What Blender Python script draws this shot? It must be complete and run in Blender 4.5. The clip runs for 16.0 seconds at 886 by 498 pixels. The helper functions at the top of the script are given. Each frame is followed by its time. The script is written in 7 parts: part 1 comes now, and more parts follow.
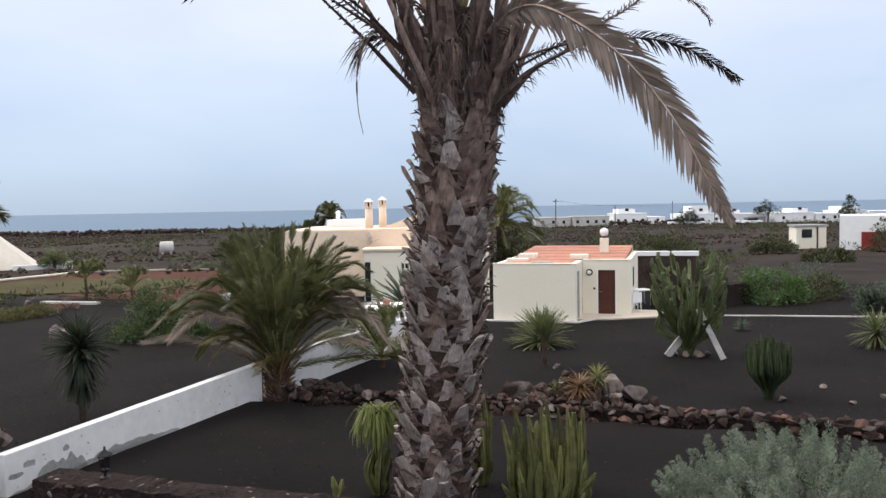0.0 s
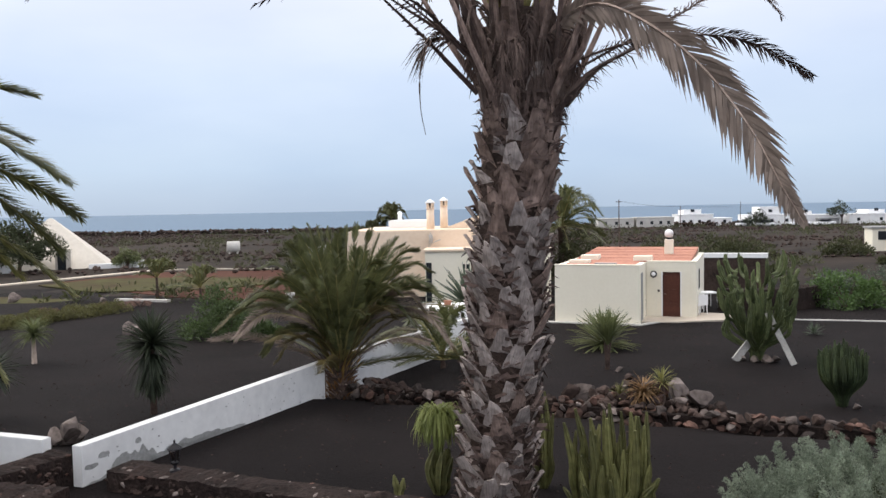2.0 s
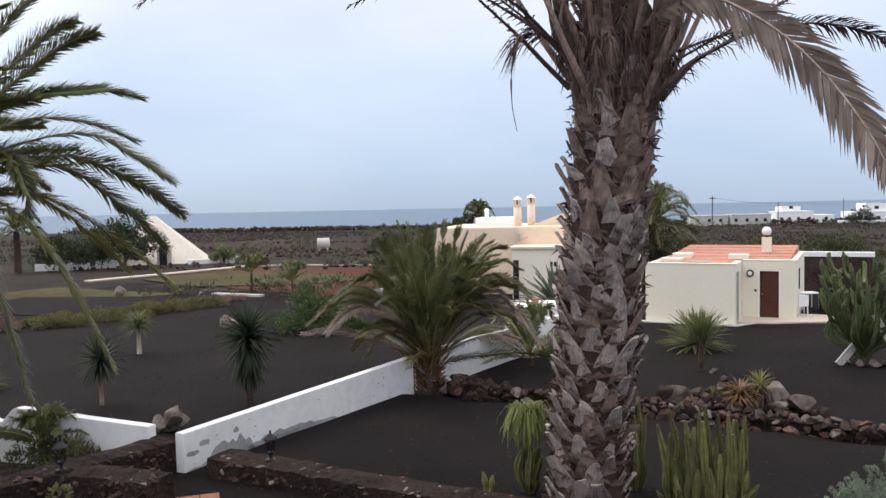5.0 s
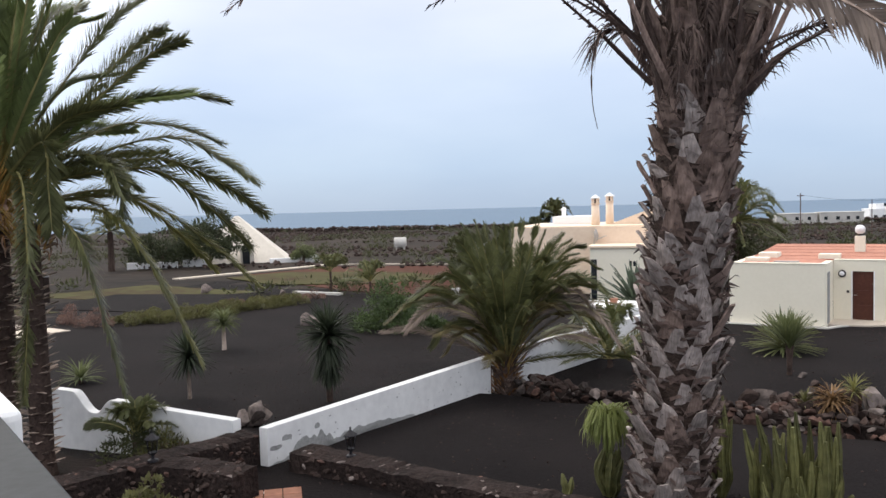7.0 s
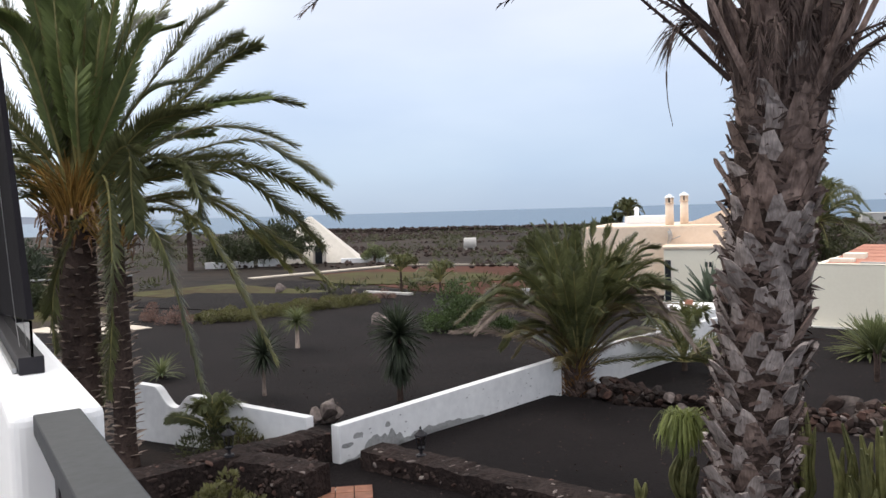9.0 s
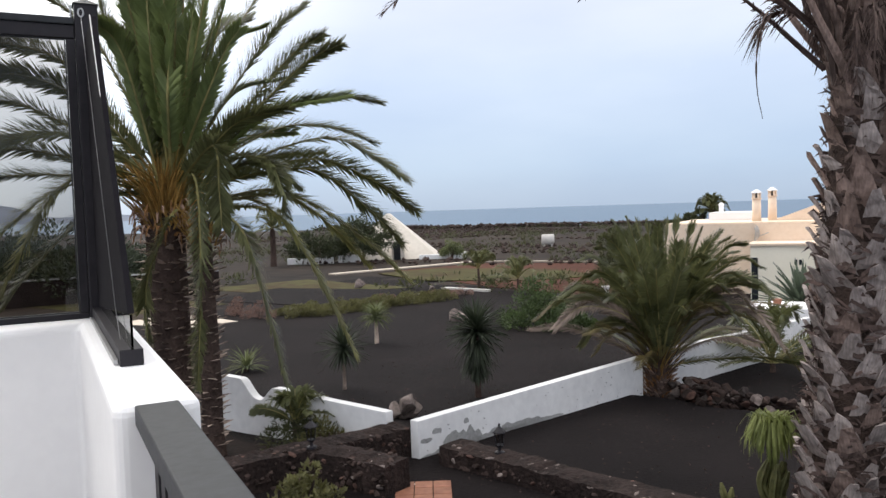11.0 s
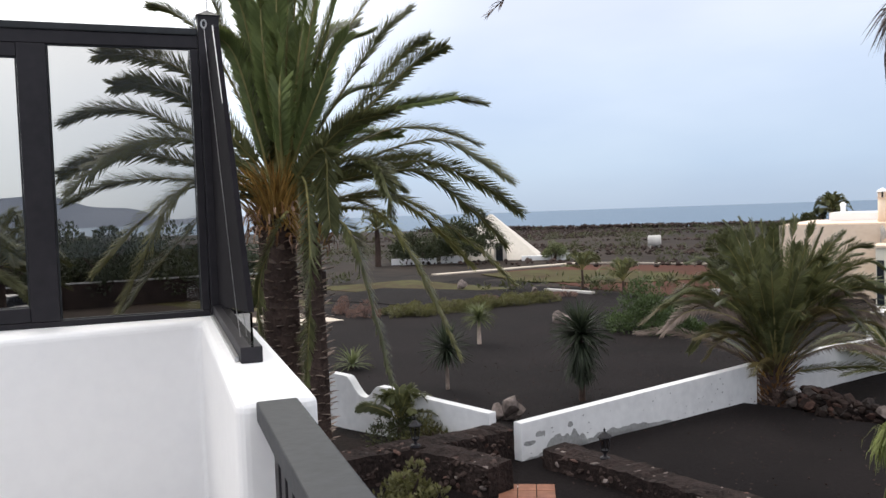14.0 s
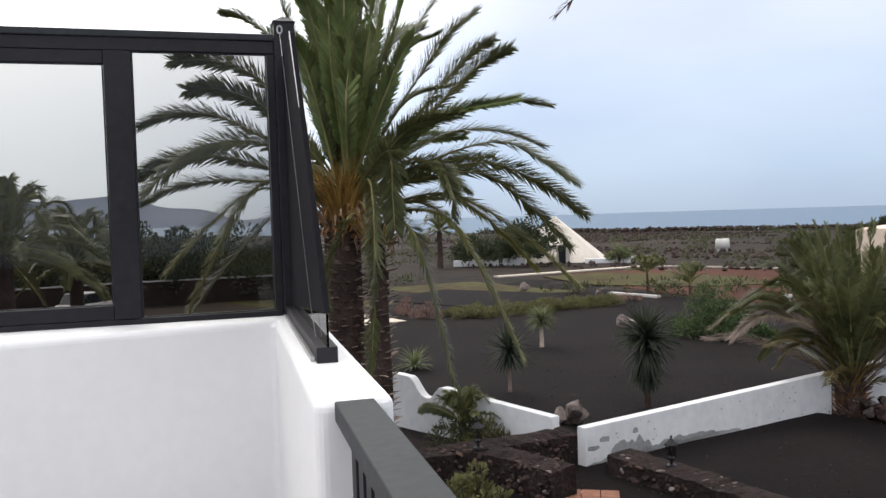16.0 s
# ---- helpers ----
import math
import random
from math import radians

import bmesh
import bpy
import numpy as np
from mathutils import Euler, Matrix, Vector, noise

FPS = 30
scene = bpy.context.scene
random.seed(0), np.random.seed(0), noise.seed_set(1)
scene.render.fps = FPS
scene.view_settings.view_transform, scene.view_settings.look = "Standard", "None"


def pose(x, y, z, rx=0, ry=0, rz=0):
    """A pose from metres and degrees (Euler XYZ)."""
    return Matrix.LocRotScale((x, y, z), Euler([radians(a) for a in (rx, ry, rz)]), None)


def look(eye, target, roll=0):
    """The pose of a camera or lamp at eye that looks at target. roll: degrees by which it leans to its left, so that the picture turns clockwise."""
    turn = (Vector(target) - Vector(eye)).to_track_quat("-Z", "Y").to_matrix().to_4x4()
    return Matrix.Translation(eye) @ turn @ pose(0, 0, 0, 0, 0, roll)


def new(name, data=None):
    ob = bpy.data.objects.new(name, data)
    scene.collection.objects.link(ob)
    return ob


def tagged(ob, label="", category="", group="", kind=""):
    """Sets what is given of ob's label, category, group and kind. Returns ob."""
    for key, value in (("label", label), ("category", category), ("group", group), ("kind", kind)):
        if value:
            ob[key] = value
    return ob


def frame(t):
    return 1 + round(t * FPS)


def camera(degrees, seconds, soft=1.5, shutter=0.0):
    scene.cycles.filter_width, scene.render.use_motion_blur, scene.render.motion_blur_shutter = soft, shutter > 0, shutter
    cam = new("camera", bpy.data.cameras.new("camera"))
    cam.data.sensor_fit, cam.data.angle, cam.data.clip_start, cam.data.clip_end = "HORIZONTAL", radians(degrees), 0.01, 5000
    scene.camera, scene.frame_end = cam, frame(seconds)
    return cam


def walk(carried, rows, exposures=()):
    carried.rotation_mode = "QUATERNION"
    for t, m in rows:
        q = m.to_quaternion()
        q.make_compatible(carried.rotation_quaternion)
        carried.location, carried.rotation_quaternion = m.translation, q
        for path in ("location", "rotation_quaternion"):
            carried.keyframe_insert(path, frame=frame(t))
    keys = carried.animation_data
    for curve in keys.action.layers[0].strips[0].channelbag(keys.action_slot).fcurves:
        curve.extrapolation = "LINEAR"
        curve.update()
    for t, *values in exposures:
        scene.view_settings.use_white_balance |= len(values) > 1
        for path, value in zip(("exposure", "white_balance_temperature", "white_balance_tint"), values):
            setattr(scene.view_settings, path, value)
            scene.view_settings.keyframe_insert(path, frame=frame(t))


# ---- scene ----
cam = camera(58.80, 16.0)
PATH = [
    (0.0, pose(-0.011, 0.038, 4.980, 86.90, 1.07, -0.02)),
    (0.5, pose(-0.031, 0.038, 4.970, 86.99, 1.14, 1.06)),
    (1.0, pose(-0.022, 0.027, 4.976, 87.06, 1.44, 2.24)),
    (1.5, pose(-0.028, 0.031, 4.983, 87.06, 1.13, 3.44)),
    (2.0, pose(-0.024, 0.031, 4.977, 87.04, 1.06, 4.42)),
    (2.5, pose(-0.023, 0.029, 4.979, 86.96, 1.06, 5.54)),
    (3.0, pose(-0.028, 0.023, 4.980, 86.88, 1.13, 6.52)),
    (5.5, pose(-0.101, 0.030, 4.977, 86.99, 1.33, 11.83)),
    (6.0, pose(-0.103, 0.032, 4.979, 87.00, 1.57, 13.14)),
    (6.5, pose(-0.119, 0.043, 4.980, 86.98, 1.53, 14.76)),
    (7.0, pose(-0.135, 0.032, 4.979, 87.02, 1.44, 16.17)),
    (7.5, pose(-0.137, 0.034, 4.974, 87.09, 1.48, 17.63)),
    (8.0, pose(-0.134, 0.053, 4.976, 87.11, 1.74, 18.94)),
    (8.5, pose(-0.148, 0.056, 4.976, 87.13, 1.66, 20.14)),
    (9.0, pose(-0.156, 0.066, 4.976, 87.18, 1.64, 21.24)),
    (11.5, pose(-0.202, 0.075, 4.978, 87.20, 2.00, 28.53)),
    (12.0, pose(-0.211, 0.081, 4.978, 87.40, 2.18, 30.24)),
    (12.5, pose(-0.217, 0.073, 4.979, 87.53, 1.97, 31.72)),
    (13.0, pose(-0.219, 0.066, 4.979, 87.53, 1.70, 32.57)),
    (13.5, pose(-0.217, 0.068, 4.981, 87.46, 1.83, 33.41)),
    (14.0, pose(-0.226, 0.069, 4.981, 87.41, 1.98, 34.29)),
    (14.5, pose(-0.231, 0.057, 4.983, 87.35, 1.91, 35.36)),
    (15.0, pose(-0.237, 0.051, 4.985, 87.39, 1.93, 36.59)),
    (15.5, pose(-0.250, 0.051, 4.986, 87.50, 1.64, 37.69)),
    (16.0, pose(-0.257, 0.042, 4.987, 87.68, 1.74, 38.80)),
]
walk(cam, PATH)

# ---- world and light ----
world = bpy.data.worlds.new("world")
scene.world = world
world.use_nodes = True
wn, wl = world.node_tree.nodes, world.node_tree.links
wn.clear()
w_out = wn.new("ShaderNodeOutputWorld")
w_bg = wn.new("ShaderNodeBackground")
w_sky = wn.new("ShaderNodeTexSky")
w_sky.sky_type, w_sky.sun_disc = "NISHITA", False
w_sky.sun_elevation, w_sky.sun_rotation = radians(48), radians(-70)
w_co = wn.new("ShaderNodeTexCoord")
w_sep = wn.new("ShaderNodeSeparateXYZ")
w_ramp = wn.new("ShaderNodeValToRGB")       # cloud veil by height over the horizon
els = w_ramp.color_ramp.elements
els[0].position, els[0].color = 0.0, (0.47, 0.58, 0.73, 1)
els[1].position, els[1].color = 1.0, (2.2, 2.15, 2.1, 1)
for p, c in ((0.05, (0.53, 0.66, 0.84, 1)), (0.16, (0.665, 0.77, 0.95, 1)), (0.30, (0.92, 0.94, 1.03, 1)), (0.5, (1.5, 1.5, 1.55, 1))):
    e = els.new(p)
    e.color = c
w_noise = wn.new("ShaderNodeTexNoise")
w_map = wn.new("ShaderNodeMapping")
w_map.inputs["Scale"].default_value = (1, 1, 3.2)
w_noise.inputs["Scale"].default_value, w_noise.inputs["Detail"].default_value = 2.2, 5
w_nr = wn.new("ShaderNodeValToRGB")
w_nr.color_ramp.elements[0].position, w_nr.color_ramp.elements[0].color = 0.35, (0.93, 0.95, 0.99, 1)
w_nr.color_ramp.elements[1].position, w_nr.color_ramp.elements[1].color = 0.68, (1.10, 1.08, 1.06, 1)
w_mul = wn.new("ShaderNodeMix")
w_mul.data_type, w_mul.blend_type = "RGBA", "MULTIPLY"
w_mul.inputs[0].default_value = 1
w_dim = wn.new("ShaderNodeVectorMath")
w_dim.operation = "SCALE"
w_dim.inputs["Scale"].default_value = 0.09
w_add = wn.new("ShaderNodeMix")
w_add.data_type = "RGBA"
w_add.inputs[0].default_value = 0.12
wl.new(w_co.outputs["Generated"], w_sep.inputs[0])
wl.new(w_sep.outputs["Z"], w_ramp.inputs[0])
wl.new(w_co.outputs["Generated"], w_map.inputs[0])
wl.new(w_map.outputs[0], w_noise.inputs["Vector"])
wl.new(w_noise.outputs["Fac"], w_nr.inputs[0])
wl.new(w_ramp.outputs[0], w_mul.inputs[6])
wl.new(w_nr.outputs[0], w_mul.inputs[7])
wl.new(w_sky.outputs[0], w_dim.inputs[0])
wl.new(w_mul.outputs[2], w_add.inputs[6])
wl.new(w_dim.outputs[0], w_add.inputs[7])
w_dot = wn.new("ShaderNodeVectorMath")      # the veil is brightest round the hidden sun
w_dot.operation = "DOT_PRODUCT"
w_dot.inputs[1].default_value = Vector((-0.80, 0.22, 0.48)).normalized()
w_glow = wn.new("ShaderNodeMapRange")
w_glow.interpolation_type = "SMOOTHSTEP"
w_glow.inputs["From Min"].default_value, w_glow.inputs["From Max"].default_value = 0.72, 1.0
w_glow.inputs["To Min"].default_value, w_glow.inputs["To Max"].default_value = 0.0, 1.1
w_sum = wn.new("ShaderNodeVectorMath")
w_sum.operation = "ADD"
wl.new(w_co.outputs["Generated"], w_dot.inputs[0])
wl.new(w_dot.outputs["Value"], w_glow.inputs["Value"])
wl.new(w_add.outputs[2], w_sum.inputs[0])
w_warm = wn.new("ShaderNodeVectorMath")
w_warm.operation = "SCALE"
w_warm.inputs[0].default_value = (1.06, 1.0, 0.86)
wl.new(w_glow.outputs[0], w_warm.inputs["Scale"])
wl.new(w_warm.outputs[0], w_sum.inputs[1])
wl.new(w_sum.outputs[0], w_bg.inputs["Color"])
wl.new(w_bg.outputs[0], w_out.inputs[0])
w_bg.inputs["Strength"].default_value = 1.0

sun_data = bpy.data.lights.new("sun", "SUN")
sun_data.energy, sun_data.angle, sun_data.color = 1.0, radians(30), (1.0, 0.95, 0.88)
sun = new("sun", sun_data)
sun.matrix_world = look((0, 0, 60), (0.85, -0.40, 60 - 1.0))
scene.view_settings.exposure = 0.13


# ---- materials ----
def mat(name, dark, light, rough=0.8, scale=8.0, detail=6.0, bump=0.3, big=0.6, metal=0.0, per=0.0, dist=0.02, spec=0.3):
    """Two-scale noise between two colours, fine relief; per: how much each object differs."""
    m = bpy.data.materials.new(name)
    m.use_nodes = True
    nt = m.node_tree
    n, l = nt.nodes, nt.links
    b = n["Principled BSDF"]
    b.inputs["Metallic"].default_value = metal
    b.inputs["Specular IOR Level"].default_value = spec
    tc = n.new("ShaderNodeNewGeometry")
    fine, coarse = n.new("ShaderNodeTexNoise"), n.new("ShaderNodeTexNoise")
    fine.inputs["Scale"].default_value, fine.inputs["Detail"].default_value = scale, detail
    coarse.inputs["Scale"].default_value, coarse.inputs["Detail"].default_value = big, 3
    l.new(tc.outputs["Position"], fine.inputs["Vector"])
    l.new(tc.outputs["Position"], coarse.inputs["Vector"])
    add = n.new("ShaderNodeMath")
    add.operation = "ADD"
    l.new(fine.outputs["Fac"], add.inputs[0])
    l.new(coarse.outputs["Fac"], add.inputs[1])
    ramp = n.new("ShaderNodeMapRange")
    ramp.inputs["From Min"].default_value, ramp.inputs["From Max"].default_value = 0.68, 1.32
    l.new(add.outputs[0], ramp.inputs["Value"])
    mix = n.new("ShaderNodeMix")
    mix.data_type = "RGBA"
    mix.inputs[6].default_value, mix.inputs[7].default_value = (*dark, 1), (*light, 1)
    l.new(ramp.outputs[0], mix.inputs[0])
    out = mix.outputs[2]
    if per:
        info, isl = n.new("ShaderNodeObjectInfo"), n.new("ShaderNodeMapRange")
        isl.inputs["To Min"].default_value, isl.inputs["To Max"].default_value = 1 - per, 1 + per
        add2 = n.new("ShaderNodeMath")
        add2.operation = "ADD"
        frac = n.new("ShaderNodeMath")
        frac.operation = "FRACT"
        l.new(info.outputs["Random"], add2.inputs[0])
        l.new(tc.outputs["Random Per Island"], add2.inputs[1])
        l.new(add2.outputs[0], frac.inputs[0])
        l.new(frac.outputs[0], isl.inputs["Value"])
        sc = n.new("ShaderNodeVectorMath")
        sc.operation = "SCALE"
        l.new(out, sc.inputs[0])
        l.new(isl.outputs[0], sc.inputs["Scale"])
        out = sc.outputs[0]
    l.new(out, b.inputs["Base Color"])
    b.inputs["Roughness"].default_value = rough
    if bump:
        bp = n.new("ShaderNodeBump")
        bp.inputs["Strength"].default_value, bp.inputs["Distance"].default_value = bump, dist
        l.new(fine.outputs["Fac"], bp.inputs["Height"])
        l.new(bp.outputs[0], b.inputs["Normal"])
    return m


def leafy(name, dark, light, per=0.35, trans=0.25, rough=0.55):
    m = mat(name, dark, light, rough, 3.0, 3, 0, 0.8, per=per)
    n, l = m.node_tree.nodes, m.node_tree.links
    t = n.new("ShaderNodeBsdfTranslucent")
    t.inputs["Color"].default_value = (*[c * 1.3 for c in light], 1)
    mx = n.new("ShaderNodeMixShader")
    mx.inputs[0].default_value = trans
    l.new(n["Principled BSDF"].outputs[0], mx.inputs[1])
    l.new(t.outputs[0], mx.inputs[2])
    l.new(mx.outputs[0], n["Material Output"].inputs[0])
    return m


def fibrous(name, dark, light, per=0.3, along=3.0, across=34.0):
    """Grain that runs lengthwise over each piece, weathered in soft blotches."""
    m = mat(name, dark, light, 0.92, 9, 6, 0, 2.5, per=per, spec=0.12)
    n, l = m.node_tree.nodes, m.node_tree.links
    co, mp, gr = n.new("ShaderNodeTexCoord"), n.new("ShaderNodeMapping"), n.new("ShaderNodeTexNoise")
    mp.inputs["Scale"].default_value = (across, across, along)
    gr.inputs["Scale"].default_value, gr.inputs["Detail"].default_value = 1.0, 4
    l.new(co.outputs["Object"], mp.inputs[0])
    l.new(mp.outputs[0], gr.inputs["Vector"])
    sh = n.new("ShaderNodeMapRange")
    sh.inputs["From Min"].default_value, sh.inputs["From Max"].default_value = 0.3, 0.7
    sh.inputs["To Min"].default_value, sh.inputs["To Max"].default_value = 0.62, 1.18
    l.new(gr.outputs["Fac"], sh.inputs["Value"])
    b = n["Principled BSDF"]
    src = b.inputs["Base Color"].links[0].from_socket
    sc = n.new("ShaderNodeVectorMath")
    sc.operation = "SCALE"
    l.new(src, sc.inputs[0])
    l.new(sh.outputs[0], sc.inputs["Scale"])
    l.new(sc.outputs[0], b.inputs["Base Color"])
    bp = n.new("ShaderNodeBump")
    bp.inputs["Strength"].default_value, bp.inputs["Distance"].default_value = 0.5, 0.008
    l.new(gr.outputs["Fac"], bp.inputs["Height"])
    l.new(bp.outputs[0], b.inputs["Normal"])
    return m


M_LAVA = mat("black_lava_gravel", (0.0045, 0.0033, 0.0035), (0.0125, 0.0095, 0.0097), 0.95, 22, 8, 0.9, 0.35, dist=0.03, spec=0.1)
M_SCRUB = mat("scrub_earth", (0.009, 0.008, 0.0075), (0.045, 0.033, 0.026), 0.95, 0.35, 9, 0.6, 0.03, dist=0.2, spec=0.1)
M_SOIL = mat("dark_brown_soil", (0.0075, 0.0046, 0.004), (0.021, 0.0135, 0.0115), 0.95, 14, 8, 0.9, 0.8, dist=0.03, spec=0.1)
M_RED = mat("red_earth", (0.034, 0.014, 0.010), (0.10, 0.040, 0.026), 0.95, 3, 7, 0.5, 0.12, spec=0.1)
M_GRASS = mat("dry_green_turf", (0.040, 0.021, 0.013), (0.066, 0.070, 0.024), 0.95, 1.1, 8, 0.6, 0.22, spec=0.1)
M_WHITE = mat("white_render", (0.785, 0.785, 0.795), (0.83, 0.83, 0.835), 0.75, 14, 6, 0.08, 0.8, dist=0.01)
# garden walls: greyer than white_render, shade of their sunless face in the colour, plus weathering
M_SHADEDOLDWHITE = mat("shaded_weathered_whitewash", (0.60, 0.60, 0.61), (0.74, 0.74, 0.745), 0.85, 5, 8, 0.15, 0.5, dist=0.01)
M_FARWHITE = mat("far_whitewash", (0.76, 0.76, 0.78), (0.87, 0.87, 0.87), 0.8, 1.5, 4, 0.05, 0.1, per=0.08)
M_CREAM = mat("cream_render", (0.755, 0.71, 0.595), (0.80, 0.755, 0.64), 0.8, 9, 6, 0.05, 0.5, dist=0.01)
M_PYRA = mat("pale_sand_render", (0.56, 0.51, 0.45), (0.66, 0.61, 0.54), 0.85, 3, 6, 0.1, 0.3)
M_PEACH = mat("peach_render", (0.72, 0.57, 0.44), (0.80, 0.66, 0.53), 0.85, 5, 5, 0.15, 0.4, dist=0.01)
M_GREYPATCH = mat("bare_grey_mortar", (0.22, 0.22, 0.22), (0.36, 0.36, 0.36), 0.9, 18, 6, 0.5, 2)
M_TERRA = mat("terracotta_tile", (0.19, 0.08, 0.048), (0.32, 0.145, 0.09), 0.7, 8, 5, 0.25, 1, per=0.15)
M_ROOFRED = mat("red_flat_roof", (0.30, 0.125, 0.085), (0.46, 0.215, 0.15), 0.85, 4, 6, 0.2, 0.5)
M_PAVE = mat("pale_paving", (0.42, 0.36, 0.30), (0.56, 0.49, 0.41), 0.85, 6, 5, 0.2, 0.6)
M_KERB = mat("pale_concrete_kerb", (0.42, 0.40, 0.38), (0.60, 0.58, 0.55), 0.85, 8, 5, 0.3, 0.6)
M_DOOR = mat("brown_door_wood", (0.055, 0.018, 0.012), (0.10, 0.035, 0.022), 0.5, 12, 4, 0.1, 1)
M_REDGATE = mat("red_painted_gate", (0.17, 0.018, 0.016), (0.24, 0.03, 0.025), 0.5, 6, 4, 0.1, 0.5)
M_DARKWIN = mat("dark_window_glass", (0.012, 0.014, 0.018), (0.03, 0.034, 0.04), 0.12, 3, 2, 0, 1, spec=0.5)
M_BLACKMETAL = mat("black_painted_metal", (0.010, 0.009, 0.012), (0.020, 0.018, 0.022), 0.5, 20, 4, 0.05, 2, spec=0.25)
M_BLACKMATTE = mat("matt_black_metal", (0.009, 0.008, 0.010), (0.016, 0.015, 0.018), 0.9, 20, 4, 0.05, 2, spec=0.05)
M_RAIL = mat("grey_painted_wood", (0.010, 0.0118, 0.0142), (0.027, 0.0298, 0.0345), 0.55, 30, 6, 0.25, 2, dist=0.004)
M_STEEL = mat("wire_steel", (0.35, 0.35, 0.36), (0.5, 0.5, 0.5), 0.35, 20, 2, 0, 1, metal=0.9)
M_STONE = mat("lava_stone", (0.019, 0.0135, 0.012), (0.075, 0.052, 0.045), 0.92, 9, 8, 0.9, 1.2, per=0.45, dist=0.03, spec=0.15)
M_STONERED = mat("rust_red_stone", (0.036, 0.021, 0.017), (0.13, 0.076, 0.062), 0.92, 8, 8, 0.9, 1.5, per=0.5, dist=0.03, spec=0.15)
M_STONEPALE = mat("weathered_stone", (0.05, 0.040, 0.037), (0.23, 0.19, 0.175), 0.92, 8, 8, 0.8, 1.5, per=0.5, dist=0.03, spec=0.15)
M_WALLCORE = mat("lava_rubble_mortar", (0.010, 0.0075, 0.007), (0.042, 0.030, 0.027), 0.95, 16, 9, 1.0, 1.5, dist=0.05, spec=0.1)
M_BOOT = fibrous("grey_palm_leaf_base", (0.23, 0.192, 0.178), (0.53, 0.455, 0.425), 0.24)
M_BOOTB = fibrous("brown_palm_leaf_base", (0.12, 0.083, 0.07), (0.36, 0.265, 0.228), 0.26)
M_FIBRE = mat("palm_fibre", (0.024, 0.018, 0.016), (0.075, 0.052, 0.043), 0.95, 30, 8, 1.0, 3, dist=0.03, spec=0.1)
M_TRUNK = mat("dark_palm_trunk", (0.034, 0.024, 0.021), (0.11, 0.077, 0.065), 0.95, 20, 8, 0.9, 2, dist=0.03, spec=0.1)
M_STUB = mat("trunk_stub_scar", (0.17, 0.127, 0.105), (0.46, 0.365, 0.31), 0.9, 12, 6, 0.5, 2, per=0.4, spec=0.15)
M_DEAD = leafy("dry_brown_frond", (0.11, 0.083, 0.070), (0.30, 0.238, 0.20), 0.35, 0.12, 0.75)
M_DEADDARK = mat("dark_dry_stalk", (0.042, 0.028, 0.025), (0.135, 0.093, 0.08), 0.85, 14, 5, 0.4, 2, per=0.3)
M_GREEN = leafy("palm_green", (0.058, 0.066, 0.03), (0.18, 0.186, 0.083), 0.45, rough=0.42)
M_HEART = leafy("fresh_palm_green", (0.085, 0.115, 0.043), (0.24, 0.285, 0.105), 0.3, 0.35)
M_YOUNG = leafy("young_palm_green", (0.046, 0.054, 0.023), (0.142, 0.15, 0.064), 0.4, rough=0.42)
M_DULL = leafy("dull_olive_frond", (0.06, 0.05, 0.023), (0.16, 0.13, 0.06), 0.3)
M_YELLOWG = leafy("old_palm_yellow_green", (0.095, 0.098, 0.032), (0.26, 0.25, 0.09), 0.3)
M_RACHIS = mat("palm_midrib", (0.17, 0.155, 0.06), (0.32, 0.28, 0.11), 0.6, 6, 3, 0.1, 1)
M_STALK = mat("amber_leaf_stalk", (0.25, 0.14, 0.04), (0.50, 0.31, 0.09), 0.65, 9, 4, 0.2, 2, per=0.35)
M_CURL = mat("dry_sheath_curl", (0.28, 0.17, 0.12), (0.5, 0.35, 0.27), 0.85, 9, 4, 0.2, 2, per=0.3)
M_ORANGE = mat("orange_leaf_stem", (0.15, 0.07, 0.028), (0.29, 0.15, 0.055), 0.7, 9, 4, 0.2, 2, per=0.3)
M_YUCCA = leafy("yucca_green", (0.045, 0.06, 0.025), (0.16, 0.18, 0.08), 0.35)
M_YUCCAD = leafy("dark_yucca", (0.014, 0.021, 0.014), (0.05, 0.062, 0.038), 0.4)
M_AGAVE = leafy("agave_grey_green", (0.035, 0.05, 0.035), (0.10, 0.125, 0.085), 0.3)
M_CACTUS = mat("cactus_green", (0.034, 0.05, 0.019), (0.125, 0.145, 0.06), 0.6, 10, 5, 0.2, 1.5, per=0.3)
M_CACTUSD = mat("dark_cactus_green", (0.014, 0.024, 0.011), (0.055, 0.072, 0.03), 0.7, 14, 5, 0.3, 2, per=0.4)
M_CACTUSY = mat("cactus_yellow_green", (0.055, 0.058, 0.021), (0.18, 0.175, 0.068), 0.6, 10, 5, 0.2, 1.5, per=0.3)
M_BUSH = leafy("bush_green", (0.022, 0.036, 0.013), (0.076, 0.11, 0.04), 0.5)
M_BRIGHT = leafy("bright_leaf_green", (0.028, 0.052, 0.016), (0.085, 0.14, 0.042), 0.35)
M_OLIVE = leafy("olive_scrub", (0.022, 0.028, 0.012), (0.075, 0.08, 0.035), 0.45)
M_HEDGE = leafy("clipped_hedge_olive", (0.045, 0.045, 0.018), (0.13, 0.125, 0.048), 0.4)
M_DARKTREE = leafy("dark_tree_green", (0.018, 0.024, 0.013), (0.058, 0.068, 0.033), 0.45)
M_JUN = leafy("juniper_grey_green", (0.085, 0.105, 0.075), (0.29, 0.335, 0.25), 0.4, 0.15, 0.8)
M_DRYPLANT = leafy("withered_succulent", (0.11, 0.065, 0.03), (0.27, 0.165, 0.08), 0.5)
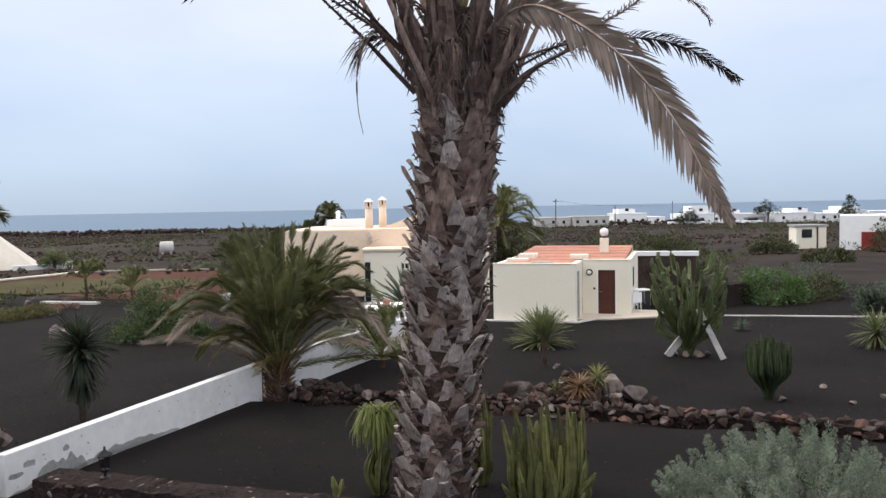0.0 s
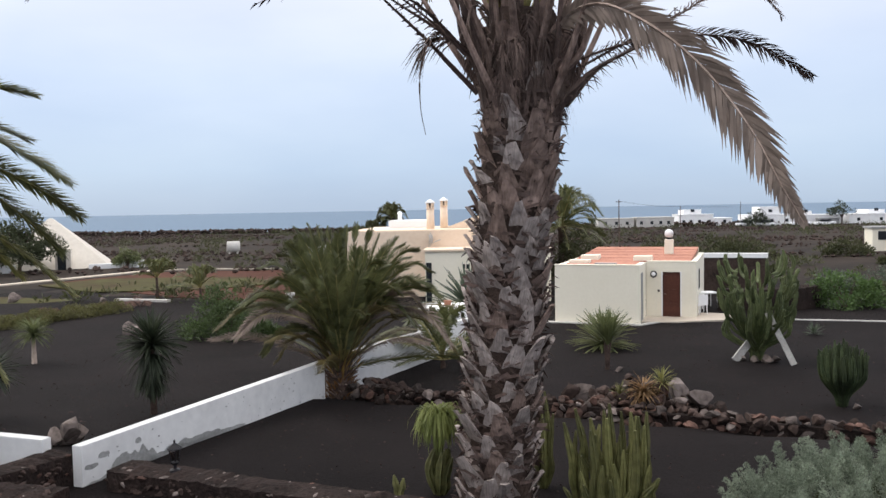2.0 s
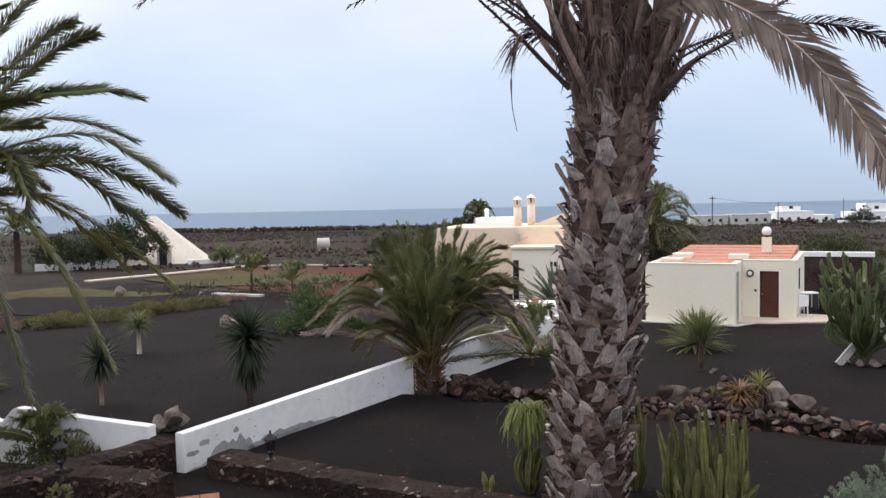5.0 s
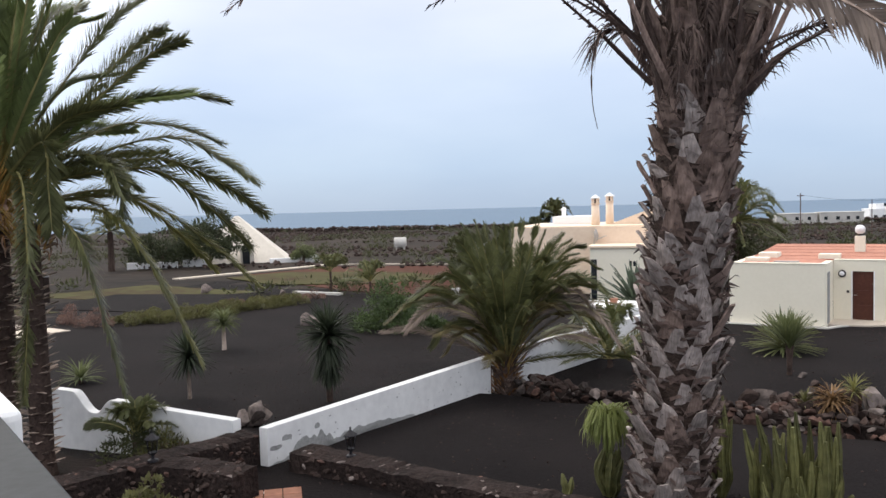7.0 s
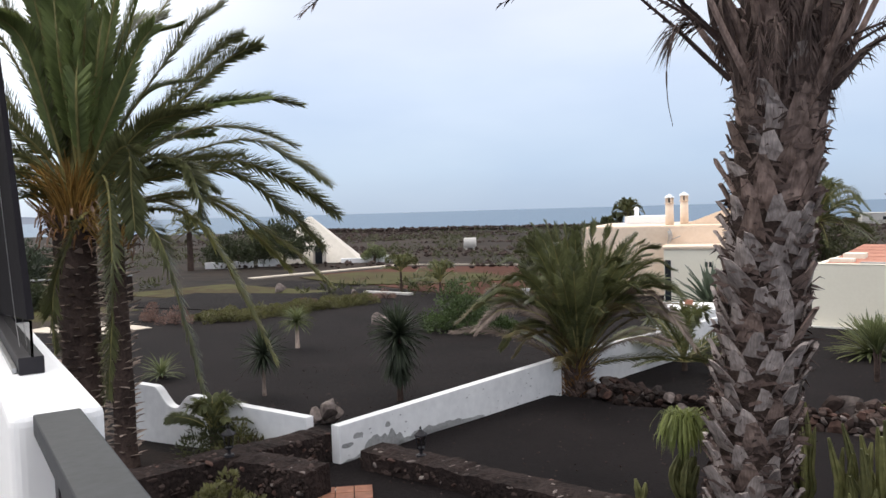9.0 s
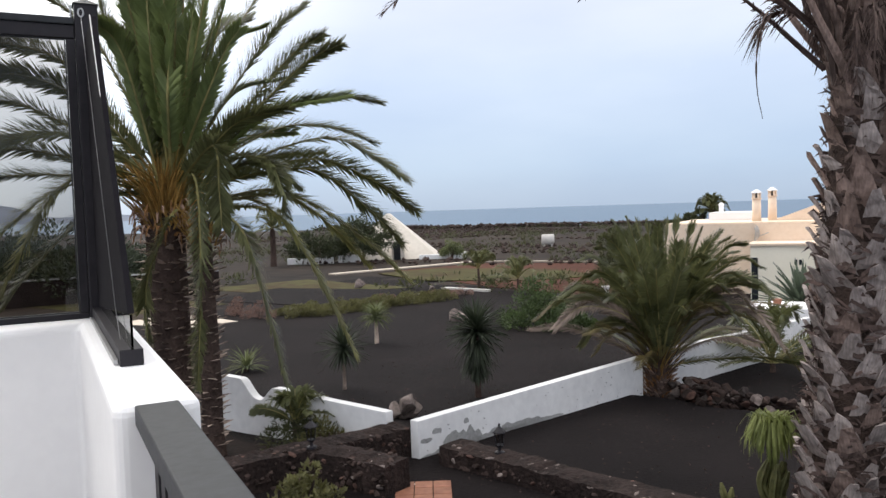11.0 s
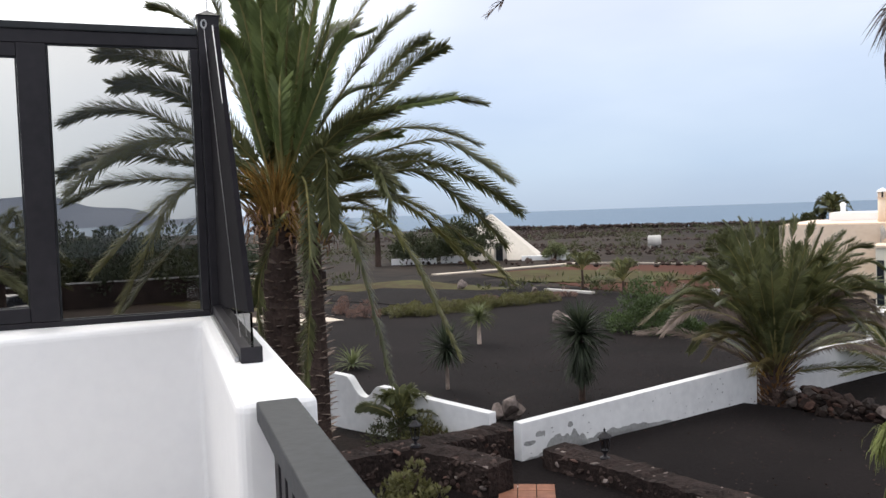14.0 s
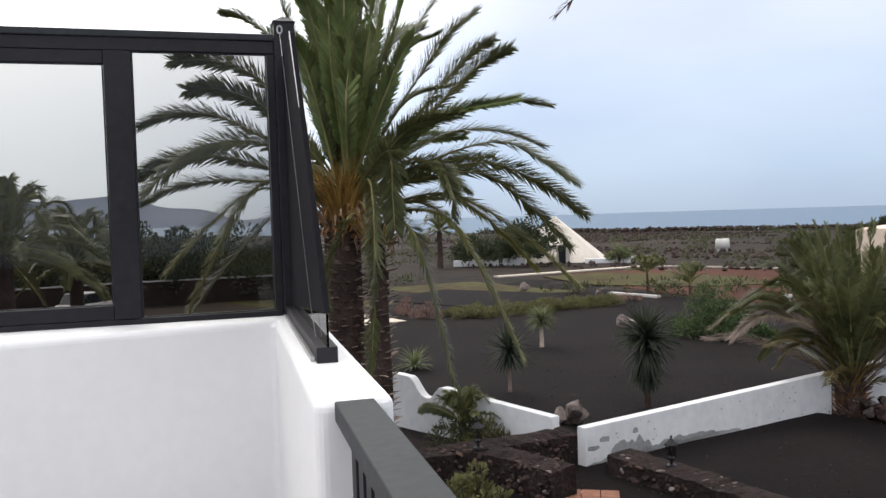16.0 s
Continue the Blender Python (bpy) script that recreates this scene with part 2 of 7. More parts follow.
M_PINK = leafy("dry_pink_shrub", (0.09, 0.05, 0.04), (0.21, 0.13, 0.105), 0.3)
M_TAIL = leafy("lime_green_tail", (0.085, 0.105, 0.025), (0.22, 0.245, 0.075), 0.3)
M_TAIL2 = leafy("yellowish_yucca_green", (0.055, 0.068, 0.028), (0.19, 0.20, 0.088), 0.4)
M_WOOD = mat("weathered_grey_plank", (0.26, 0.25, 0.24), (0.46, 0.45, 0.43), 0.85, 18, 5, 0.3, 2)
M_PLASTIC = mat("white_plastic", (0.72, 0.72, 0.74), (0.80, 0.80, 0.82), 0.4, 10, 2, 0, 1)
M_FLOOR = mat("terrace_floor_tile", (0.34, 0.32, 0.31), (0.46, 0.44, 0.43), 0.6, 6, 4, 0.1, 0.8)
M_HILL = mat("haze_tinted_hill", (0.15, 0.17, 0.21), (0.19, 0.21, 0.25), 1.0, 0.004, 6, 0, 0.002, spec=0)

m = bpy.data.materials.new("sea_water")
m.use_nodes = True
b = m.node_tree.nodes["Principled BSDF"]
b.inputs["Base Color"].default_value, b.inputs["Roughness"].default_value = (0.088, 0.14, 0.205, 1), 0.5
b.inputs["Specular IOR Level"].default_value = 0.12
wv, bpn = m.node_tree.nodes.new("ShaderNodeTexNoise"), m.node_tree.nodes.new("ShaderNodeBump")
gp = m.node_tree.nodes.new("ShaderNodeNewGeometry")
wv.inputs["Scale"].default_value, wv.inputs["Detail"].default_value = 0.06, 8
bpn.inputs["Strength"].default_value, bpn.inputs["Distance"].default_value = 0.7, 3.0
m.node_tree.links.new(gp.outputs["Position"], wv.inputs["Vector"])
m.node_tree.links.new(wv.outputs["Fac"], bpn.inputs["Height"])
m.node_tree.links.new(bpn.outputs[0], b.inputs["Normal"])
M_SEA = m

m = bpy.data.materials.new("tinted_glass")
m.use_nodes = True
n, l = m.node_tree.nodes, m.node_tree.links
n.remove(n["Principled BSDF"])
tr, gl, fr, mx = (n.new("ShaderNode" + k) for k in ("BsdfTransparent", "BsdfGlossy", "Fresnel", "MixShader"))
tr.inputs["Color"].default_value = (0.68, 0.675, 0.67, 1)
gl.inputs["Roughness"].default_value = 0.02
fr.inputs["IOR"].default_value = 1.3
l.new(fr.outputs[0], mx.inputs[0])
l.new(tr.outputs[0], mx.inputs[1])
l.new(gl.outputs[0], mx.inputs[2])
l.new(mx.outputs[0], n["Material Output"].inputs[0])
M_GLASS = m


# ---- building blocks ----
def part(name, bm, material, parent=None, label="", smooth=False):
    me = bpy.data.meshes.new(name)
    bm.normal_update()
    bm.to_mesh(me)
    bm.free()
    me.materials.append(material)
    if smooth:
        for p in me.polygons:
            p.use_smooth = True
    ob = new(name, me)
    if parent:
        ob.parent = parent
    return tagged(ob, label)


def raw(name, verts, faces, material, parent=None, label="", smooth=False):
    me = bpy.data.meshes.new(name)
    me.from_pydata([tuple(v) for v in verts], [], faces)
    me.materials.append(material)
    if smooth:
        for p in me.polygons:
            p.use_smooth = True
    me.update()
    ob = new(name, me)
    if parent:
        ob.parent = parent
    return tagged(ob, label)


def piece(name, me, parent, m):
    """An object of its own on shared mesh data."""
    ob = new(name, me)
    ob.parent = parent
    ob.matrix_basis = m
    return ob


def thing(name, m, label, category, group="", kind=""):
    ob = new(name)
    ob.matrix_basis = m
    ob.empty_display_size = 0.1
    return tagged(ob, label, category, group, kind)


def box(bm, x0, x1, y0, y1, z0, z1, bevel=0.0):
    vs = bmesh.ops.create_cube(bm, size=1)["verts"]
    bmesh.ops.transform(bm, verts=vs, matrix=Matrix.LocRotScale(((x0 + x1) / 2, (y0 + y1) / 2, (z0 + z1) / 2), None, (x1 - x0, y1 - y0, z1 - z0)))
    if bevel:
        es = list({e for v in vs for e in v.link_edges})
        bmesh.ops.bevel(bm, geom=es, offset=bevel, segments=3, profile=0.6, affect="EDGES")
    return bm


def bar(x0, x1, y0, y1, z0, z1, bevel=0.0):
    return box(bmesh.new(), x0, x1, y0, y1, z0, z1, bevel)


def tube(points, radii, sides=8):
    """A tapered tube along points."""
    bm = bmesh.new()
    rings = []
    pts = [Vector(p) for p in points]
    for i, p in enumerate(pts):
        d = (pts[min(i + 1, len(pts) - 1)] - pts[max(i - 1, 0)]).normalized()
        a = d.cross(Vector((0.31, 0.87, 0.11)))
        a.normalize()
        c = d.cross(a)
        rings.append([bm.verts.new(p + radii[i] * (math.cos(k * math.tau / sides) * a + math.sin(k * math.tau / sides) * c)) for k in range(sides)])
    for r, s in zip(rings, rings[1:]):
        for k in range(sides):
            bm.faces.new((r[k], r[(k + 1) % sides], s[(k + 1) % sides], s[k]))
    bm.faces.new(rings[0][::-1])
    bm.faces.new(rings[-1])
    return bm


def sm(a):
    a = min(max(a, 0.0), 1.0)
    return a * a * (3 - 2 * a)


def ground_z(x, y):
    """The garden falls gently away from the house, then lies flat."""
    d = math.hypot(x, y)
    front = 20.25 - 0.362 * (x + 4) - y                     # in front of the stone border
    side = ((x + 7.22) * 7.36 - (y - 12.5) * 2.43) / 7.75   # to the bed's side of the white wall
    bed = 0.24 * sm((d - 12.5) / 6) * sm((front - 0.25) / 0.8) * sm((side + 1.3) / 0.8)
    return 0.45 * (1 - sm((d - 12.0) / 8.0)) + bed


def on(x, y, rz=0, dz=0.0):
    return pose(x, y, ground_z(x, y) + dz, 0, 0, rz)


# ---- ground, sea, distance ----
xs = [-700, -420, -250, -180, -130, -100, -80, -65] + [-55 + 2.5 * i for i in range(17)] + [-14 + 0.7 * i for i in range(46)] + [20, 24, 30, 38, 50, 65, 90, 120, 170, 250, 400]
ys = [-80, -30, -10, 0, 4] + [6 + 0.7 * i for i in range(42)] + [36 + 2.5 * i for i in range(18)] + [84, 95, 110, 125, 140, 155, 170, 185, 192, 200]
vs, fs = [], []
for j, y in enumerate(ys):
    for i, x in enumerate(xs):
        z = ground_z(x, y)
        yy = y
        if y >= 200:
            z = -6.0
        if y > 70:
            z += 0.25 * noise.noise(Vector((x * 0.06, y * 0.06, 0))) * min((y - 70) / 30, 1)
        else:
            z += 0.03 * noise.noise(Vector((x * 0.7, y * 0.7, 3)))
        vs.append((x, yy, z))
for j in range(len(ys) - 1):
    for i in range(len(xs) - 1):
        a = j * len(xs) + i
        fs.append((a, a + 1, a + len(xs) + 1, a + len(xs)))
ground = raw("ground", vs, fs, M_LAVA, smooth=True)
ground.data.materials.append(M_SCRUB)
for p in ground.data.polygons:
    c = p.center
    if c.y > 47 + 4 * math.sin(c.x * 0.13) or c.x > 32 or c.x < -30 - (c.y - 20) * 0.1:
        p.material_index = 1
tagged(ground, "black volcanic gravel garden passing into brown scrubland", "ground", kind="structure")

sea = raw("sea", [(-5000, 150, -3), (5000, 150, -3), (5000, 4990, -3), (-5000, 4990, -3)], [(0, 1, 2, 3)], M_SEA)
tagged(sea, "calm grey-blue sea reaching the horizon", "sea", kind="structure")


def patch(name, outline, material, label, z=0.02, category="field"):
    """A thin sheet with an uneven rim that lies on the ground."""
    pts = []
    for (ax, ay), (bx, by) in zip(outline, outline[1:] + outline[:1]):
        k = max(2, int(math.hypot(bx - ax, by - ay) / 1.5))
        for i in range(k):
            f = i / k
            x, y = ax + (bx - ax) * f, ay + (by - ay) * f
            w = 0.35 * noise.noise(Vector((x * 0.5, y * 0.5, 7)))
            pts.append((x + w, y + w, ground_z(x, y) + z))
    bm = bmesh.new()
    f = bm.faces.new([bm.verts.new(p) for p in pts])
    if f.normal.z < 0:
        f.normal_flip()
    bmesh.ops.triangulate(bm, faces=[f])
    r = bmesh.ops.extrude_face_region(bm, geom=bm.faces[:])
    bmesh.ops.translate(bm, verts=[v for v in r["geom"] if isinstance(v, bmesh.types.BMVert)], vec=(0, 0, 0.05))
    return tagged(part(name, bm, material), label, category, kind="structure")


patch("red_field", [(-33, 56), (-20, 45), (-9, 41), (-6, 52), (-10, 65), (-29, 64.5)], M_RED, "bare red-brown earth field beyond the garden", -0.02)
patch("green_field", [(-33, 53), (-26, 48), (-19, 49), (-15, 53), (-20, 58), (-30, 58)], M_GRASS, "patchy green turf on red earth", 0.04)
patch("turf_strip", [(-40, 40), (-30, 39), (-25, 44), (-36, 48)], M_GRASS, "patchy green turf beside the lane", -0.03)
patch("far_turf", [(-48, 30), (-33, 29), (-31, 34), (-50, 37)], M_GRASS, "olive turf with dry tufts", -0.03)
patch("lava_bed", [(-34, 35), (-24, 34), (-20.5, 38), (-26, 42.5), (-34, 42)], M_LAVA, "raised bed of black lava gravel", -0.01)
patch("soil_bed", [(-13.2, 13.4), (-8.3, 12.35), (-8.6, 11.6), (-9.6, 9.8), (-13.5, 10.2)], M_SOIL, "dark brown earth bed under two palms", -0.03, "soil")
patch("pale_forecourt", [(-31, 26), (-26.2, 26.4), (-25.6, 28.2), (-31, 30)], M_PAVE, "pale paved patch beside a pink shrub", -0.01)


def ribbon(line, width, h, low):
    """A band of even section that follows a line on the ground."""
    bm = bmesh.new()
    rows = []
    for i, p in enumerate(line):
        p = Vector(p)
        d = (Vector(line[min(i + 1, len(line) - 1)]) - Vector(line[max(i - 1, 0)])).normalized()
        s = Vector((-d.y, d.x)) * width / 2
        g = ground_z(p.x, p.y)
        rows.append([bm.verts.new((q.x, q.y, z)) for q, z in ((p + s, g + low), (p + s, g + h), (p - s, g + h), (p - s, g + low))])
    for r, s in zip(rows, rows[1:]):
        for k in range(4):
            bm.faces.new((r[k], s[k], s[(k + 1) % 4], r[(k + 1) % 4]))
    bm.faces.new(rows[0])
    bm.faces.new(rows[-1][::-1])
    bmesh.ops.recalc_face_normals(bm, faces=bm.faces[:])
    return bm


def strip(name, line, width, material, label, category, h=0.12, low=-0.1):
    """A kerb or a lane that follows a line."""
    return tagged(part(name, ribbon(line, width, h, low), material), label, category, kind="structure")


strip("lane", [(-36.7, 52.0), (-34, 58), (-30.5, 66)], 0.9, M_PAVE, "pale concrete lane winding past a field", "lane", 0.10)
strip("field_kerb", [(-30.2, 66.5), (-25, 66.8), (-19.5, 66.3), (-12, 66)], 0.35, M_PAVE, "thin pale kerb along a red field", "kerb", 0.10)
strip("garden_kerb", [(8.9, 34.7), (12, 34.0), (17.6, 32.9), (30, 31.5)], 0.11, M_KERB, "thin pale kerb edging black gravel", "kerb", 0.05)
strip("white_kerb", [(-22.4, 43.6), (-18.9, 42.7)], 0.38, M_KERB, "short white painted kerb", "kerb", 0.13)

# far hills beyond the water; the haze over them is mixed into their blue-grey colour
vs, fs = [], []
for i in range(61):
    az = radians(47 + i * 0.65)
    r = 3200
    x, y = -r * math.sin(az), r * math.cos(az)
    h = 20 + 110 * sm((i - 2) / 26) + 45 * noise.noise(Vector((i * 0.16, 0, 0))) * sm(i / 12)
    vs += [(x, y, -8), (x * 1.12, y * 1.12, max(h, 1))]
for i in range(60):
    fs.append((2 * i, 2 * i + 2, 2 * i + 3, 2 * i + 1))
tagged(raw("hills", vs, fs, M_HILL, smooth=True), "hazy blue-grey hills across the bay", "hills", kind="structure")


# ---- stones ----
def stone_mesh(name, seed, material, sub=2, lo=0.20, hi=0.37):
    bm = bmesh.new()
    bmesh.ops.create_icosphere(bm, subdivisions=sub, radius=0.5)
    for v in bm.verts:
        k = 1 + 0.55 * noise.noise(v.co * 1.9 + Vector((seed * 7.3, 0, 0))) + 0.16 * noise.noise(v.co * 6 + Vector((seed, 4, 0)))
        v.co = Vector((v.co.x * k, v.co.y * k, v.co.z * k * 0.85))
    r = random.Random(seed)
    for i in range(11):  # broken faces
        d = Vector((r.gauss(0, 1), r.gauss(0, 1), r.gauss(0, 1))).normalized()
        cut = r.uniform(lo, hi)
        for v in bm.verts:
            o = v.co.dot(d) - cut
            if o > 0:
                v.co -= d * o
    me = bpy.data.meshes.new(name)
    bm.to_mesh(me)
    bm.free()
    me.materials.append(material)
    return me


STONES = [stone_mesh("stone", i, M_STONE) for i in range(6)]
REDS = [stone_mesh("stone", i + 40, M_STONERED) for i in range(4)]
PALES = [stone_mesh("stone", i + 20, M_STONEPALE) for i in range(5)]
ROCKS = [stone_mesh("rock", i + 60, M_STONEPALE, 3, 0.20, 0.34) for i in range(5)]
rng = random.Random(5)


def stone_at(parent, x, y, z, s, pale=0.2, name="stone", flat=0.8, red=0.3):
    me = rng.choice(PALES if rng.random() < pale else (REDS if rng.random() < red else STONES))
    m = Matrix.LocRotScale((x, y, z), Euler((rng.uniform(-0.4, 0.4), rng.uniform(-0.4, 0.4), rng.uniform(0, 6.3))), (s * rng.uniform(0.95, 1.5), s * rng.uniform(0.95, 1.35), s * flat * rng.uniform(0.85, 1.45)))
    return piece(name, me, parent, m)


def along(line, step):
    out = []
    for a, b in zip(line, line[1:]):
        a, b = Vector(a), Vector(b)
        k = max(1, int((b - a).length / step))
        for i in range(k):
            out.append(a.lerp(b, (i + 0.5) / k))
    return out


def dry_wall(line, height, label, size=0.3, rows=2, depth=0.45, pale=0.2):
    w = thing("stone_border", Matrix.Identity(4), label, "stone wall")
    core = ribbon(line, depth * 0.5, height * 0.8, -0.1)
    part("core", core, M_WALLCORE, w)
    for p in along(line, size * 0.85):
        g = ground_z(p.x, p.y)
        for r in range(rows):
            stone_at(w, p.x + rng.uniform(-0.14, 0.14), p.y - depth * 0.3 + rng.uniform(-0.05, 0.05), g + size * 0.3 + r * (height - size * 0.35) / (rows - 1) + rng.uniform(-0.08, 0.07), size * rng.uniform(0.65, 1.3), pale)
        stone_at(w, p.x + rng.uniform(-0.08, 0.08), p.y + depth * 0.3, g + height - size * 0.1 + rng.uniform(-0.05, 0.03), size * rng.uniform(0.8, 1.2), pale)
    return w


# ---- terrace where the camera stands ----
TERR = Matrix.Translation((-1.845, 1.46, 0.03)) @ Matrix.Rotation(math.atan2(-0.586, 0.81), 4, "Z")   # x: along the rail away from the side wall, y: outwards
PT = 4.472                                                                                      # parapet top
parapet = bmesh.new()
ring = [(-2.16, 0.21), (-2.16, -3.6), (-1.30, -3.6), (-1.87, -0.012), (0.0, -0.012), (0.0, 0.21)]   # the side wall runs slightly askew
lo = [parapet.verts.new((x, y, 2.9)) for x, y in ring]
hi = [parapet.verts.new((x, y, PT)) for x, y in ring]
parapet.faces.new(hi)
parapet.faces.new(lo[::-1])
for i in range(6):
    j = (i + 1) % 6
    parapet.faces.new((lo[i], lo[j], hi[j], hi[i]))
bmesh.ops.recalc_face_normals(parapet, faces=parapet.faces[:])
soft = [e for e in parapet.edges if all(v.co.z > 4 for v in e.verts) or abs(e.verts[0].co.z - e.verts[1].co.z) > 1]
bmesh.ops.bevel(parapet, geom=soft, offset=0.035, segments=4, profile=0.5, affect="EDGES")
p1 = part("parapet", parapet, M_WHITE)
p1.matrix_basis = TERR
tagged(p1, "thick white rendered parapet with softened edges", "parapet", kind="structure")
fl = part("terrace_floor", bar(-2.1, 6.0, -3.59, 0.25, 3.2, 3.42), M_FLOOR)
fl.matrix_basis = TERR
tagged(fl, "tiled upper terrace floor", "floor", kind="structure")
hw = part("wall_house", bar(-2.2, 6.2, -3.82, -3.6, -0.2, 6.4), M_WHITE)
hw.matrix_basis = TERR
tagged(hw, "white rendered house wall behind the terrace", "wall", kind="structure")
lw = part("wall_terrace", bar(-2.1, 6.0, 0.02, 0.2, -0.2, 3.2), M_WHITE)
lw.matrix_basis = TERR
tagged(lw, "white rendered wall under the terrace", "wall", kind="structure")

rail = thing("balcony_railing", TERR, "dark grey painted wooden balcony railing fixed to a white parapet", "railing")
part("handrail", bar(0.006, 6.0, 0.04, 0.15, 4.415, PT - 0.003, 0.006), M_RAIL, rail, "broad flat grey wooden handrail")
part("bottom_rail", bar(0.006, 6.0, 0.07, 0.12, 3.52, 3.57, 0.004), M_RAIL, rail)
for i in range(52):
    x = 0.02 + i * 0.115
    part("baluster", bar(x, x + 0.07, 0.08, 0.11, 3.57, 4.416, 0.003), M_BLACKMETAL, rail, "dark flat slat")

wb = thing("windbreak", TERR, "black-framed tinted glass windbreak standing on a white parapet", "windbreak")
GX = -2.05                                                                                       # plane of the glazing
Z0, Z1 = PT, 5.88


def gbar(name, y0, y1, z0, z1, t=0.03, label=""):
    return part(name, bar(GX - t, GX + t, y0, y1, z0, z1, 0.004), M_BLACKMETAL, wb, label)


def plate(name, outline, y0, y1, material, label):
    """A flat sheet in the x-z plane with a given outline."""
    bm = bmesh.new()
    fa = [bm.verts.new((x, y0, z)) for x, z in outline]
    fb = [bm.verts.new((x, y1, z)) for x, z in outline]
    bm.faces.new(fa)
    bm.faces.new(fb[::-1])
    k = len(outline)
    for i in range(k):
        bm.faces.new((fa[i], fb[i], fb[(i + 1) % k], fa[(i + 1) % k]))
    bmesh.ops.recalc_face_normals(bm, faces=bm.faces[:])
    return part(name, bm, material, wb, label)


gbar("bottom_rail", -3.55, 0.045, Z0 + 0.001, Z0 + 0.028)
gbar("top_rail", -3.55, 0.045, Z1 - 0.062, Z1)
part("top_cap", bar(GX - 0.045, GX + 0.04, -3.55, 0.045, Z1 + 0.001, Z1 + 0.036, 0.008), M_RAIL, wb, "weathered grey capping rail")
part("corner_post", bar(GX - 0.05, GX + 0.05, 0.047, 0.150, Z0 + 0.001, Z1 + 0.10, 0.006), M_BLACKMETAL, wb)
bm = bmesh.new()
bmesh.ops.create_cone(bm, cap_ends=True, segments=4, radius1=0.082, radius2=0.004, depth=0.035, matrix=Matrix.Translation((GX, 0.098, Z1 + 0.118)) @ Matrix.Rotation(radians(45), 4, "Z"))
part("post_cap", bm, M_RAIL, wb, "low pyramid post cap")
part("antenna_wire", tube([(GX, 0.098, Z1 + 0.12), (GX, 0.09, Z1 + 0.55)], [0.003, 0.002], 5), M_STEEL, wb)
part("tie_rod", tube([(GX, 0.035, Z1 + 0.036), (GX, 0.033, Z1 + 0.10)], [0.004, 0.004], 5), M_STEEL, wb, "short bright rod beside the post")
eye_bolt = [(GX + 0.058, 0.075 + 0.012 * math.cos(k * 0.7), Z1 + 0.055 + 0.02 * math.sin(k * 0.7)) for k in range(10)]
part("eye_bolt", tube(eye_bolt, [0.0045] * 10, 5), M_STEEL, wb, "steel eye bolt holding the stay")
# sashes: the outer one tall, the next a slider with a deeper head
gbar("stile", 0.006, 0.045, Z0 + 0.03, Z1 - 0.064, 0.025)
gbar("mullion", -0.770, -0.645, Z0 + 0.03, Z1 - 0.064, 0.034)
gbar("sash_head", -2.32, -0.772, Z1 - 0.126, Z1 - 0.064, 0.026)
gbar("sash_sill", -2.32, -0.772, Z0 + 0.03, Z0 + 0.098, 0.026)
gbar("mullion", -2.45, -2.322, Z0 + 0.03, Z1 - 0.064, 0.034)
for y0, y1, a, c in ((-0.643, 0.004, Z0 + 0.03, Z1 - 0.064), (-2.32, -0.774, Z0 + 0.10, Z1 - 0.128), (-3.55, -2.452, Z0 + 0.03, Z1 - 0.064)):
    g = part("pane", bar(GX - 0.004, GX + 0.004, y0, y1, a, c), M_GLASS, wb, "grey tinted glass pane")
    g.visible_shadow = False
    for b0, b1, b2, b3 in ((y0, y0 + 0.006, a, c), (y1 - 0.006, y1, a, c), (y0 + 0.006, y1 - 0.006, a, a + 0.006), (y0 + 0.006, y1 - 0.006, c - 0.006, c)):
        part("glazing_bead", bar(GX + 0.005, GX + 0.018, b0, b1, b2, b3), M_RAIL, wb)
# wing: a black tapered plate over a glass sheet, both standing in a channel along the parapet
plate("tapered_brace", [(-1.998, Z0 + 0.058), (-0.545, Z0 + 0.172), (-1.474, Z1 - 0.08), (-1.998, Z1 - 0.08)], 0.085, 0.105, M_BLACKMATTE, "black tapered side plate")
g = plate("glass_sheet", [(-1.9, Z0 + 0.056), (-0.545, Z0 + 0.056), (-0.545, Z0 + 0.169)], 0.09, 0.098, M_GLASS, "clear cut glass sheet")
g.visible_shadow = False
part("stay_wire", tube([(GX + 0.058, 0.075, Z1 + 0.04), (-0.93, 0.079, Z0 + 0.15), (-0.80, 0.079, Z0 + 0.057)], [0.0014] * 3, 5), M_STEEL, wb, "thin steel stay wire")
part("edge_strip", tube([(-1.474, 0.080, Z1 - 0.075), (-1.13, 0.080, 5.42)], [0.0025, 0.0015], 5), M_STEEL, wb, "worn bright edge of the plate")
part("channel", bar(-1.998, -0.555, 0.055, 0.128, Z0 + 0.001, Z0 + 0.055, 0.004), M_BLACKMETAL, wb, "black channel holding the glass")
part("channel_strip", bar(-1.9, -0.60, 0.040, 0.054, Z0 + 0.001, Z0 + 0.018, 0.002), M_STEEL, wb)


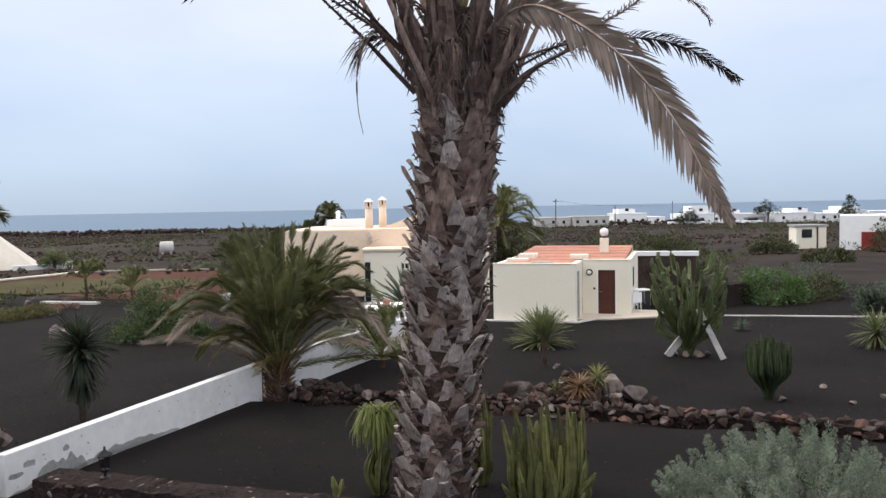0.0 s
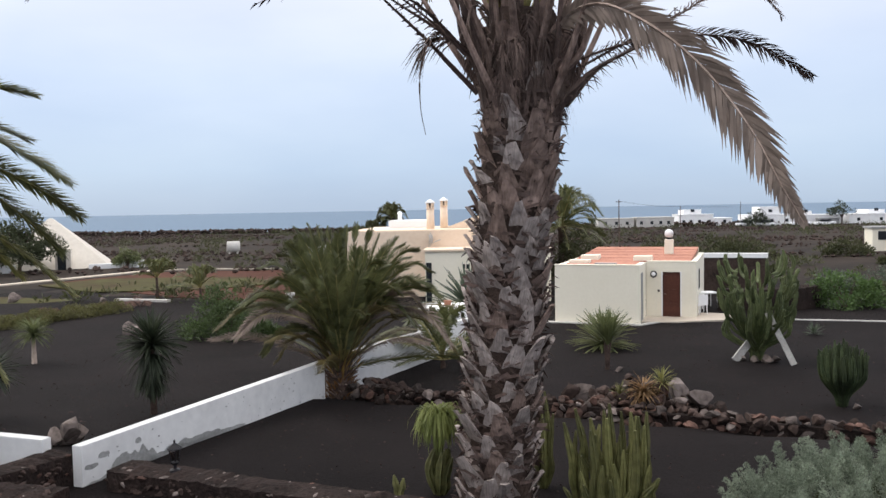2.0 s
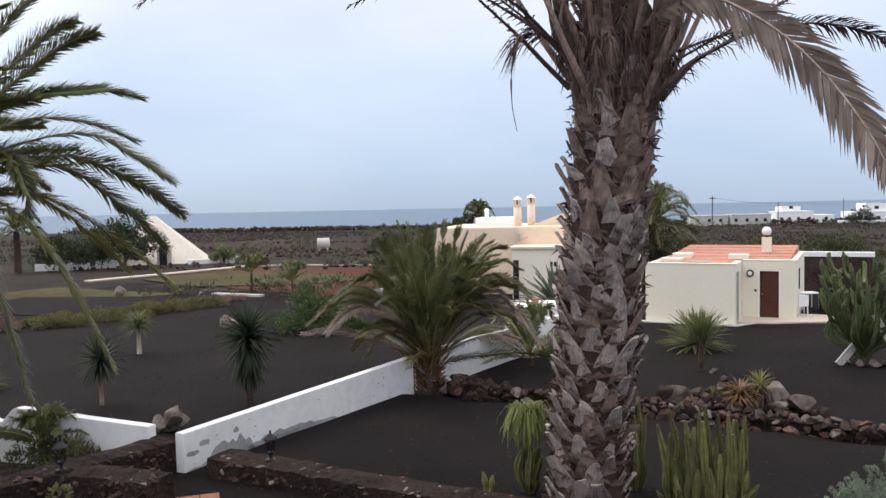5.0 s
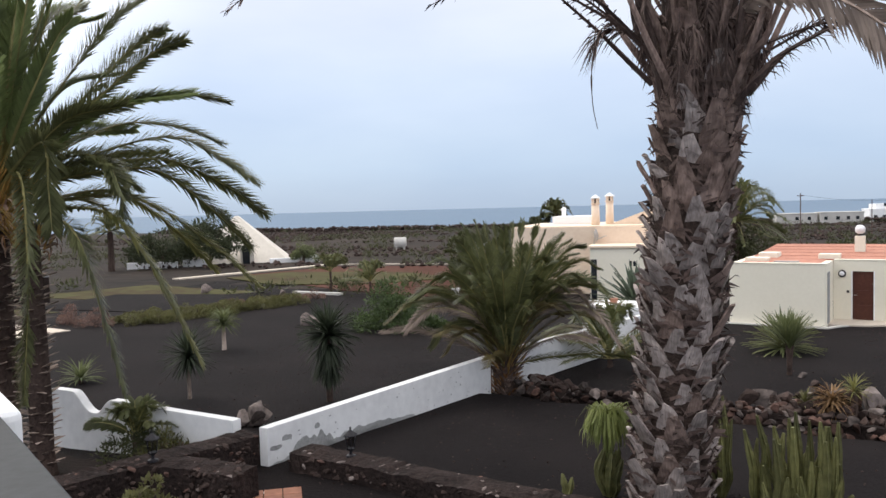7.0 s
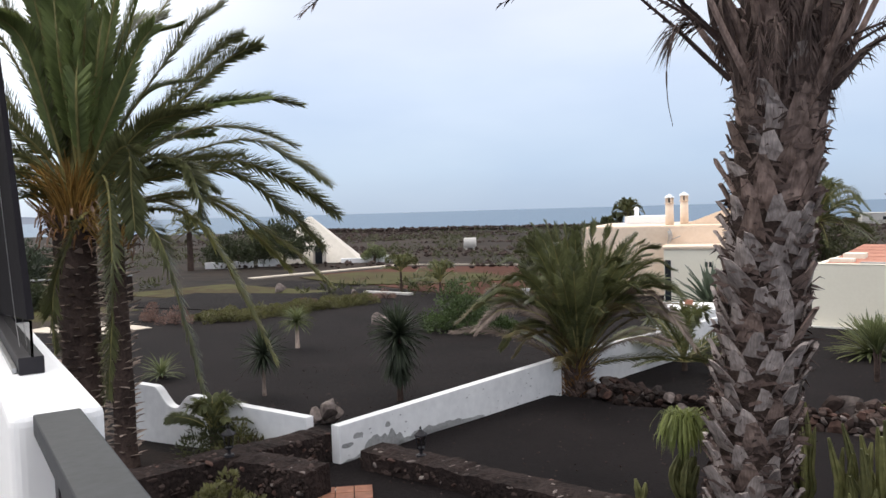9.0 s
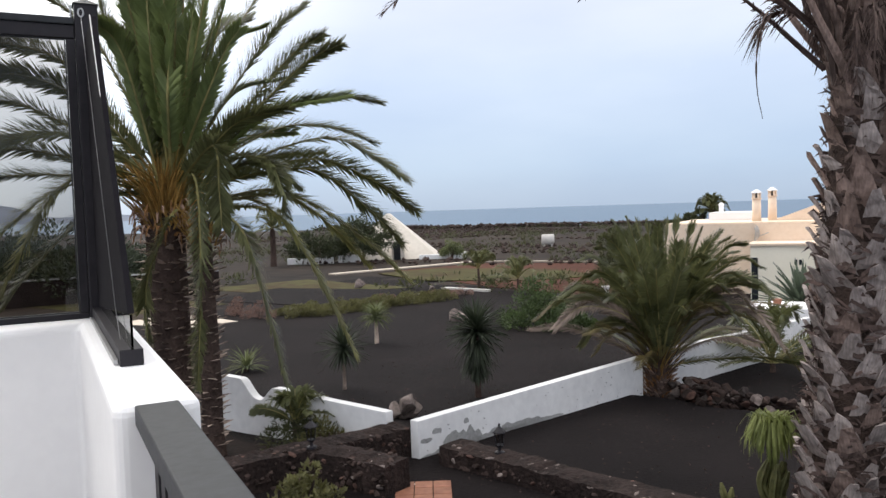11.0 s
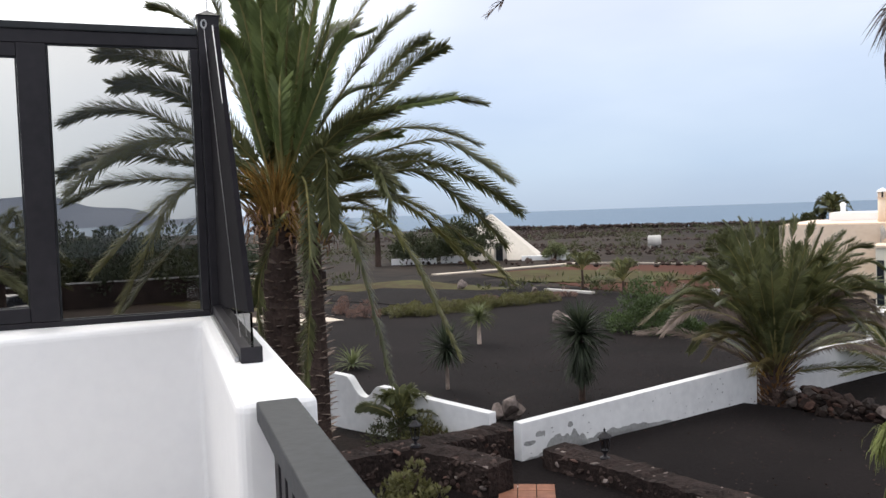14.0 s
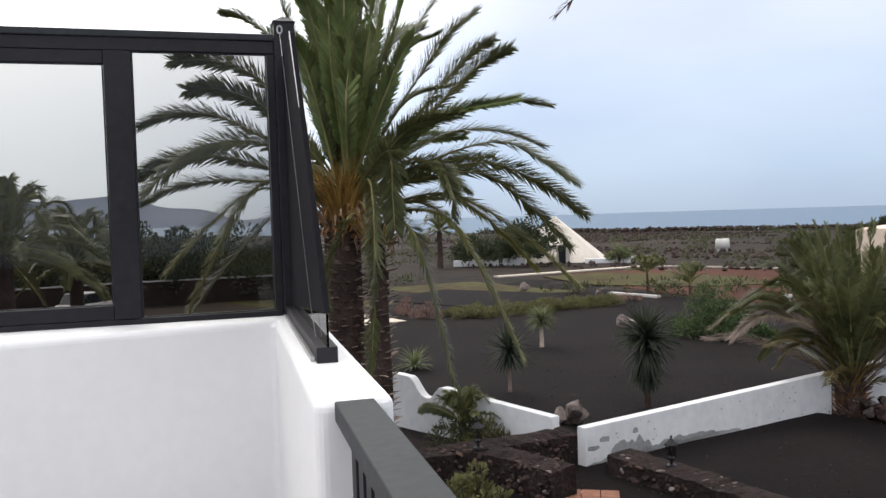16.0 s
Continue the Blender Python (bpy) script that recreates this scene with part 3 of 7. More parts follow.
# ---- garden walls ----
def wall_run(name, pts, tops, thick, material, label, base=-0.2):
    """A rendered wall along a line with a given top at every point."""
    bm = bmesh.new()
    rows = []
    for i, p in enumerate(pts):
        p = Vector(p)
        d = (Vector(pts[min(i + 1, len(pts) - 1)]) - Vector(pts[max(i - 1, 0)])).normalized()
        s = Vector((-d.y, d.x)) * thick / 2
        rows.append([bm.verts.new((q.x, q.y, z)) for q, z in ((p + s, base), (p + s, tops[i]), (p - s, tops[i]), (p - s, base))])
    for r, s in zip(rows, rows[1:]):
        for k in range(4):
            bm.faces.new((r[k], s[k], s[(k + 1) % 4], r[(k + 1) % 4]))
    bm.faces.new(rows[0])
    bm.faces.new(rows[-1][::-1])
    bmesh.ops.recalc_face_normals(bm, faces=bm.faces[:])
    top = [e for e in bm.edges if all(v.co.z > base + 0.01 for v in e.verts) and len(e.link_faces) == 2 and abs(e.link_faces[0].normal.z - e.link_faces[1].normal.z) > 0.4]
    bmesh.ops.bevel(bm, geom=top, offset=0.02, segments=2, profile=0.6, affect="EDGES")
    return tagged(part(name, bm, material), label, "garden wall", kind="structure")


WN, WF = Vector((-7.22, 12.5)), Vector((-4.79, 19.86))
wall_run("garden_wall", [WN, WF], [1.12, 1.10], 0.2, M_SHADEDOLDWHITE, "white rendered garden wall with paint flaking near its foot")
wall_run("garden_wall_far", [WF + Vector((0.12, 0.36)), (-3.9, 22.4), (-2.6, 25.6), (-1.2, 29.2)], [1.10, 1.08, 1.0, 0.95], 0.2, M_SHADEDOLDWHITE, "white rendered garden wall behind a young palm")
cl = [(-7.9, 12.75), (-9.6, 13.15), (-10.9, 13.5)] + [(-11.0 - 0.08 * i, 13.52 + 0.0173 * i) for i in range(19)] + [(-12.7, 13.89), (-13.1, 13.97)]
ct = [1.17, 1.18, 1.22] + [1.20 - 0.32 * sm((i - 3) / 6) + 0.40 * sm((i - 10) / 8) ** 1.3 for i in range(19)] + [1.28, 1.28]
wall_run("curl_wall", cl, ct, 0.2, M_SHADEDOLDWHITE, "white rendered boundary wall dipping in a curl")

# small chips in the paint of the white wall
crng = random.Random(8)
wd0 = (WF - WN).normalized()
side0 = Vector((wd0.y, -wd0.x))
for i in range(46):
    a = crng.uniform(0.1, 7.5)
    p = WN + wd0 * a + side0 * 0.1035
    z, r = ground_z(p.x, p.y) + crng.uniform(0.12, 0.95) ** 1.5, crng.uniform(0.008, 0.03)
    vs = []
    for k in range(7):
        q = r * crng.uniform(0.5, 1.3)
        vs.append((p.x + wd0.x * q * math.cos(k * 0.9), p.y + wd0.y * q * math.cos(k * 0.9), min(z + q * 0.7 * math.sin(k * 0.9), 1.06)))
    tagged(raw("paint_chip", vs, [tuple(range(7))], M_GREYPATCH), "small grey chip in white wall paint", "chip", "paint chips", "structure")

# flaking along the foot of the white wall
wd = (WF - WN).normalized()
wn_ = Vector((wd.y, -wd.x))
for k, (a0, a1, h, zb) in enumerate(((0.0, 2.9, 0.13, -0.02), (0.6, 1.75, 0.6, 0.0), (1.9, 3.6, 0.16, 0.06), (0.35, 0.6, 0.1, 0.42), (0.05, 0.35, 0.07, 0.30), (1.2, 1.35, 0.08, 0.45), (2.6, 4.4, 0.07, 0.02))):
    top, bot = [], []
    kk = 44
    for i in range(kk + 1):
        a = a0 + (a1 - a0) * i / kk
        p = WN + wd * a + wn_ * 0.104
        g = ground_z(p.x, p.y) + zb
        e = max(math.sin(math.pi * i / kk), 0.0) ** 0.5
        top.append((p.x, p.y, g + h * e * (0.45 + 1.1 * abs(noise.noise(Vector((a * 2.3, k + 0.4, 0)))) + 0.15 * noise.noise(Vector((a * 9, k, 5)))) + 0.012))
        bot.append((p.x, p.y, g - (0.04 * e * (1 + noise.noise(Vector((a * 5, k, 3)))) if zb > 0.05 else 0.1)))
    n0 = len(top)
    ob = raw("flaked_patch", top + bot, [(i, i + 1, n0 + i + 1, n0 + i) for i in range(kk)], M_GREYPATCH)
    tagged(ob, "bare grey patch where white paint has flaked", "patch", kind="structure")


def lava_wall(name, pts, top, thick, label, n, pale_top=0.3):
    """A rubble wall: a rough core with stones standing proud and paler stones on its top."""
    w = thing(name, Matrix.Identity(4), label, "stone wall")
    bm = bmesh.new()
    rows = []
    fine = [Vector(pts[0])] + along(pts, 0.12) + [Vector(pts[-1])]
    for i, p in enumerate(fine):
        d = (fine[min(i + 1, len(fine) - 1)] - fine[max(i - 1, 0)]).normalized()
        s = Vector((-d.y, d.x)) * thick / 2
        r = []
        for q, z in ((p + s, -0.1), (p + s, top * 0.5), (p + s * 0.94, top), (p, top + 0.02), (p - s * 0.94, top), (p - s, top * 0.5), (p - s, -0.1)):
            o = 0.06 * noise.noise(Vector((q.x * 3, q.y * 3, z * 4))) + 0.05 * noise.noise(Vector((q.x * 9, q.y * 9, z * 9)))
            r.append(bm.verts.new((q.x + o, q.y - o, z + o)))
        rows.append(r)
    for r, s in zip(rows, rows[1:]):
        for k in range(6):
            bm.faces.new((r[k], s[k], s[k + 1], r[k + 1]))
    bm.faces.new(rows[0])
    bm.faces.new(rows[-1][::-1])
    bmesh.ops.recalc_face_normals(bm, faces=bm.faces[:])
    part("core", bm, M_WALLCORE, w)
    length = sum((Vector(b) - Vector(a)).length for a, b in zip(pts, pts[1:]))
    mids = along(pts, length / n)
    for p in mids:
        i = min(range(len(pts) - 1), key=lambda k: (Vector(pts[k]).lerp(Vector(pts[k + 1]), 0.5) - p).length)
        d = (Vector(pts[i + 1]) - Vector(pts[i])).normalized()
        s = Vector((-d.y, d.x)) * thick / 2
        side = rng.random()
        if side < 0.45:
            q = p + s * rng.uniform(-0.95, 0.95)
            stone_at(w, q.x, q.y, top + rng.uniform(-0.03, 0.0), rng.uniform(0.06, 0.15), pale_top * 1.5, flat=0.4, red=0.1)
        else:
            q = p + s * (1 if side < 0.55 else -1) * 0.93
            stone_at(w, q.x, q.y, rng.uniform(0.25, top - 0.04), rng.uniform(0.06, 0.15), 0.03, red=0.06)
    return w


lava_wall("lava_wall", [(-6.55, 12.62), (-5.45, 12.3), (-3.7, 11.72), (-1.9, 11.2), (0.5, 10.5)], 0.75, 0.62, "dark lava rubble wall topped with paler flat stones", 299, 0.3)
lava_wall("lava_wall", [(-9.5, 9.2), (-8.65, 10.7), (-8.05, 11.8), (-7.6, 12.7)], 0.95, 0.62, "dark lava rubble wall beside the gate", 280, 0.12)
lava_wall("lava_wall", [(-8.3, 11.0), (-7.3, 10.92), (-6.6, 10.8)], 0.93, 0.6, "dark lava rubble wall end with a lantern", 200, 0.12)

path = thing("tile_path", Matrix.Identity(4), "terracotta tiled path between lava walls", "path", kind="structure")
tile = bmesh.new()
box(tile, -0.145, 0.145, -0.145, 0.145, -0.02, 0.02, 0.004)
tm = bpy.data.meshes.new("tile")
tile.to_mesh(tm)
tile.free()
tm.materials.append(M_TERRA)
bedm = bar(-0.66, 0.26, -3.62, 0.0, -0.3, 0.0)
bed = part("tile_bed", bedm, M_KERB, path)
PM = pose(-6.3, 11.45, 0.43, 0, 0, 28)
bed.matrix_basis = PM
for i in range(3):
    for j in range(12):
        piece("tile", tm, path, PM @ pose(-0.46 + 0.305 * i, -0.16 - 0.305 * j, 0.012))


# ---- lanterns ----
def lantern(x, y, z, label):
    t = thing("garden_lantern", pose(x, y, z), label, "lantern", "lanterns on the lava walls")
    part("base", tube([(0, 0, 0), (0, 0, 0.03), (0, 0, 0.05), (0, 0, 0.1)], [0.09, 0.085, 0.03, 0.025], 10), M_BLACKMETAL, t)
    part("tray", tube([(0, 0, 0.10), (0, 0, 0.14), (0, 0, 0.155)], [0.03, 0.075, 0.08], 6), M_BLACKMETAL, t)
    for k in range(6):
        a = k * math.tau / 6
        c, s = math.cos(a), math.sin(a)
        part("bar", tube([(0.07 * c, 0.07 * s, 0.155), (0.10 * c, 0.10 * s, 0.37)], [0.008, 0.008], 4), M_BLACKMETAL, t)
        c2, s2 = math.cos(a + math.tau / 6), math.sin(a + math.tau / 6)
        g = raw("pane", [(0.068 * c, 0.068 * s, 0.157), (0.068 * c2, 0.068 * s2, 0.157), (0.098 * c2, 0.098 * s2, 0.368), (0.098 * c, 0.098 * s, 0.368)], [(0, 1, 2, 3)], M_GLASS, t)
        g.visible_shadow = False
    part("hood", tube([(0, 0, 0.37), (0, 0, 0.385), (0, 0, 0.44), (0, 0, 0.47)], [0.125, 0.12, 0.05, 0.02], 6), M_BLACKMETAL, t)
    part("finial", tube([(0, 0, 0.47), (0, 0, 0.50), (0, 0, 0.53)], [0.012, 0.02, 0.003], 8), M_BLACKMETAL, t)
    return t


lantern(-5.45, 12.32, 0.76, "black metal garden lantern on a pale-topped lava wall")
lantern(-8.32, 10.85, 0.96, "black metal garden lantern on a dark lava wall")


# ---- palms ----
def smooth_line(points, n):
    """Catmull-Rom through the points, n + 1 places."""
    p = [Vector(q) for q in points]
    p = [p[0] * 2 - p[1]] + p + [p[-1] * 2 - p[-2]]
    k = len(p) - 3
    out = []
    for i in range(n + 1):
        f = i / n * k
        j = min(int(f), k - 1)
        t = f - j
        a, b, c, d = p[j:j + 4]
        out.append(0.5 * ((2 * b) + (c - a) * t + (2 * a - 5 * b + 4 * c - d) * t * t + (3 * b - a - 3 * c + d) * t ** 3))
    return out


frng = random.Random(11)


def frond(parent, points, leaf, n, droop, m_leaf, m_rib, r0, start=0.12, end=1.0, width=0.034, vee=0.35, name="frond", forward=0.8, roll=None, spread=0.6, taper=0.6):
    """A feather leaf: a tapering midrib along points, with n leaflets on either side."""
    line = smooth_line(points, 28)
    roll = frng.uniform(-0.8, 0.8) if roll is None else roll
    vs, fs, mi = [], [], []
    for i, p in enumerate(line):
        d = (line[min(i + 1, 28)] - line[max(i - 1, 0)]).normalized()
        s = d.cross(Vector((0, 0, 1)))
        if s.length < 0.05:
            s = Vector((1, 0, 0))
        s.normalize()
        u = s.cross(d)
        r = r0 * (1 - 0.9 * i / 28) + 0.003
        vs += [p + s * r * 1.3, p + u * r * 0.8, p - s * r * 1.3, p - u * r * 0.8]
    for i in range(28):
        for k in range(4):
            a = 4 * i
            fs.append((a + k, a + (k + 1) % 4, a + 4 + (k + 1) % 4, a + 4 + k))
            mi.append(1)
    for j in range(n):
        for side in (-1, 1):
            f = start + (end - start) * (j + frng.uniform(0.1, 0.9)) / n
            g = f * 28
            i = min(int(g), 27)
            p = line[i].lerp(line[i + 1], g - i)
            d = (line[i + 1] - line[i]).normalized()
            s = d.cross(Vector((0, 0, 1)))
            if s.length < 0.05:
                s = Vector((1, 0, 0))
            s.normalize()
            u = s.cross(d)
            s, u = s * math.cos(roll) + u * math.sin(roll), u * math.cos(roll) - s * math.sin(roll)
            q = (f - start) / (end - start)
            ln = leaf * (0.45 + 0.55 * math.sin(min(q * 1.7 + 0.25, 1.57))) * (1 - taper * max(q - 0.55, 0) / 0.45) * frng.uniform(0.8, 1.15)
            v = vee + frng.uniform(-0.7, 0.8) * spread
            w = (d * (forward + 0.5 * q + frng.uniform(-0.15, 0.15)) + s * side * math.cos(v) + u * math.sin(v)).normalized()
            m1 = p + w * ln * 0.5 + Vector((0, 0, -droop * ln * 0.10))
            tip = p + w * ln * 0.95 + Vector((0, 0, -droop * ln * 0.42))
            c = w.cross(u + s * side * 0.4).normalized() * width * 0.5
            b = len(vs)
            vs += [p + c * 0.5, p - c * 0.5, m1 + c, m1 - c, tip]
            fs += [(b, b + 1, b + 3, b + 2), (b + 2, b + 3, b + 4)]
            mi += [0, 0]
    ob = raw(name, vs, fs, m_leaf, parent)
    ob.data.materials.append(m_rib)
    ob.data.polygons.foreach_set("material_index", mi)
    return ob


def boot_mesh(seed, material, w=0.42, h=0.50, out=0.12):
    """The stub of a cut palm leaf: a broad flat wedge with sharp edges, narrowing to a blunt cut tip that stands out from the trunk."""
    r = random.Random(seed)
    vs, fs = [], []
    tw = w * r.uniform(0.22, 0.40)
    skew = r.uniform(-0.08, 0.08)
    curl = r.uniform(-0.02, 0.03)
    for i, f in enumerate((0.0, 0.25, 0.5, 0.78, 1.0)):
        z = h * f
        ww = (w * (1 - f) ** 1.1 + tw * (1 - (1 - f) ** 2)) / 2
        o = out * (f ** 1.1) + curl * f * f
        lean = skew * f + r.uniform(-0.02, 0.02) * w
        th = 0.03 + 0.02 * f
        jag = r.uniform(-0.06, 0.06) * w if i == 4 else 0
        hollow = r.uniform(-0.010, 0.022)
        vs += [(-ww + lean, o - 0.01, z + jag), (lean + r.uniform(-0.02, 0.02), o + hollow, z + jag * 0.3), (ww + lean, o - 0.012, z - jag), (ww * 0.8 + lean, o - th, z - jag - 0.02 * f), (-ww * 0.8 + lean, o - th, z + jag - 0.02 * f)]
    for i in range(4):
        a = 5 * i
        for k in range(5):
            fs.append((a + k, a + (k + 1) % 5, a + 5 + (k + 1) % 5, a + 5 + k))
    fs += [(20, 21, 22, 23, 24), (4, 3, 2, 1, 0)]
    me = bpy.data.meshes.new("leaf_base")
    me.from_pydata(vs, [], fs)
    me.materials.append(material)
    me.update()
    return me


def blade_mesh(seed, material, w, h, out, hook):
    """A slender dry leaf stalk: a keeled strip that bends outwards and hooks down at its tip."""
    r = random.Random(seed)
    vs, fs = [], []
    tw = r.uniform(-0.5, 0.5)
    for i in range(6):
        f = i / 5
        ww = w * (1 - 0.75 * f) / 2
        o = out * f ** 1.6
        z = h * (f - hook * f ** 3)
        sx = 0.12 * h * tw * f * f
        vs += [(-ww + sx, o, z), (sx, o + 0.35 * w * (1 - f) + 0.006, z), (ww + sx, o, z), (sx, o - 0.012, z - 0.008)]
    for i in range(5):
        a = 4 * i
        for k in range(4):
            fs.append((a + k, a + (k + 1) % 4, a + 4 + (k + 1) % 4, a + 4 + k))
    fs += [(20, 21, 22, 23), (3, 2, 1, 0)]
    me = bpy.data.meshes.new("leaf_stalk")
    me.from_pydata(vs, [], fs)
    me.materials.append(material)
    me.update()
    return me


def palm_trunk(parent, foot, top, r0, r1, material, sides=18):
    a, b = Vector(foot), Vector(top)
    pts, rad = [], []
    for i in range(25):
        f = i / 24
        pts.append(a.lerp(b, f) + Vector((0.03 * math.sin(f * 5), 0, 0)))
        rad.append((r0 + (r1 - r0) * f) * (1 + 0.04 * noise.noise(Vector((i * 0.9, r0, 0)))) * (1 + 0.35 * max(0, 0.12 - f) / 0.12))
    return part("trunk", tube(pts, rad, sides), material, parent, smooth=True)


def ring_pieces(parent, meshes, foot, top, r0, r1, rows, per, name, tilt=0.0, size=1.0, shift=0.0, rand=0.12):
    a, b = Vector(foot), Vector(top)
    for i in range(rows):
        f = (i + 0.5) / rows
        c = a.lerp(b, f)
        rr = r0 + (r1 - r0) * f
        for k in range(per):
            an = (k + 0.5 * (i % 2) + i * 0.13) * math.tau / per + frng.uniform(-rand, rand)
            s = size * frng.uniform(0.8, 1.22)
            m = Matrix.Translation(c + Vector((0, 0, frng.uniform(-0.06, 0.06)))) @ Matrix.Rotation(an, 4, "Z") @ Matrix.Translation((0, rr + shift, 0)) @ Matrix.Rotation(tilt + frng.uniform(-0.14, 0.10), 4, "X") @ Matrix.Rotation(frng.uniform(-0.24, 0.24), 4, "Y") @ Matrix.Diagonal((s, s, s * frng.uniform(0.85, 1.15), 1))
            piece(name, frng.choice(meshes), parent, m)


near_palm = thing("palm_tree", pose(-0.22, 11.6, 0.45), "tall palm with grey cut leaf bases and dry brown fronds", "palm tree")
TOPN = (0.50, 0.0, 6.3)
palm_trunk(near_palm, (0, 0, -0.3), (0.52, 0, 7.3), 0.46, 0.50, M_FIBRE)
GREYB = [boot_mesh(i, M_BOOT, 0.37, 0.42, 0.105) for i in range(10)]
BROWNB = [boot_mesh(30 + i, M_BOOTB, 0.39, 0.50, 0.12) for i in range(6)]
ring_pieces(near_palm, GREYB + BROWNB[:2], (0, 0, -0.1), (0.35, 0, 4.3), 0.45, 0.46, 20, 8, "leaf_base", -0.22, 0.98, 0.0, 0.2)
ring_pieces(near_palm, BROWNB + GREYB[:2], (0.35, 0, 4.25), (0.50, 0, 6.2), 0.45, 0.48, 9, 8, "leaf_base", -0.12, 0.98, 0.0, 0.35)
ring_pieces(near_palm, BROWNB, (0.50, 0, 6.0), (0.52, 0, 7.1), 0.44, 0.36, 4, 5, "leaf_base", -0.25, 1.0, 0.0, 0.4)


def near_frond(points, leaf, n, droop, m_leaf, r0, vee, start=0.1, end=1.0, roll=None):
    dead = m_leaf is not M_GREEN
    frond(near_palm, points, leaf, n, droop, m_leaf, M_DEADDARK if m_leaf is M_DEADDARK else (M_STUB if dead else M_RACHIS), r0, start, end, 0.042 if m_leaf is M_DEAD else (0.024 if m_leaf is M_DEADDARK else 0.035), vee, "dry_frond" if dead else "frond", 1.35 if m_leaf is M_DEAD else 0.8, roll, 0.45 if m_leaf is M_DEAD else 1.0, 0.9 if m_leaf is M_DEAD else 0.6)


def petiole(points):
    part("leaf_stalk", tube(smooth_line(points, 8), [0.062 - 0.0045 * i for i in range(9)], 6), M_BOOTB if frng.random() < 0.35 else M_DEADDARK, near_palm)


near_frond([(0.94, -0.32, 6.96), (1.19, -0.74, 7.15), (1.56, -1.19, 7.10), (2.12, -1.68, 6.64), (2.61, -1.99, 6.07), (3.05, -2.22, 5.36), (3.32, -2.41, 4.72), (3.54, -2.49, 4.29)], 0.66, 150, 0.5, M_DEAD, 0.032, 0.05, 0.03, 1.0, 1.55)
near_frond([(1.04, -0.03, 6.54), (2.06, 0.16, 6.88), (3.11, 0.05, 6.93), (3.83, -0.05, 6.73), (4.48, -0.17, 6.27)], 0.32, 110, 0.6, M_DEADDARK, 0.022, 0.35)
near_frond([(1.20, -0.04, 6.45), (2.09, 0.35, 6.96), (2.93, 0.71, 7.41), (3.61, 0.95, 7.82), (4.20, 0.99, 7.68), (4.44, 0.91, 7.35)], 0.30, 90, 0.6, M_DEADDARK, 0.022, 0.35)
near_frond([(-0.16, -0.11, 6.18), (-0.50, -0.32, 6.52), (-0.84, -0.45, 6.88), (-1.35, -0.71, 7.35), (-1.85, -1.00, 7.82)], 0.10, 26, 0.6, M_DEADDARK, 0.055, 0.3)
near_frond([(0.01, -0.20, 6.28), (-0.26, -0.41, 6.65), (-0.56, -0.53, 6.92), (-1.16, -0.69, 7.31), (-1.59, -0.85, 7.56)], 0.12, 26, 0.6, M_DEADDARK, 0.055, 0.3)
near_frond([(-0.07, -0.20, 6.44), (-0.29, -0.41, 6.76), (-0.63, -0.63, 6.87), (-0.82, -0.75, 6.76), (-0.91, -0.86, 6.35), (-0.91, -0.86, 5.89), (-0.85, -0.85, 5.53)], 0.5, 34, 1.8, M_DEADDARK, 0.018, 0.3, 0.25, 0.55)
near_frond([(0.92, -0.42, 5.80), (1.16, -0.54, 6.10), (1.44, -0.47, 6.38), (1.96, -0.44, 6.65), (2.44, -0.42, 6.84)], 0.45, 30, 1.9, M_DEADDARK, 0.07, 0.35)
near_frond([(1.10, -0.23, 5.94), (1.58, 0.02, 6.49), (2.15, 0.24, 6.86), (2.81, 0.53, 7.45)], 0.3, 18, 1.5, M_DEADDARK, 0.04, 0.3)
near_frond([(-0.30, -0.60, 6.63), (-0.74, -0.93, 7.03), (-1.40, -1.52, 7.41), (-2.00, -2.04, 7.35), (-2.63, -2.52, 6.93)], 0.25, 40, 0.8, M_DEADDARK, 0.025, 0.3)
near_frond([(-0.30, -0.60, 6.70), (-0.95, -1.66, 7.15), (-2.10, -2.68, 7.48), (-3.28, -3.72, 7.31), (-3.91, -4.26, 6.83), (-4.20, -4.43, 6.57)], 0.25, 50, 0.8, M_DEADDARK, 0.025, 0.3)
petiole([(0.20, -0.20, 6.13), (0.11, -0.30, 7.26), (-0.01, -0.41, 8.42)])
petiole([(0.87, -0.33, 5.85), (0.97, -0.44, 6.79), (1.08, -0.55, 8.04)])
petiole([(0.66, 0.00, 5.98), (0.69, -0.10, 6.92), (0.71, -0.20, 8.02)])
petiole([(0.00, -0.03, 6.36), (-0.34, -0.14, 6.85), (-0.51, -0.25, 8.16)])
petiole([(0.75, 0.06, 5.95), (0.97, -0.05, 6.89), (1.22, -0.17, 8.18)])
petiole([(0.98, -0.45, 6.38), (1.31, -0.58, 6.69), (1.73, -0.73, 8.00)])
petiole([(0.65, -0.10, 6.28), (0.67, -0.20, 6.98), (0.74, -0.31, 8.05)])
petiole([(0.98, 0.22, 6.01), (1.37, 0.09, 6.98), (1.58, -0.04, 8.42)])
petiole([(0.93, 0.20, 6.20), (1.35, 0.07, 7.24), (1.68, -0.07, 7.93)])
petiole([(0.57, -0.45, 5.93), (0.68, -0.56, 7.17), (0.63, -0.66, 7.79)])
petiole([(0.39, -0.27, 6.01), (0.43, -0.37, 7.25), (0.35, -0.47, 7.98)])
petiole([(-0.02, -0.24, 5.95), (-0.20, -0.34, 7.01), (-0.53, -0.46, 7.73)])
petiole([(0.29, -0.02, 6.53), (0.19, -0.12, 7.11), (0.20, -0.22, 8.06)])
petiole([(0.10, 0.19, 6.38), (0.11, 0.09, 6.88), (-0.01, -0.01, 8.30)])
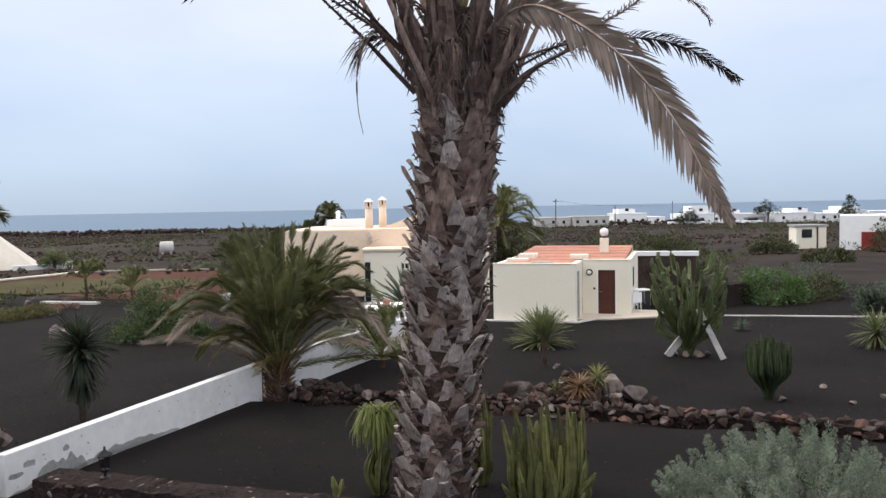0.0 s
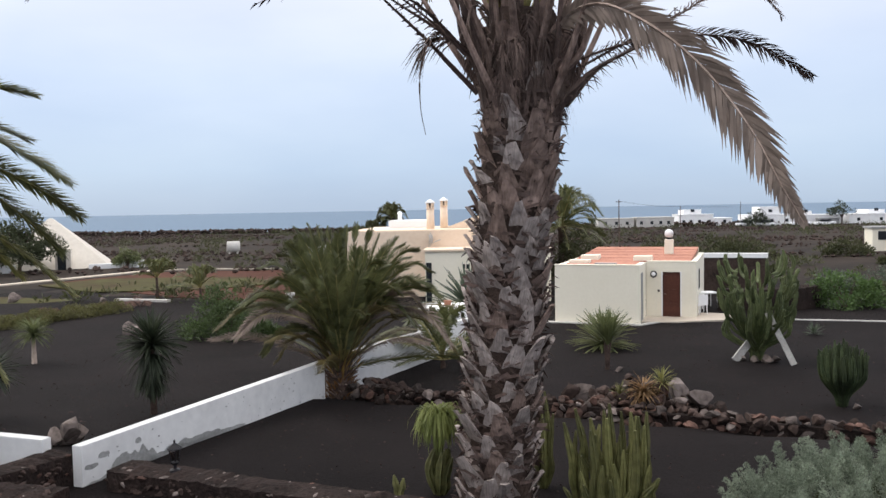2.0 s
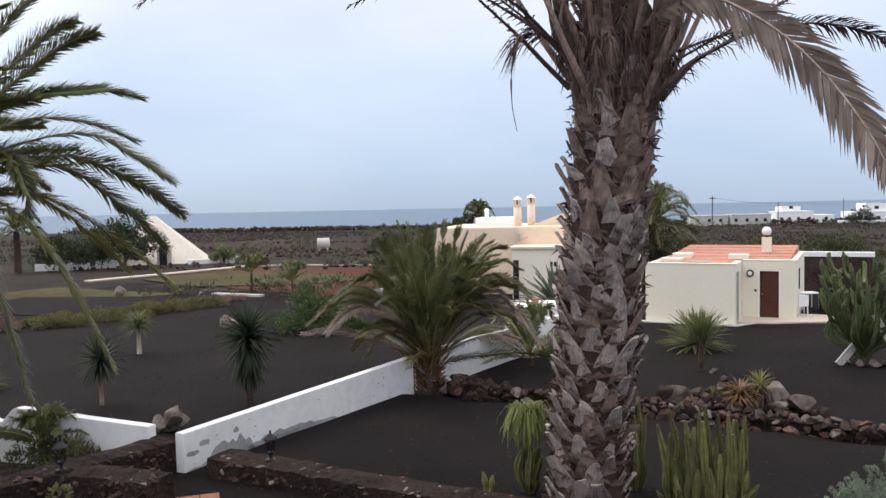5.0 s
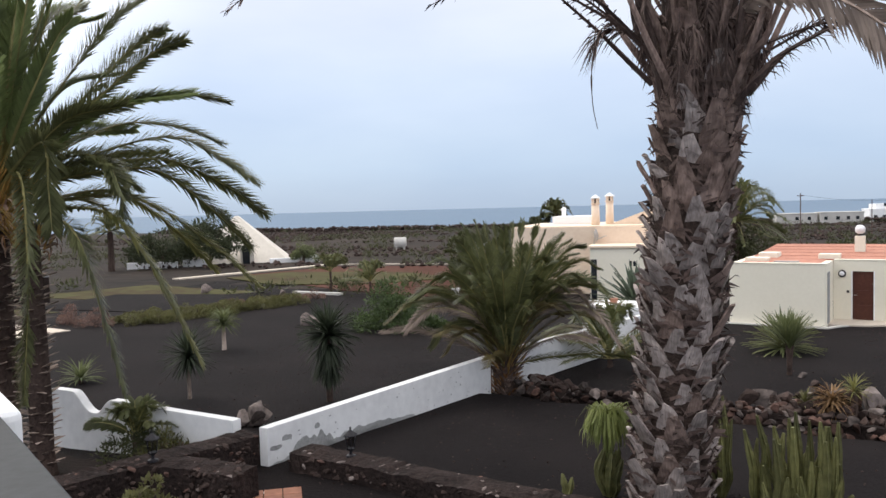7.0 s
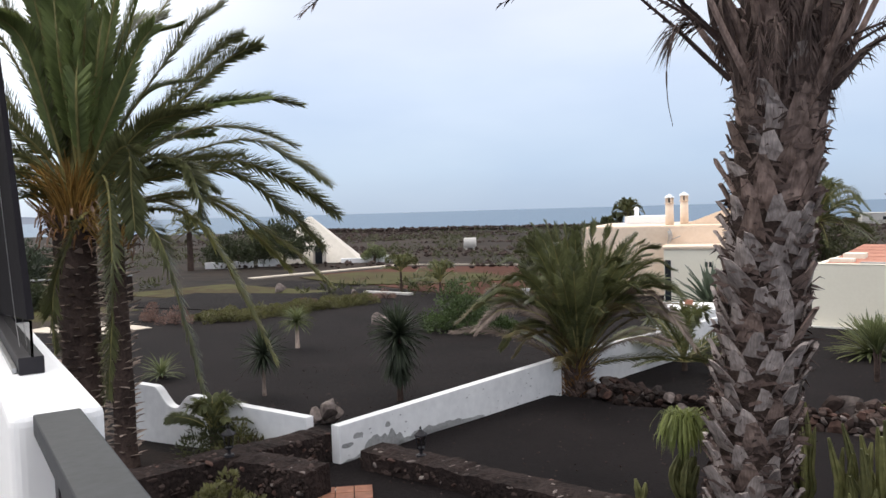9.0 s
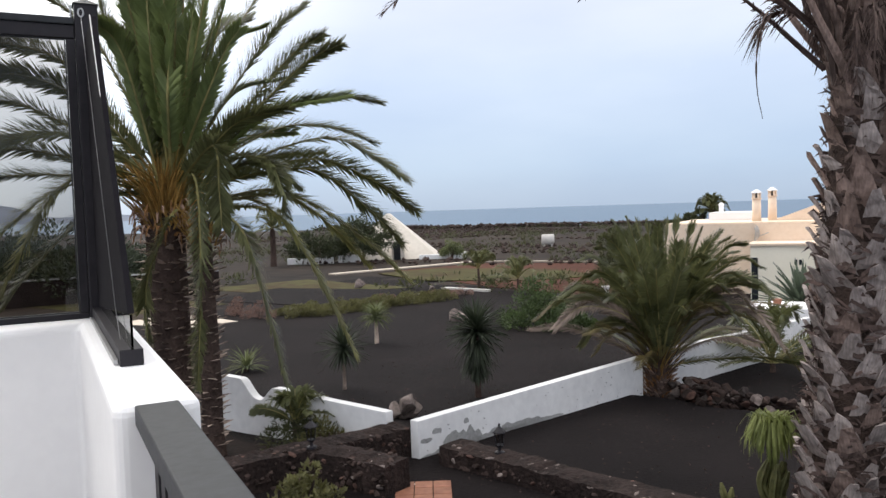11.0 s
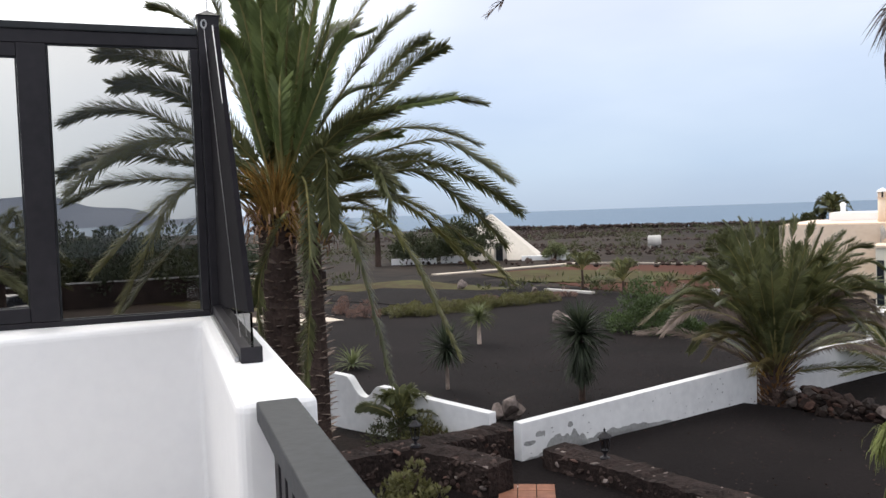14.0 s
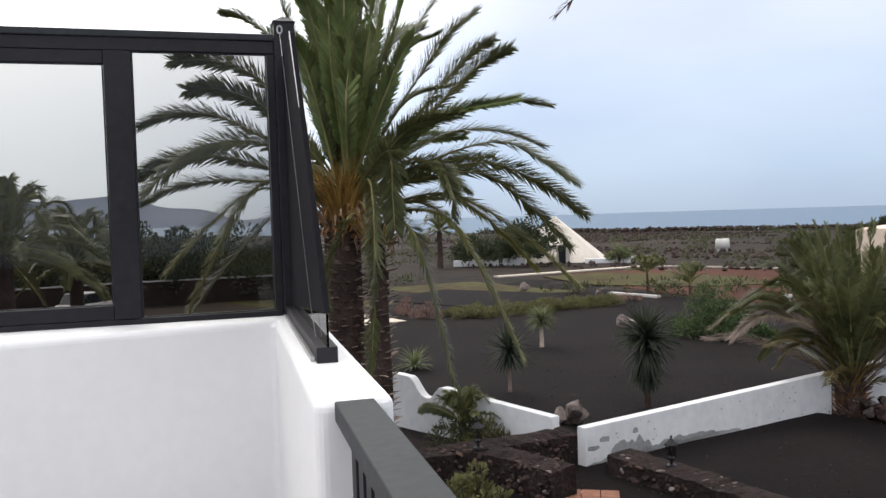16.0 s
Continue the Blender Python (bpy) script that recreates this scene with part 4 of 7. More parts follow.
petiole([(0.46, 0.01, 6.16), (0.47, -0.09, 6.99), (0.47, -0.19, 7.83)])
petiole([(0.51, 0.07, 6.40), (0.50, -0.03, 6.80), (0.56, -0.13, 8.15)])
petiole([(0.55, -0.17, 6.14), (0.46, -0.27, 6.95), (0.53, -0.37, 8.00)])
petiole([(-0.01, -0.13, 6.10), (-0.26, -0.24, 6.92), (-0.45, -0.35, 7.94)])
petiole([(-0.06, 0.04, 5.93), (-0.18, -0.07, 7.10), (-0.21, -0.17, 8.10)])
petiole([(0.29, -0.25, 6.27), (0.25, -0.35, 7.11), (0.19, -0.45, 8.15)])
petiole([(0.81, -0.06, 6.06), (0.80, -0.16, 7.19), (0.85, -0.26, 7.90)])
petiole([(0.20, -0.15, 6.08), (0.07, -0.25, 7.13), (0.07, -0.35, 8.22)])
petiole([(0.90, 0.16, 6.46), (1.04, 0.06, 7.00), (1.23, -0.06, 7.90)])
petiole([(0.44, -0.41, 6.15), (0.37, -0.50, 6.80), (0.41, -0.60, 7.78)])
petiole([(0.13, 0.15, 6.15), (0.09, 0.05, 7.18), (-0.05, -0.06, 8.46)])
petiole([(0.26, -0.28, 6.28), (0.15, -0.38, 7.04), (0.07, -0.48, 8.12)])
near_frond([(0.58, -0.10, 7.20), (1.26, -0.47, 8.21), (2.23, -1.01, 8.61), (2.84, -1.34, 8.05)], 0.4, 44, 0.7, M_GREEN, 0.03, 0.25)
near_frond([(0.59, -0.07, 7.20), (1.60, -0.45, 9.31), (2.97, -0.96, 9.98), (3.82, -1.29, 9.09)], 0.4, 44, 0.7, M_GREEN, 0.03, 0.25)
near_frond([(0.22, 0.08, 7.20), (-0.80, 0.53, 9.24), (-2.17, 1.13, 9.90), (-3.02, 1.50, 9.02)], 0.4, 44, 0.7, M_GREEN, 0.03, 0.25)
near_frond([(0.44, 0.20, 7.20), (0.61, 1.20, 9.14), (0.86, 2.58, 9.77), (1.01, 3.44, 8.93)], 0.4, 44, 0.7, M_GREEN, 0.03, 0.25)
near_frond([(0.30, -0.17, 7.20), (-0.19, -0.96, 8.52), (-0.86, -2.06, 9.00), (-1.28, -2.75, 8.35)], 0.4, 44, 0.7, M_GREEN, 0.03, 0.25)
near_frond([(0.29, 0.17, 7.20), (-0.14, 0.85, 8.28), (-0.76, 1.81, 8.70), (-1.15, 2.42, 8.12)], 0.4, 44, 0.7, M_GREEN, 0.03, 0.25)
near_frond([(0.23, -0.11, 7.20), (-0.48, -0.54, 9.11), (-1.48, -1.16, 9.73), (-2.10, -1.55, 8.90)], 0.4, 44, 0.7, M_GREEN, 0.03, 0.25)
near_frond([(0.59, 0.06, 7.20), (1.64, 0.36, 8.98), (3.05, 0.77, 9.57), (3.94, 1.03, 8.78)], 0.4, 44, 0.7, M_GREEN, 0.03, 0.25)
near_frond([(0.58, -0.09, 7.20), (1.54, -0.60, 9.21), (2.84, -1.28, 9.86), (3.66, -1.70, 8.99)], 0.4, 44, 0.7, M_GREEN, 0.03, 0.25)
near_frond([(0.22, -0.09, 7.20), (-0.41, -0.42, 9.03), (-1.34, -0.91, 9.64), (-1.92, -1.21, 8.83)], 0.4, 44, 0.7, M_GREEN, 0.03, 0.25)
near_frond([(0.49, 0.18, 7.20), (0.89, 0.91, 8.94), (1.45, 1.96, 9.53), (1.80, 2.61, 8.75)], 0.4, 44, 0.7, M_GREEN, 0.03, 0.25)
near_frond([(0.20, -0.03, 7.20), (-0.67, -0.17, 9.25), (-1.89, -0.36, 9.91), (-2.66, -0.48, 9.04)], 0.4, 44, 0.7, M_GREEN, 0.03, 0.25)
near_frond([(0.25, -0.13, 7.20), (-0.40, -0.68, 8.48), (-1.32, -1.46, 8.95), (-1.90, -1.95, 8.32)], 0.4, 44, 0.7, M_GREEN, 0.03, 0.25)
near_frond([(0.53, -0.15, 7.20), (1.11, -0.85, 9.08), (1.93, -1.82, 9.70), (2.44, -2.43, 8.87)], 0.4, 44, 0.7, M_GREEN, 0.03, 0.25)
near_frond([(0.28, 0.16, 7.20), (-0.19, 0.80, 8.80), (-0.87, 1.71, 9.35), (-1.29, 2.28, 8.61)], 0.4, 44, 0.7, M_GREEN, 0.03, 0.25)
near_frond([(0.48, -0.18, 7.20), (0.80, -0.90, 9.09), (1.25, -1.92, 9.71), (1.54, -2.56, 8.88)], 0.4, 44, 0.7, M_GREEN, 0.03, 0.25)
near_frond([(0.58, -0.09, 7.20), (1.50, -0.59, 9.12), (2.75, -1.27, 9.75), (3.54, -1.69, 8.91)], 0.4, 44, 0.7, M_GREEN, 0.03, 0.25)
near_frond([(0.60, 0.01, 7.20), (1.57, 0.06, 9.17), (2.91, 0.12, 9.81), (3.75, 0.16, 8.96)], 0.4, 44, 0.7, M_GREEN, 0.03, 0.25)
near_frond([(0.59, 0.06, 7.20), (1.37, 0.32, 8.50), (2.49, 0.68, 8.98), (3.18, 0.90, 8.33)], 0.4, 44, 0.7, M_GREEN, 0.03, 0.25)
near_frond([(0.20, -0.03, 7.20), (-0.67, -0.18, 8.73), (-1.90, -0.39, 9.26), (-2.66, -0.52, 8.55)], 0.4, 44, 0.7, M_GREEN, 0.03, 0.25)
near_frond([(0.43, -0.20, 7.20), (0.55, -0.90, 8.26), (0.72, -1.93, 8.68), (0.82, -2.57, 8.11)], 0.4, 44, 0.7, M_GREEN, 0.03, 0.25)
near_frond([(0.54, 0.14, 7.20), (1.07, 0.69, 8.28), (1.84, 1.47, 8.70), (2.32, 1.97, 8.12)], 0.4, 44, 0.7, M_GREEN, 0.03, 0.25)
near_frond([(0.60, -0.03, 7.20), (1.65, -0.20, 8.30), (3.08, -0.44, 8.72), (3.98, -0.59, 8.14)], 0.4, 44, 0.7, M_GREEN, 0.03, 0.25)
near_frond([(0.20, -0.00, 7.20), (-0.64, -0.01, 8.55), (-1.83, -0.03, 9.04), (-2.58, -0.03, 8.38)], 0.4, 44, 0.7, M_GREEN, 0.03, 0.25)
near_frond([(0.28, 0.16, 7.20), (-0.30, 0.95, 8.86), (-1.10, 2.04, 9.42), (-1.60, 2.72, 8.67)], 0.4, 44, 0.7, M_GREEN, 0.03, 0.25)
near_frond([(0.27, 0.15, 7.20), (-0.23, 0.76, 8.57), (-0.96, 1.63, 9.06), (-1.41, 2.17, 8.40)], 0.4, 44, 0.7, M_GREEN, 0.03, 0.25)
# withered leaves that hang round the crown
for i in range(18):
    a = i * 2.4
    c, s = math.cos(a), math.sin(a)
    z0, o = frng.uniform(6.5, 7.4), frng.uniform(0.12, 0.4)
    near_frond([(0.5 + 0.4 * c, 0.4 * s, z0), (0.5 + (0.5 + o * 0.6) * c, (0.5 + o * 0.6) * s, z0 + 0.25), (0.5 + (0.5 + o) * c, (0.5 + o) * s, z0 + 0.05), (0.5 + (0.5 + o) * c, (0.5 + o) * s, z0 - frng.uniform(0.35, 0.8))], 0.3, 20, 1.8, M_DEADDARK, 0.02, 0.2)

# broad old stalks that fan out of the crown
for i in range(15):
    a = i * 2.4 + 0.3
    c, s = math.cos(a), math.sin(a)
    z0, o = frng.uniform(5.4, 6.4), frng.uniform(0.4, 1.1)
    stalk = tube([(0.5 + 0.46 * c, 0.46 * s, z0), (0.5 + 0.55 * c, 0.55 * s, z0 + 0.5), (0.5 + (0.6 + o * 0.45) * c, (0.6 + o * 0.45) * s, z0 + 1.2), (0.5 + (0.62 + o) * c, (0.62 + o) * s, z0 + 2.1)], [0.085, 0.06, 0.045, 0.03], 7)
    part("old_stalk", stalk, M_BOOTB, near_palm)

# dry fibres that hang round the crown
vs, fs = [], []
for i in range(600):
    a = frng.uniform(0, math.tau)
    r = frng.uniform(0.42, 0.66)
    z = frng.uniform(5.9, 7.2)
    p = Vector((0.5 + r * math.cos(a), r * math.sin(a), z))
    q = p + Vector((0.12 * math.cos(a) + frng.uniform(-0.1, 0.1), 0.12 * math.sin(a), -frng.uniform(0.2, 0.75)))
    w = Vector((-math.sin(a), math.cos(a), 0)) * frng.uniform(0.004, 0.012)
    b = len(vs)
    vs += [p + w, p - w, q]
    fs.append((b, b + 1, b + 2))
raw("fibre", vs, fs, M_DEADDARK, near_palm, "brown hanging fibres")
# shreds of dark sheath that curl out between the leaf bases
vs, fs = [], []
for i in range(1500):
    z = frng.uniform(-0.1, 6.4)
    a = frng.uniform(0, math.tau)
    r = frng.uniform(0.46, 0.58)
    cx = 0.08 * z
    p = Vector((cx + r * math.cos(a), r * math.sin(a), z))
    t_ = Vector((-math.sin(a), math.cos(a), 0))
    o = Vector((math.cos(a), math.sin(a), 0))
    w = frng.uniform(0.008, 0.035)
    k = frng.choice((-1, 1)) * frng.uniform(0.05, 0.2)
    q = p + t_ * k + Vector((0, 0, frng.uniform(-0.04, 0.14))) + o * frng.uniform(0.0, 0.09)
    e = q + t_ * k * 0.3 + o * frng.uniform(-0.02, 0.12) + Vector((0, 0, frng.uniform(-0.10, 0.04)))
    up = Vector((0, 0, w))
    b = len(vs)
    vs += [p + up, p - up, q + up * 0.8, q - up * 0.8, e]
    fs += [(b, b + 1, b + 3, b + 2), (b + 2, b + 3, b + 4)]
raw("sheath_fibre", vs, fs, M_DEADDARK, near_palm, "dark curled sheath fibres")

# pair of green palms by the curled wall
left_palm = thing("palm_tree", pose(-12.47, 11.8, 0.3), "tall green date palm with arching fronds and a studded dark trunk", "palm tree", "palms by the curled wall")
side_palm = thing("palm_tree", pose(-11.12, 11.86, 0.3), "slimmer green date palm with drooping fronds beside a taller palm", "palm tree", "palms by the curled wall")
palm_trunk(left_palm, (0, 0, -0.2), (0.0, 0.02, 4.8), 0.36, 0.40, M_TRUNK, 14)
palm_trunk(side_palm, (-0.27, -0.13, -0.2), (-0.40, -0.02, 4.6), 0.21, 0.19, M_TRUNK, 14)
STUBS = [boot_mesh(60 + i, M_STUB, 0.17, 0.15, 0.16) for i in range(4)]
ring_pieces(left_palm, STUBS, (0, 0, 0.1), (0, 0.02, 4.3), 0.36, 0.40, 21, 11, "leaf_scar", -0.42, 0.95)
ring_pieces(side_palm, STUBS, (-0.27, -0.13, 0.1), (-0.40, -0.02, 4.2), 0.21, 0.19, 23, 7, "leaf_scar", -0.40, 0.85)
ORB = [blade_mesh(80 + i, M_STALK, 0.055, 0.9, 0.18, 0.0) for i in range(4)]
CURLS = [blade_mesh(85 + i, M_CURL if i < 3 else M_ORANGE, 0.085, 0.36, 0.26, 0.75 + 0.15 * i) for i in range(5)]
ring_pieces(left_palm, ORB, (0, 0, 4.45), (0, 0, 5.2), 0.38, 0.16, 8, 26, "leaf_stalk", -0.42, 0.95, 0.0, 0.25)
ring_pieces(left_palm, ORB, (0, 0, 4.75), (0, 0, 5.35), 0.32, 0.12, 5, 22, "leaf_stalk", -0.72, 0.9, 0.0, 0.3)
ring_pieces(left_palm, CURLS, (0, 0, 4.3), (0, 0, 4.95), 0.40, 0.44, 6, 15, "sheath_curl", -0.35, 1.0, 0.0, 0.4)
ring_pieces(side_palm, ORB, (-0.36, -0.01, 4.1), (-0.36, -0.01, 4.5), 0.25, 0.18, 4, 12, "leaf_stalk", -0.45, 0.8)
ring_pieces(side_palm, CURLS, (-0.36, -0.01, 4.0), (-0.36, -0.01, 4.4), 0.28, 0.3, 2, 8, "sheath_curl", -0.75, 0.85, 0.0, 0.4)


def big_frond(points, leaf, n):
    low = points[-1][2] < 4.2
    heart = n == 2
    frond(left_palm, points, leaf * (1.15 if heart else 1.28), 300 if heart else 260, 0.1 if heart else 0.14, M_HEART if heart else (M_GREEN if not low or frng.random() < 0.4 else M_YELLOWG), M_RACHIS, 0.036, 0.24 if heart else 0.2, 1.0, 0.045 if heart else 0.036, 0.35, forward=1.15 if heart else 0.8, spread=0.4 if heart else 0.7, taper=0.45)


def side_frond(points, leaf, n):
    frond(side_palm, points, leaf * 1.3, 280, 0.2, M_YELLOWG if frng.random() < 0.55 else M_GREEN, M_RACHIS, 0.04, 0.12, 1.0, 0.034, 0.2, forward=0.95, spread=0.6, taper=0.5)


big_frond([(0.12, 0.12, 5.07), (0.76, 0.26, 6.13), (1.59, 0.53, 7.33), (2.22, 1.05, 8.40), (2.64, 1.37, 8.84)], 0.42, 0)
big_frond([(0.12, 0.12, 5.07), (0.38, 0.79, 6.02), (0.92, 1.67, 7.11), (1.67, 2.27, 8.15), (2.18, 2.64, 8.54)], 0.42, 0)
big_frond([(0.12, 0.12, 5.07), (0.77, 0.48, 5.96), (1.70, 1.02, 6.90), (2.50, 1.64, 7.81), (3.05, 2.02, 8.13)], 0.42, 0)
big_frond([(0.12, 0.12, 5.07), (1.06, 0.40, 5.91), (2.32, 0.88, 6.77), (3.29, 1.58, 6.99), (3.94, 1.99, 6.87)], 0.42, 0)
big_frond([(0.12, 0.12, 5.07), (0.65, 0.84, 5.80), (1.58, 1.82, 6.53), (2.54, 2.52, 6.49), (3.20, 2.94, 6.17)], 0.42, 0)
big_frond([(0.12, 0.12, 5.07), (1.30, 0.62, 5.67), (2.96, 1.35, 6.18), (3.81, 1.91, 5.81), (4.40, 2.25, 5.30)], 0.42, 0)
big_frond([(0.12, 0.12, 5.07), (0.93, 0.96, 5.52), (2.27, 2.09, 5.83), (3.33, 2.79, 5.30), (4.05, 3.20, 4.66)], 0.42, 0)
big_frond([(0.12, 0.12, 5.07), (1.36, 0.40, 5.40), (2.99, 0.89, 5.54), (3.85, 1.47, 4.80), (4.44, 1.82, 4.05)], 0.42, 0)
big_frond([(0.12, 0.12, 5.07), (0.31, 0.24, 6.31), (0.58, 0.44, 7.80), (0.82, 0.66, 9.44), (0.98, 0.80, 10.26)], 0.42, 2)
big_frond([(0.12, 0.12, 5.07), (0.30, 0.02, 6.39), (0.50, -0.06, 7.97), (0.61, 0.05, 9.72), (0.68, 0.11, 10.62)], 0.42, 2)
big_frond([(0.12, 0.12, 5.07), (0.12, -0.02, 6.45), (0.08, -0.21, 8.13), (0.07, -0.22, 9.96), (0.05, -0.24, 10.91)], 0.42, 2)
big_frond([(0.12, 0.12, 5.07), (0.80, -0.12, 6.02), (1.56, -0.29, 7.02), (1.85, -0.03, 7.89), (2.04, 0.13, 8.22)], 0.42, 2)
big_frond([(0.12, 0.12, 5.07), (-0.20, 0.15, 6.34), (-0.60, 0.09, 7.91), (-0.71, -0.03, 9.67), (-0.79, -0.12, 10.56)], 0.42, 2)
big_frond([(0.12, 0.12, 5.07), (-0.01, -0.23, 6.26), (-0.25, -0.72, 7.64), (-0.49, -0.99, 9.11), (-0.65, -1.18, 9.81)], 0.42, 0)
big_frond([(0.12, 0.12, 5.07), (-0.14, -0.37, 6.50), (-0.54, -1.05, 8.21), (-0.95, -1.56, 8.82), (-1.21, -1.91, 8.95)], 0.42, 0)
big_frond([(0.12, 0.12, 5.07), (-0.42, -0.37, 6.28), (-1.15, -1.16, 7.70), (-1.75, -1.97, 8.06), (-2.12, -2.52, 8.03)], 0.42, 0)
big_frond([(0.12, 0.12, 5.07), (-0.17, -0.55, 6.02), (-0.62, -1.46, 7.03), (-1.15, -2.16, 7.38), (-1.48, -2.64, 7.34)], 0.42, 0)
big_frond([(0.12, 0.12, 5.07), (-0.46, -0.73, 5.94), (-1.26, -1.97, 6.82), (-1.81, -2.77, 6.89), (-2.14, -3.31, 6.66)], 0.42, 0)
big_frond([(0.12, 0.12, 5.07), (-0.54, -0.67, 5.61), (-1.44, -1.87, 6.04), (-2.01, -2.72, 5.98), (-2.36, -3.29, 5.68)], 0.42, 0)
big_frond([(0.12, 0.12, 5.07), (-0.71, -0.40, 5.44), (-1.79, -1.34, 5.61), (-2.44, -2.28, 5.50), (-2.83, -2.91, 5.16)], 0.42, 0)
big_frond([(0.12, 0.12, 5.07), (-0.24, -0.63, 5.32), (-0.79, -1.68, 5.33), (-1.39, -2.50, 4.55), (-1.76, -3.06, 3.79)], 0.42, 0)
big_frond([(0.12, 0.12, 5.07), (-0.09, -0.46, 5.17), (-0.45, -1.25, 4.97), (-1.17, -2.18, 3.79), (-1.60, -2.82, 2.76)], 0.42, 0)
big_frond([(0.12, 0.12, 5.07), (0.17, 0.67, 6.40), (0.40, 1.36, 8.06), (1.11, 1.96, 9.48), (1.60, 2.34, 10.13)], 0.42, 0)
big_frond([(0.12, 0.12, 5.07), (0.35, 0.42, 6.61), (0.72, 0.84, 8.55), (1.19, 1.24, 9.99), (1.49, 1.50, 10.67)], 0.42, 2)
big_frond([(0.12, 0.12, 5.07), (0.73, -0.48, 5.96), (1.33, -1.07, 6.86), (1.37, -1.03, 7.90), (1.40, -1.01, 8.35)], 0.42, 2)
big_frond([(0.12, 0.12, 5.07), (1.03, -0.31, 5.59), (2.03, -0.68, 5.97), (2.06, -0.65, 5.22), (2.08, -0.63, 4.47)], 0.42, 0)
side_frond([(-0.41, -0.11, 4.81), (0.14, 0.46, 5.03), (1.45, 0.69, 4.99), (2.51, 1.41, 4.11), (3.23, 1.84, 3.27)], 0.36, 0)
side_frond([(-0.41, -0.11, 4.81), (0.17, 0.21, 4.87), (1.43, 0.16, 4.60), (2.06, 0.63, 3.15), (2.49, 0.92, 1.92)], 0.36, 0)
side_frond([(-0.41, -0.11, 4.81), (-0.06, 0.01, 4.76), (0.88, -0.29, 4.35), (1.19, -0.03, 2.79), (1.40, 0.14, 1.49)], 0.36, 0)
side_frond([(-0.41, -0.11, 4.81), (-0.56, 1.04, 5.10), (0.08, 1.90, 5.16), (0.97, 2.55, 4.33), (1.58, 2.95, 3.50)], 0.36, 0)
side_frond([(-0.41, -0.11, 4.81), (-0.80, 1.09, 5.01), (-0.47, 1.97, 4.92), (0.18, 2.48, 3.86), (0.61, 2.79, 2.84)], 0.36, 0)
side_frond([(-0.41, -0.11, 4.81), (-0.17, 0.19, 5.32), (0.68, 0.07, 5.68), (1.15, 0.45, 5.55), (1.46, 0.69, 5.21)], 0.36, 0)
big_frond([(0.44, 0.16, 5.18), (1.02, -0.25, 5.50), (1.44, -0.54, 5.19), (1.66, -0.75, 4.21), (1.69, -0.85, 3.14), (1.64, -0.90, 2.28), (1.60, -0.94, 1.54)], 0.36, 0)
big_frond([(0.37, 0.09, 4.89), (0.73, -0.54, 4.72), (0.78, -0.92, 4.22), (0.70, -1.15, 3.63), (0.65, -1.21, 3.03), (0.66, -1.20, 2.36)], 0.36, 0)
big_frond([(0.39, 0.25, 5.07), (1.19, 0.19, 5.55), (1.98, 0.08, 5.79), (2.61, 0.09, 5.69), (2.91, 0.07, 5.25), (2.96, 0.12, 4.69)], 0.36, 0)
big_frond([(0.26, 0.13, 5.07), (-0.13, -0.88, 5.60), (-0.35, -1.77, 5.47), (-0.49, -2.27, 5.04), (-0.67, -2.69, 4.20), (-0.97, -3.14, 3.06)], 0.46, 0)
big_frond([(0.26, 0.13, 5.07), (-0.20, -0.96, 5.94), (-0.71, -1.91, 6.32), (-1.32, -2.76, 6.04), (-1.80, -3.54, 5.30)], 0.46, 0)
big_frond([(0.12, 0.12, 5.07), (0.53, -0.10, 6.55), (0.98, -0.29, 8.32), (1.15, -0.13, 10.42), (1.25, -0.03, 11.55)], 0.42, 2)
big_frond([(0.12, 0.12, 5.07), (0.49, -0.29, 6.59), (0.85, -0.70, 8.38), (0.87, -0.68, 10.45), (0.88, -0.68, 11.55)], 0.42, 2)
big_frond([(0.12, 0.12, 5.07), (0.28, -0.21, 6.52), (0.40, -0.59, 8.25), (0.33, -0.67, 10.36), (0.28, -0.73, 11.49)], 0.42, 2)
big_frond([(0.12, 0.12, 5.07), (0.62, -0.02, 6.50), (1.19, -0.09, 8.21), (1.50, 0.19, 10.17), (1.71, 0.37, 11.21)], 0.42, 2)
big_frond([(0.12, 0.12, 5.07), (0.59, 0.17, 6.42), (1.19, 0.32, 8.04), (1.59, 0.67, 9.84), (1.85, 0.89, 10.76)], 0.42, 2)
big_frond([(0.12, 0.12, 5.07), (0.67, -0.32, 6.29), (1.23, -0.75, 7.66), (1.33, -0.65, 9.83), (1.39, -0.59, 11.01)], 0.42, 2)
big_frond([(0.12, 0.12, 5.07), (0.78, -0.28, 6.38), (1.48, -0.65, 7.86), (1.70, -0.43, 9.75), (1.85, -0.30, 10.76)], 0.42, 2)
big_frond([(0.12, 0.12, 5.07), (0.09, -0.13, 6.49), (-0.01, -0.45, 8.22), (-0.20, -0.66, 10.17), (-0.33, -0.80, 11.19)], 0.42, 0)
big_frond([(0.12, 0.12, 5.07), (0.69, -0.44, 6.24), (1.25, -1.01, 7.52), (1.28, -0.98, 9.46), (1.29, -0.97, 10.50)], 0.42, 2)
big_frond([(0.12, 0.12, 5.07), (0.51, -0.41, 6.26), (0.87, -0.98, 7.57), (0.84, -1.01, 9.42), (0.81, -1.04, 10.39)], 0.42, 2)
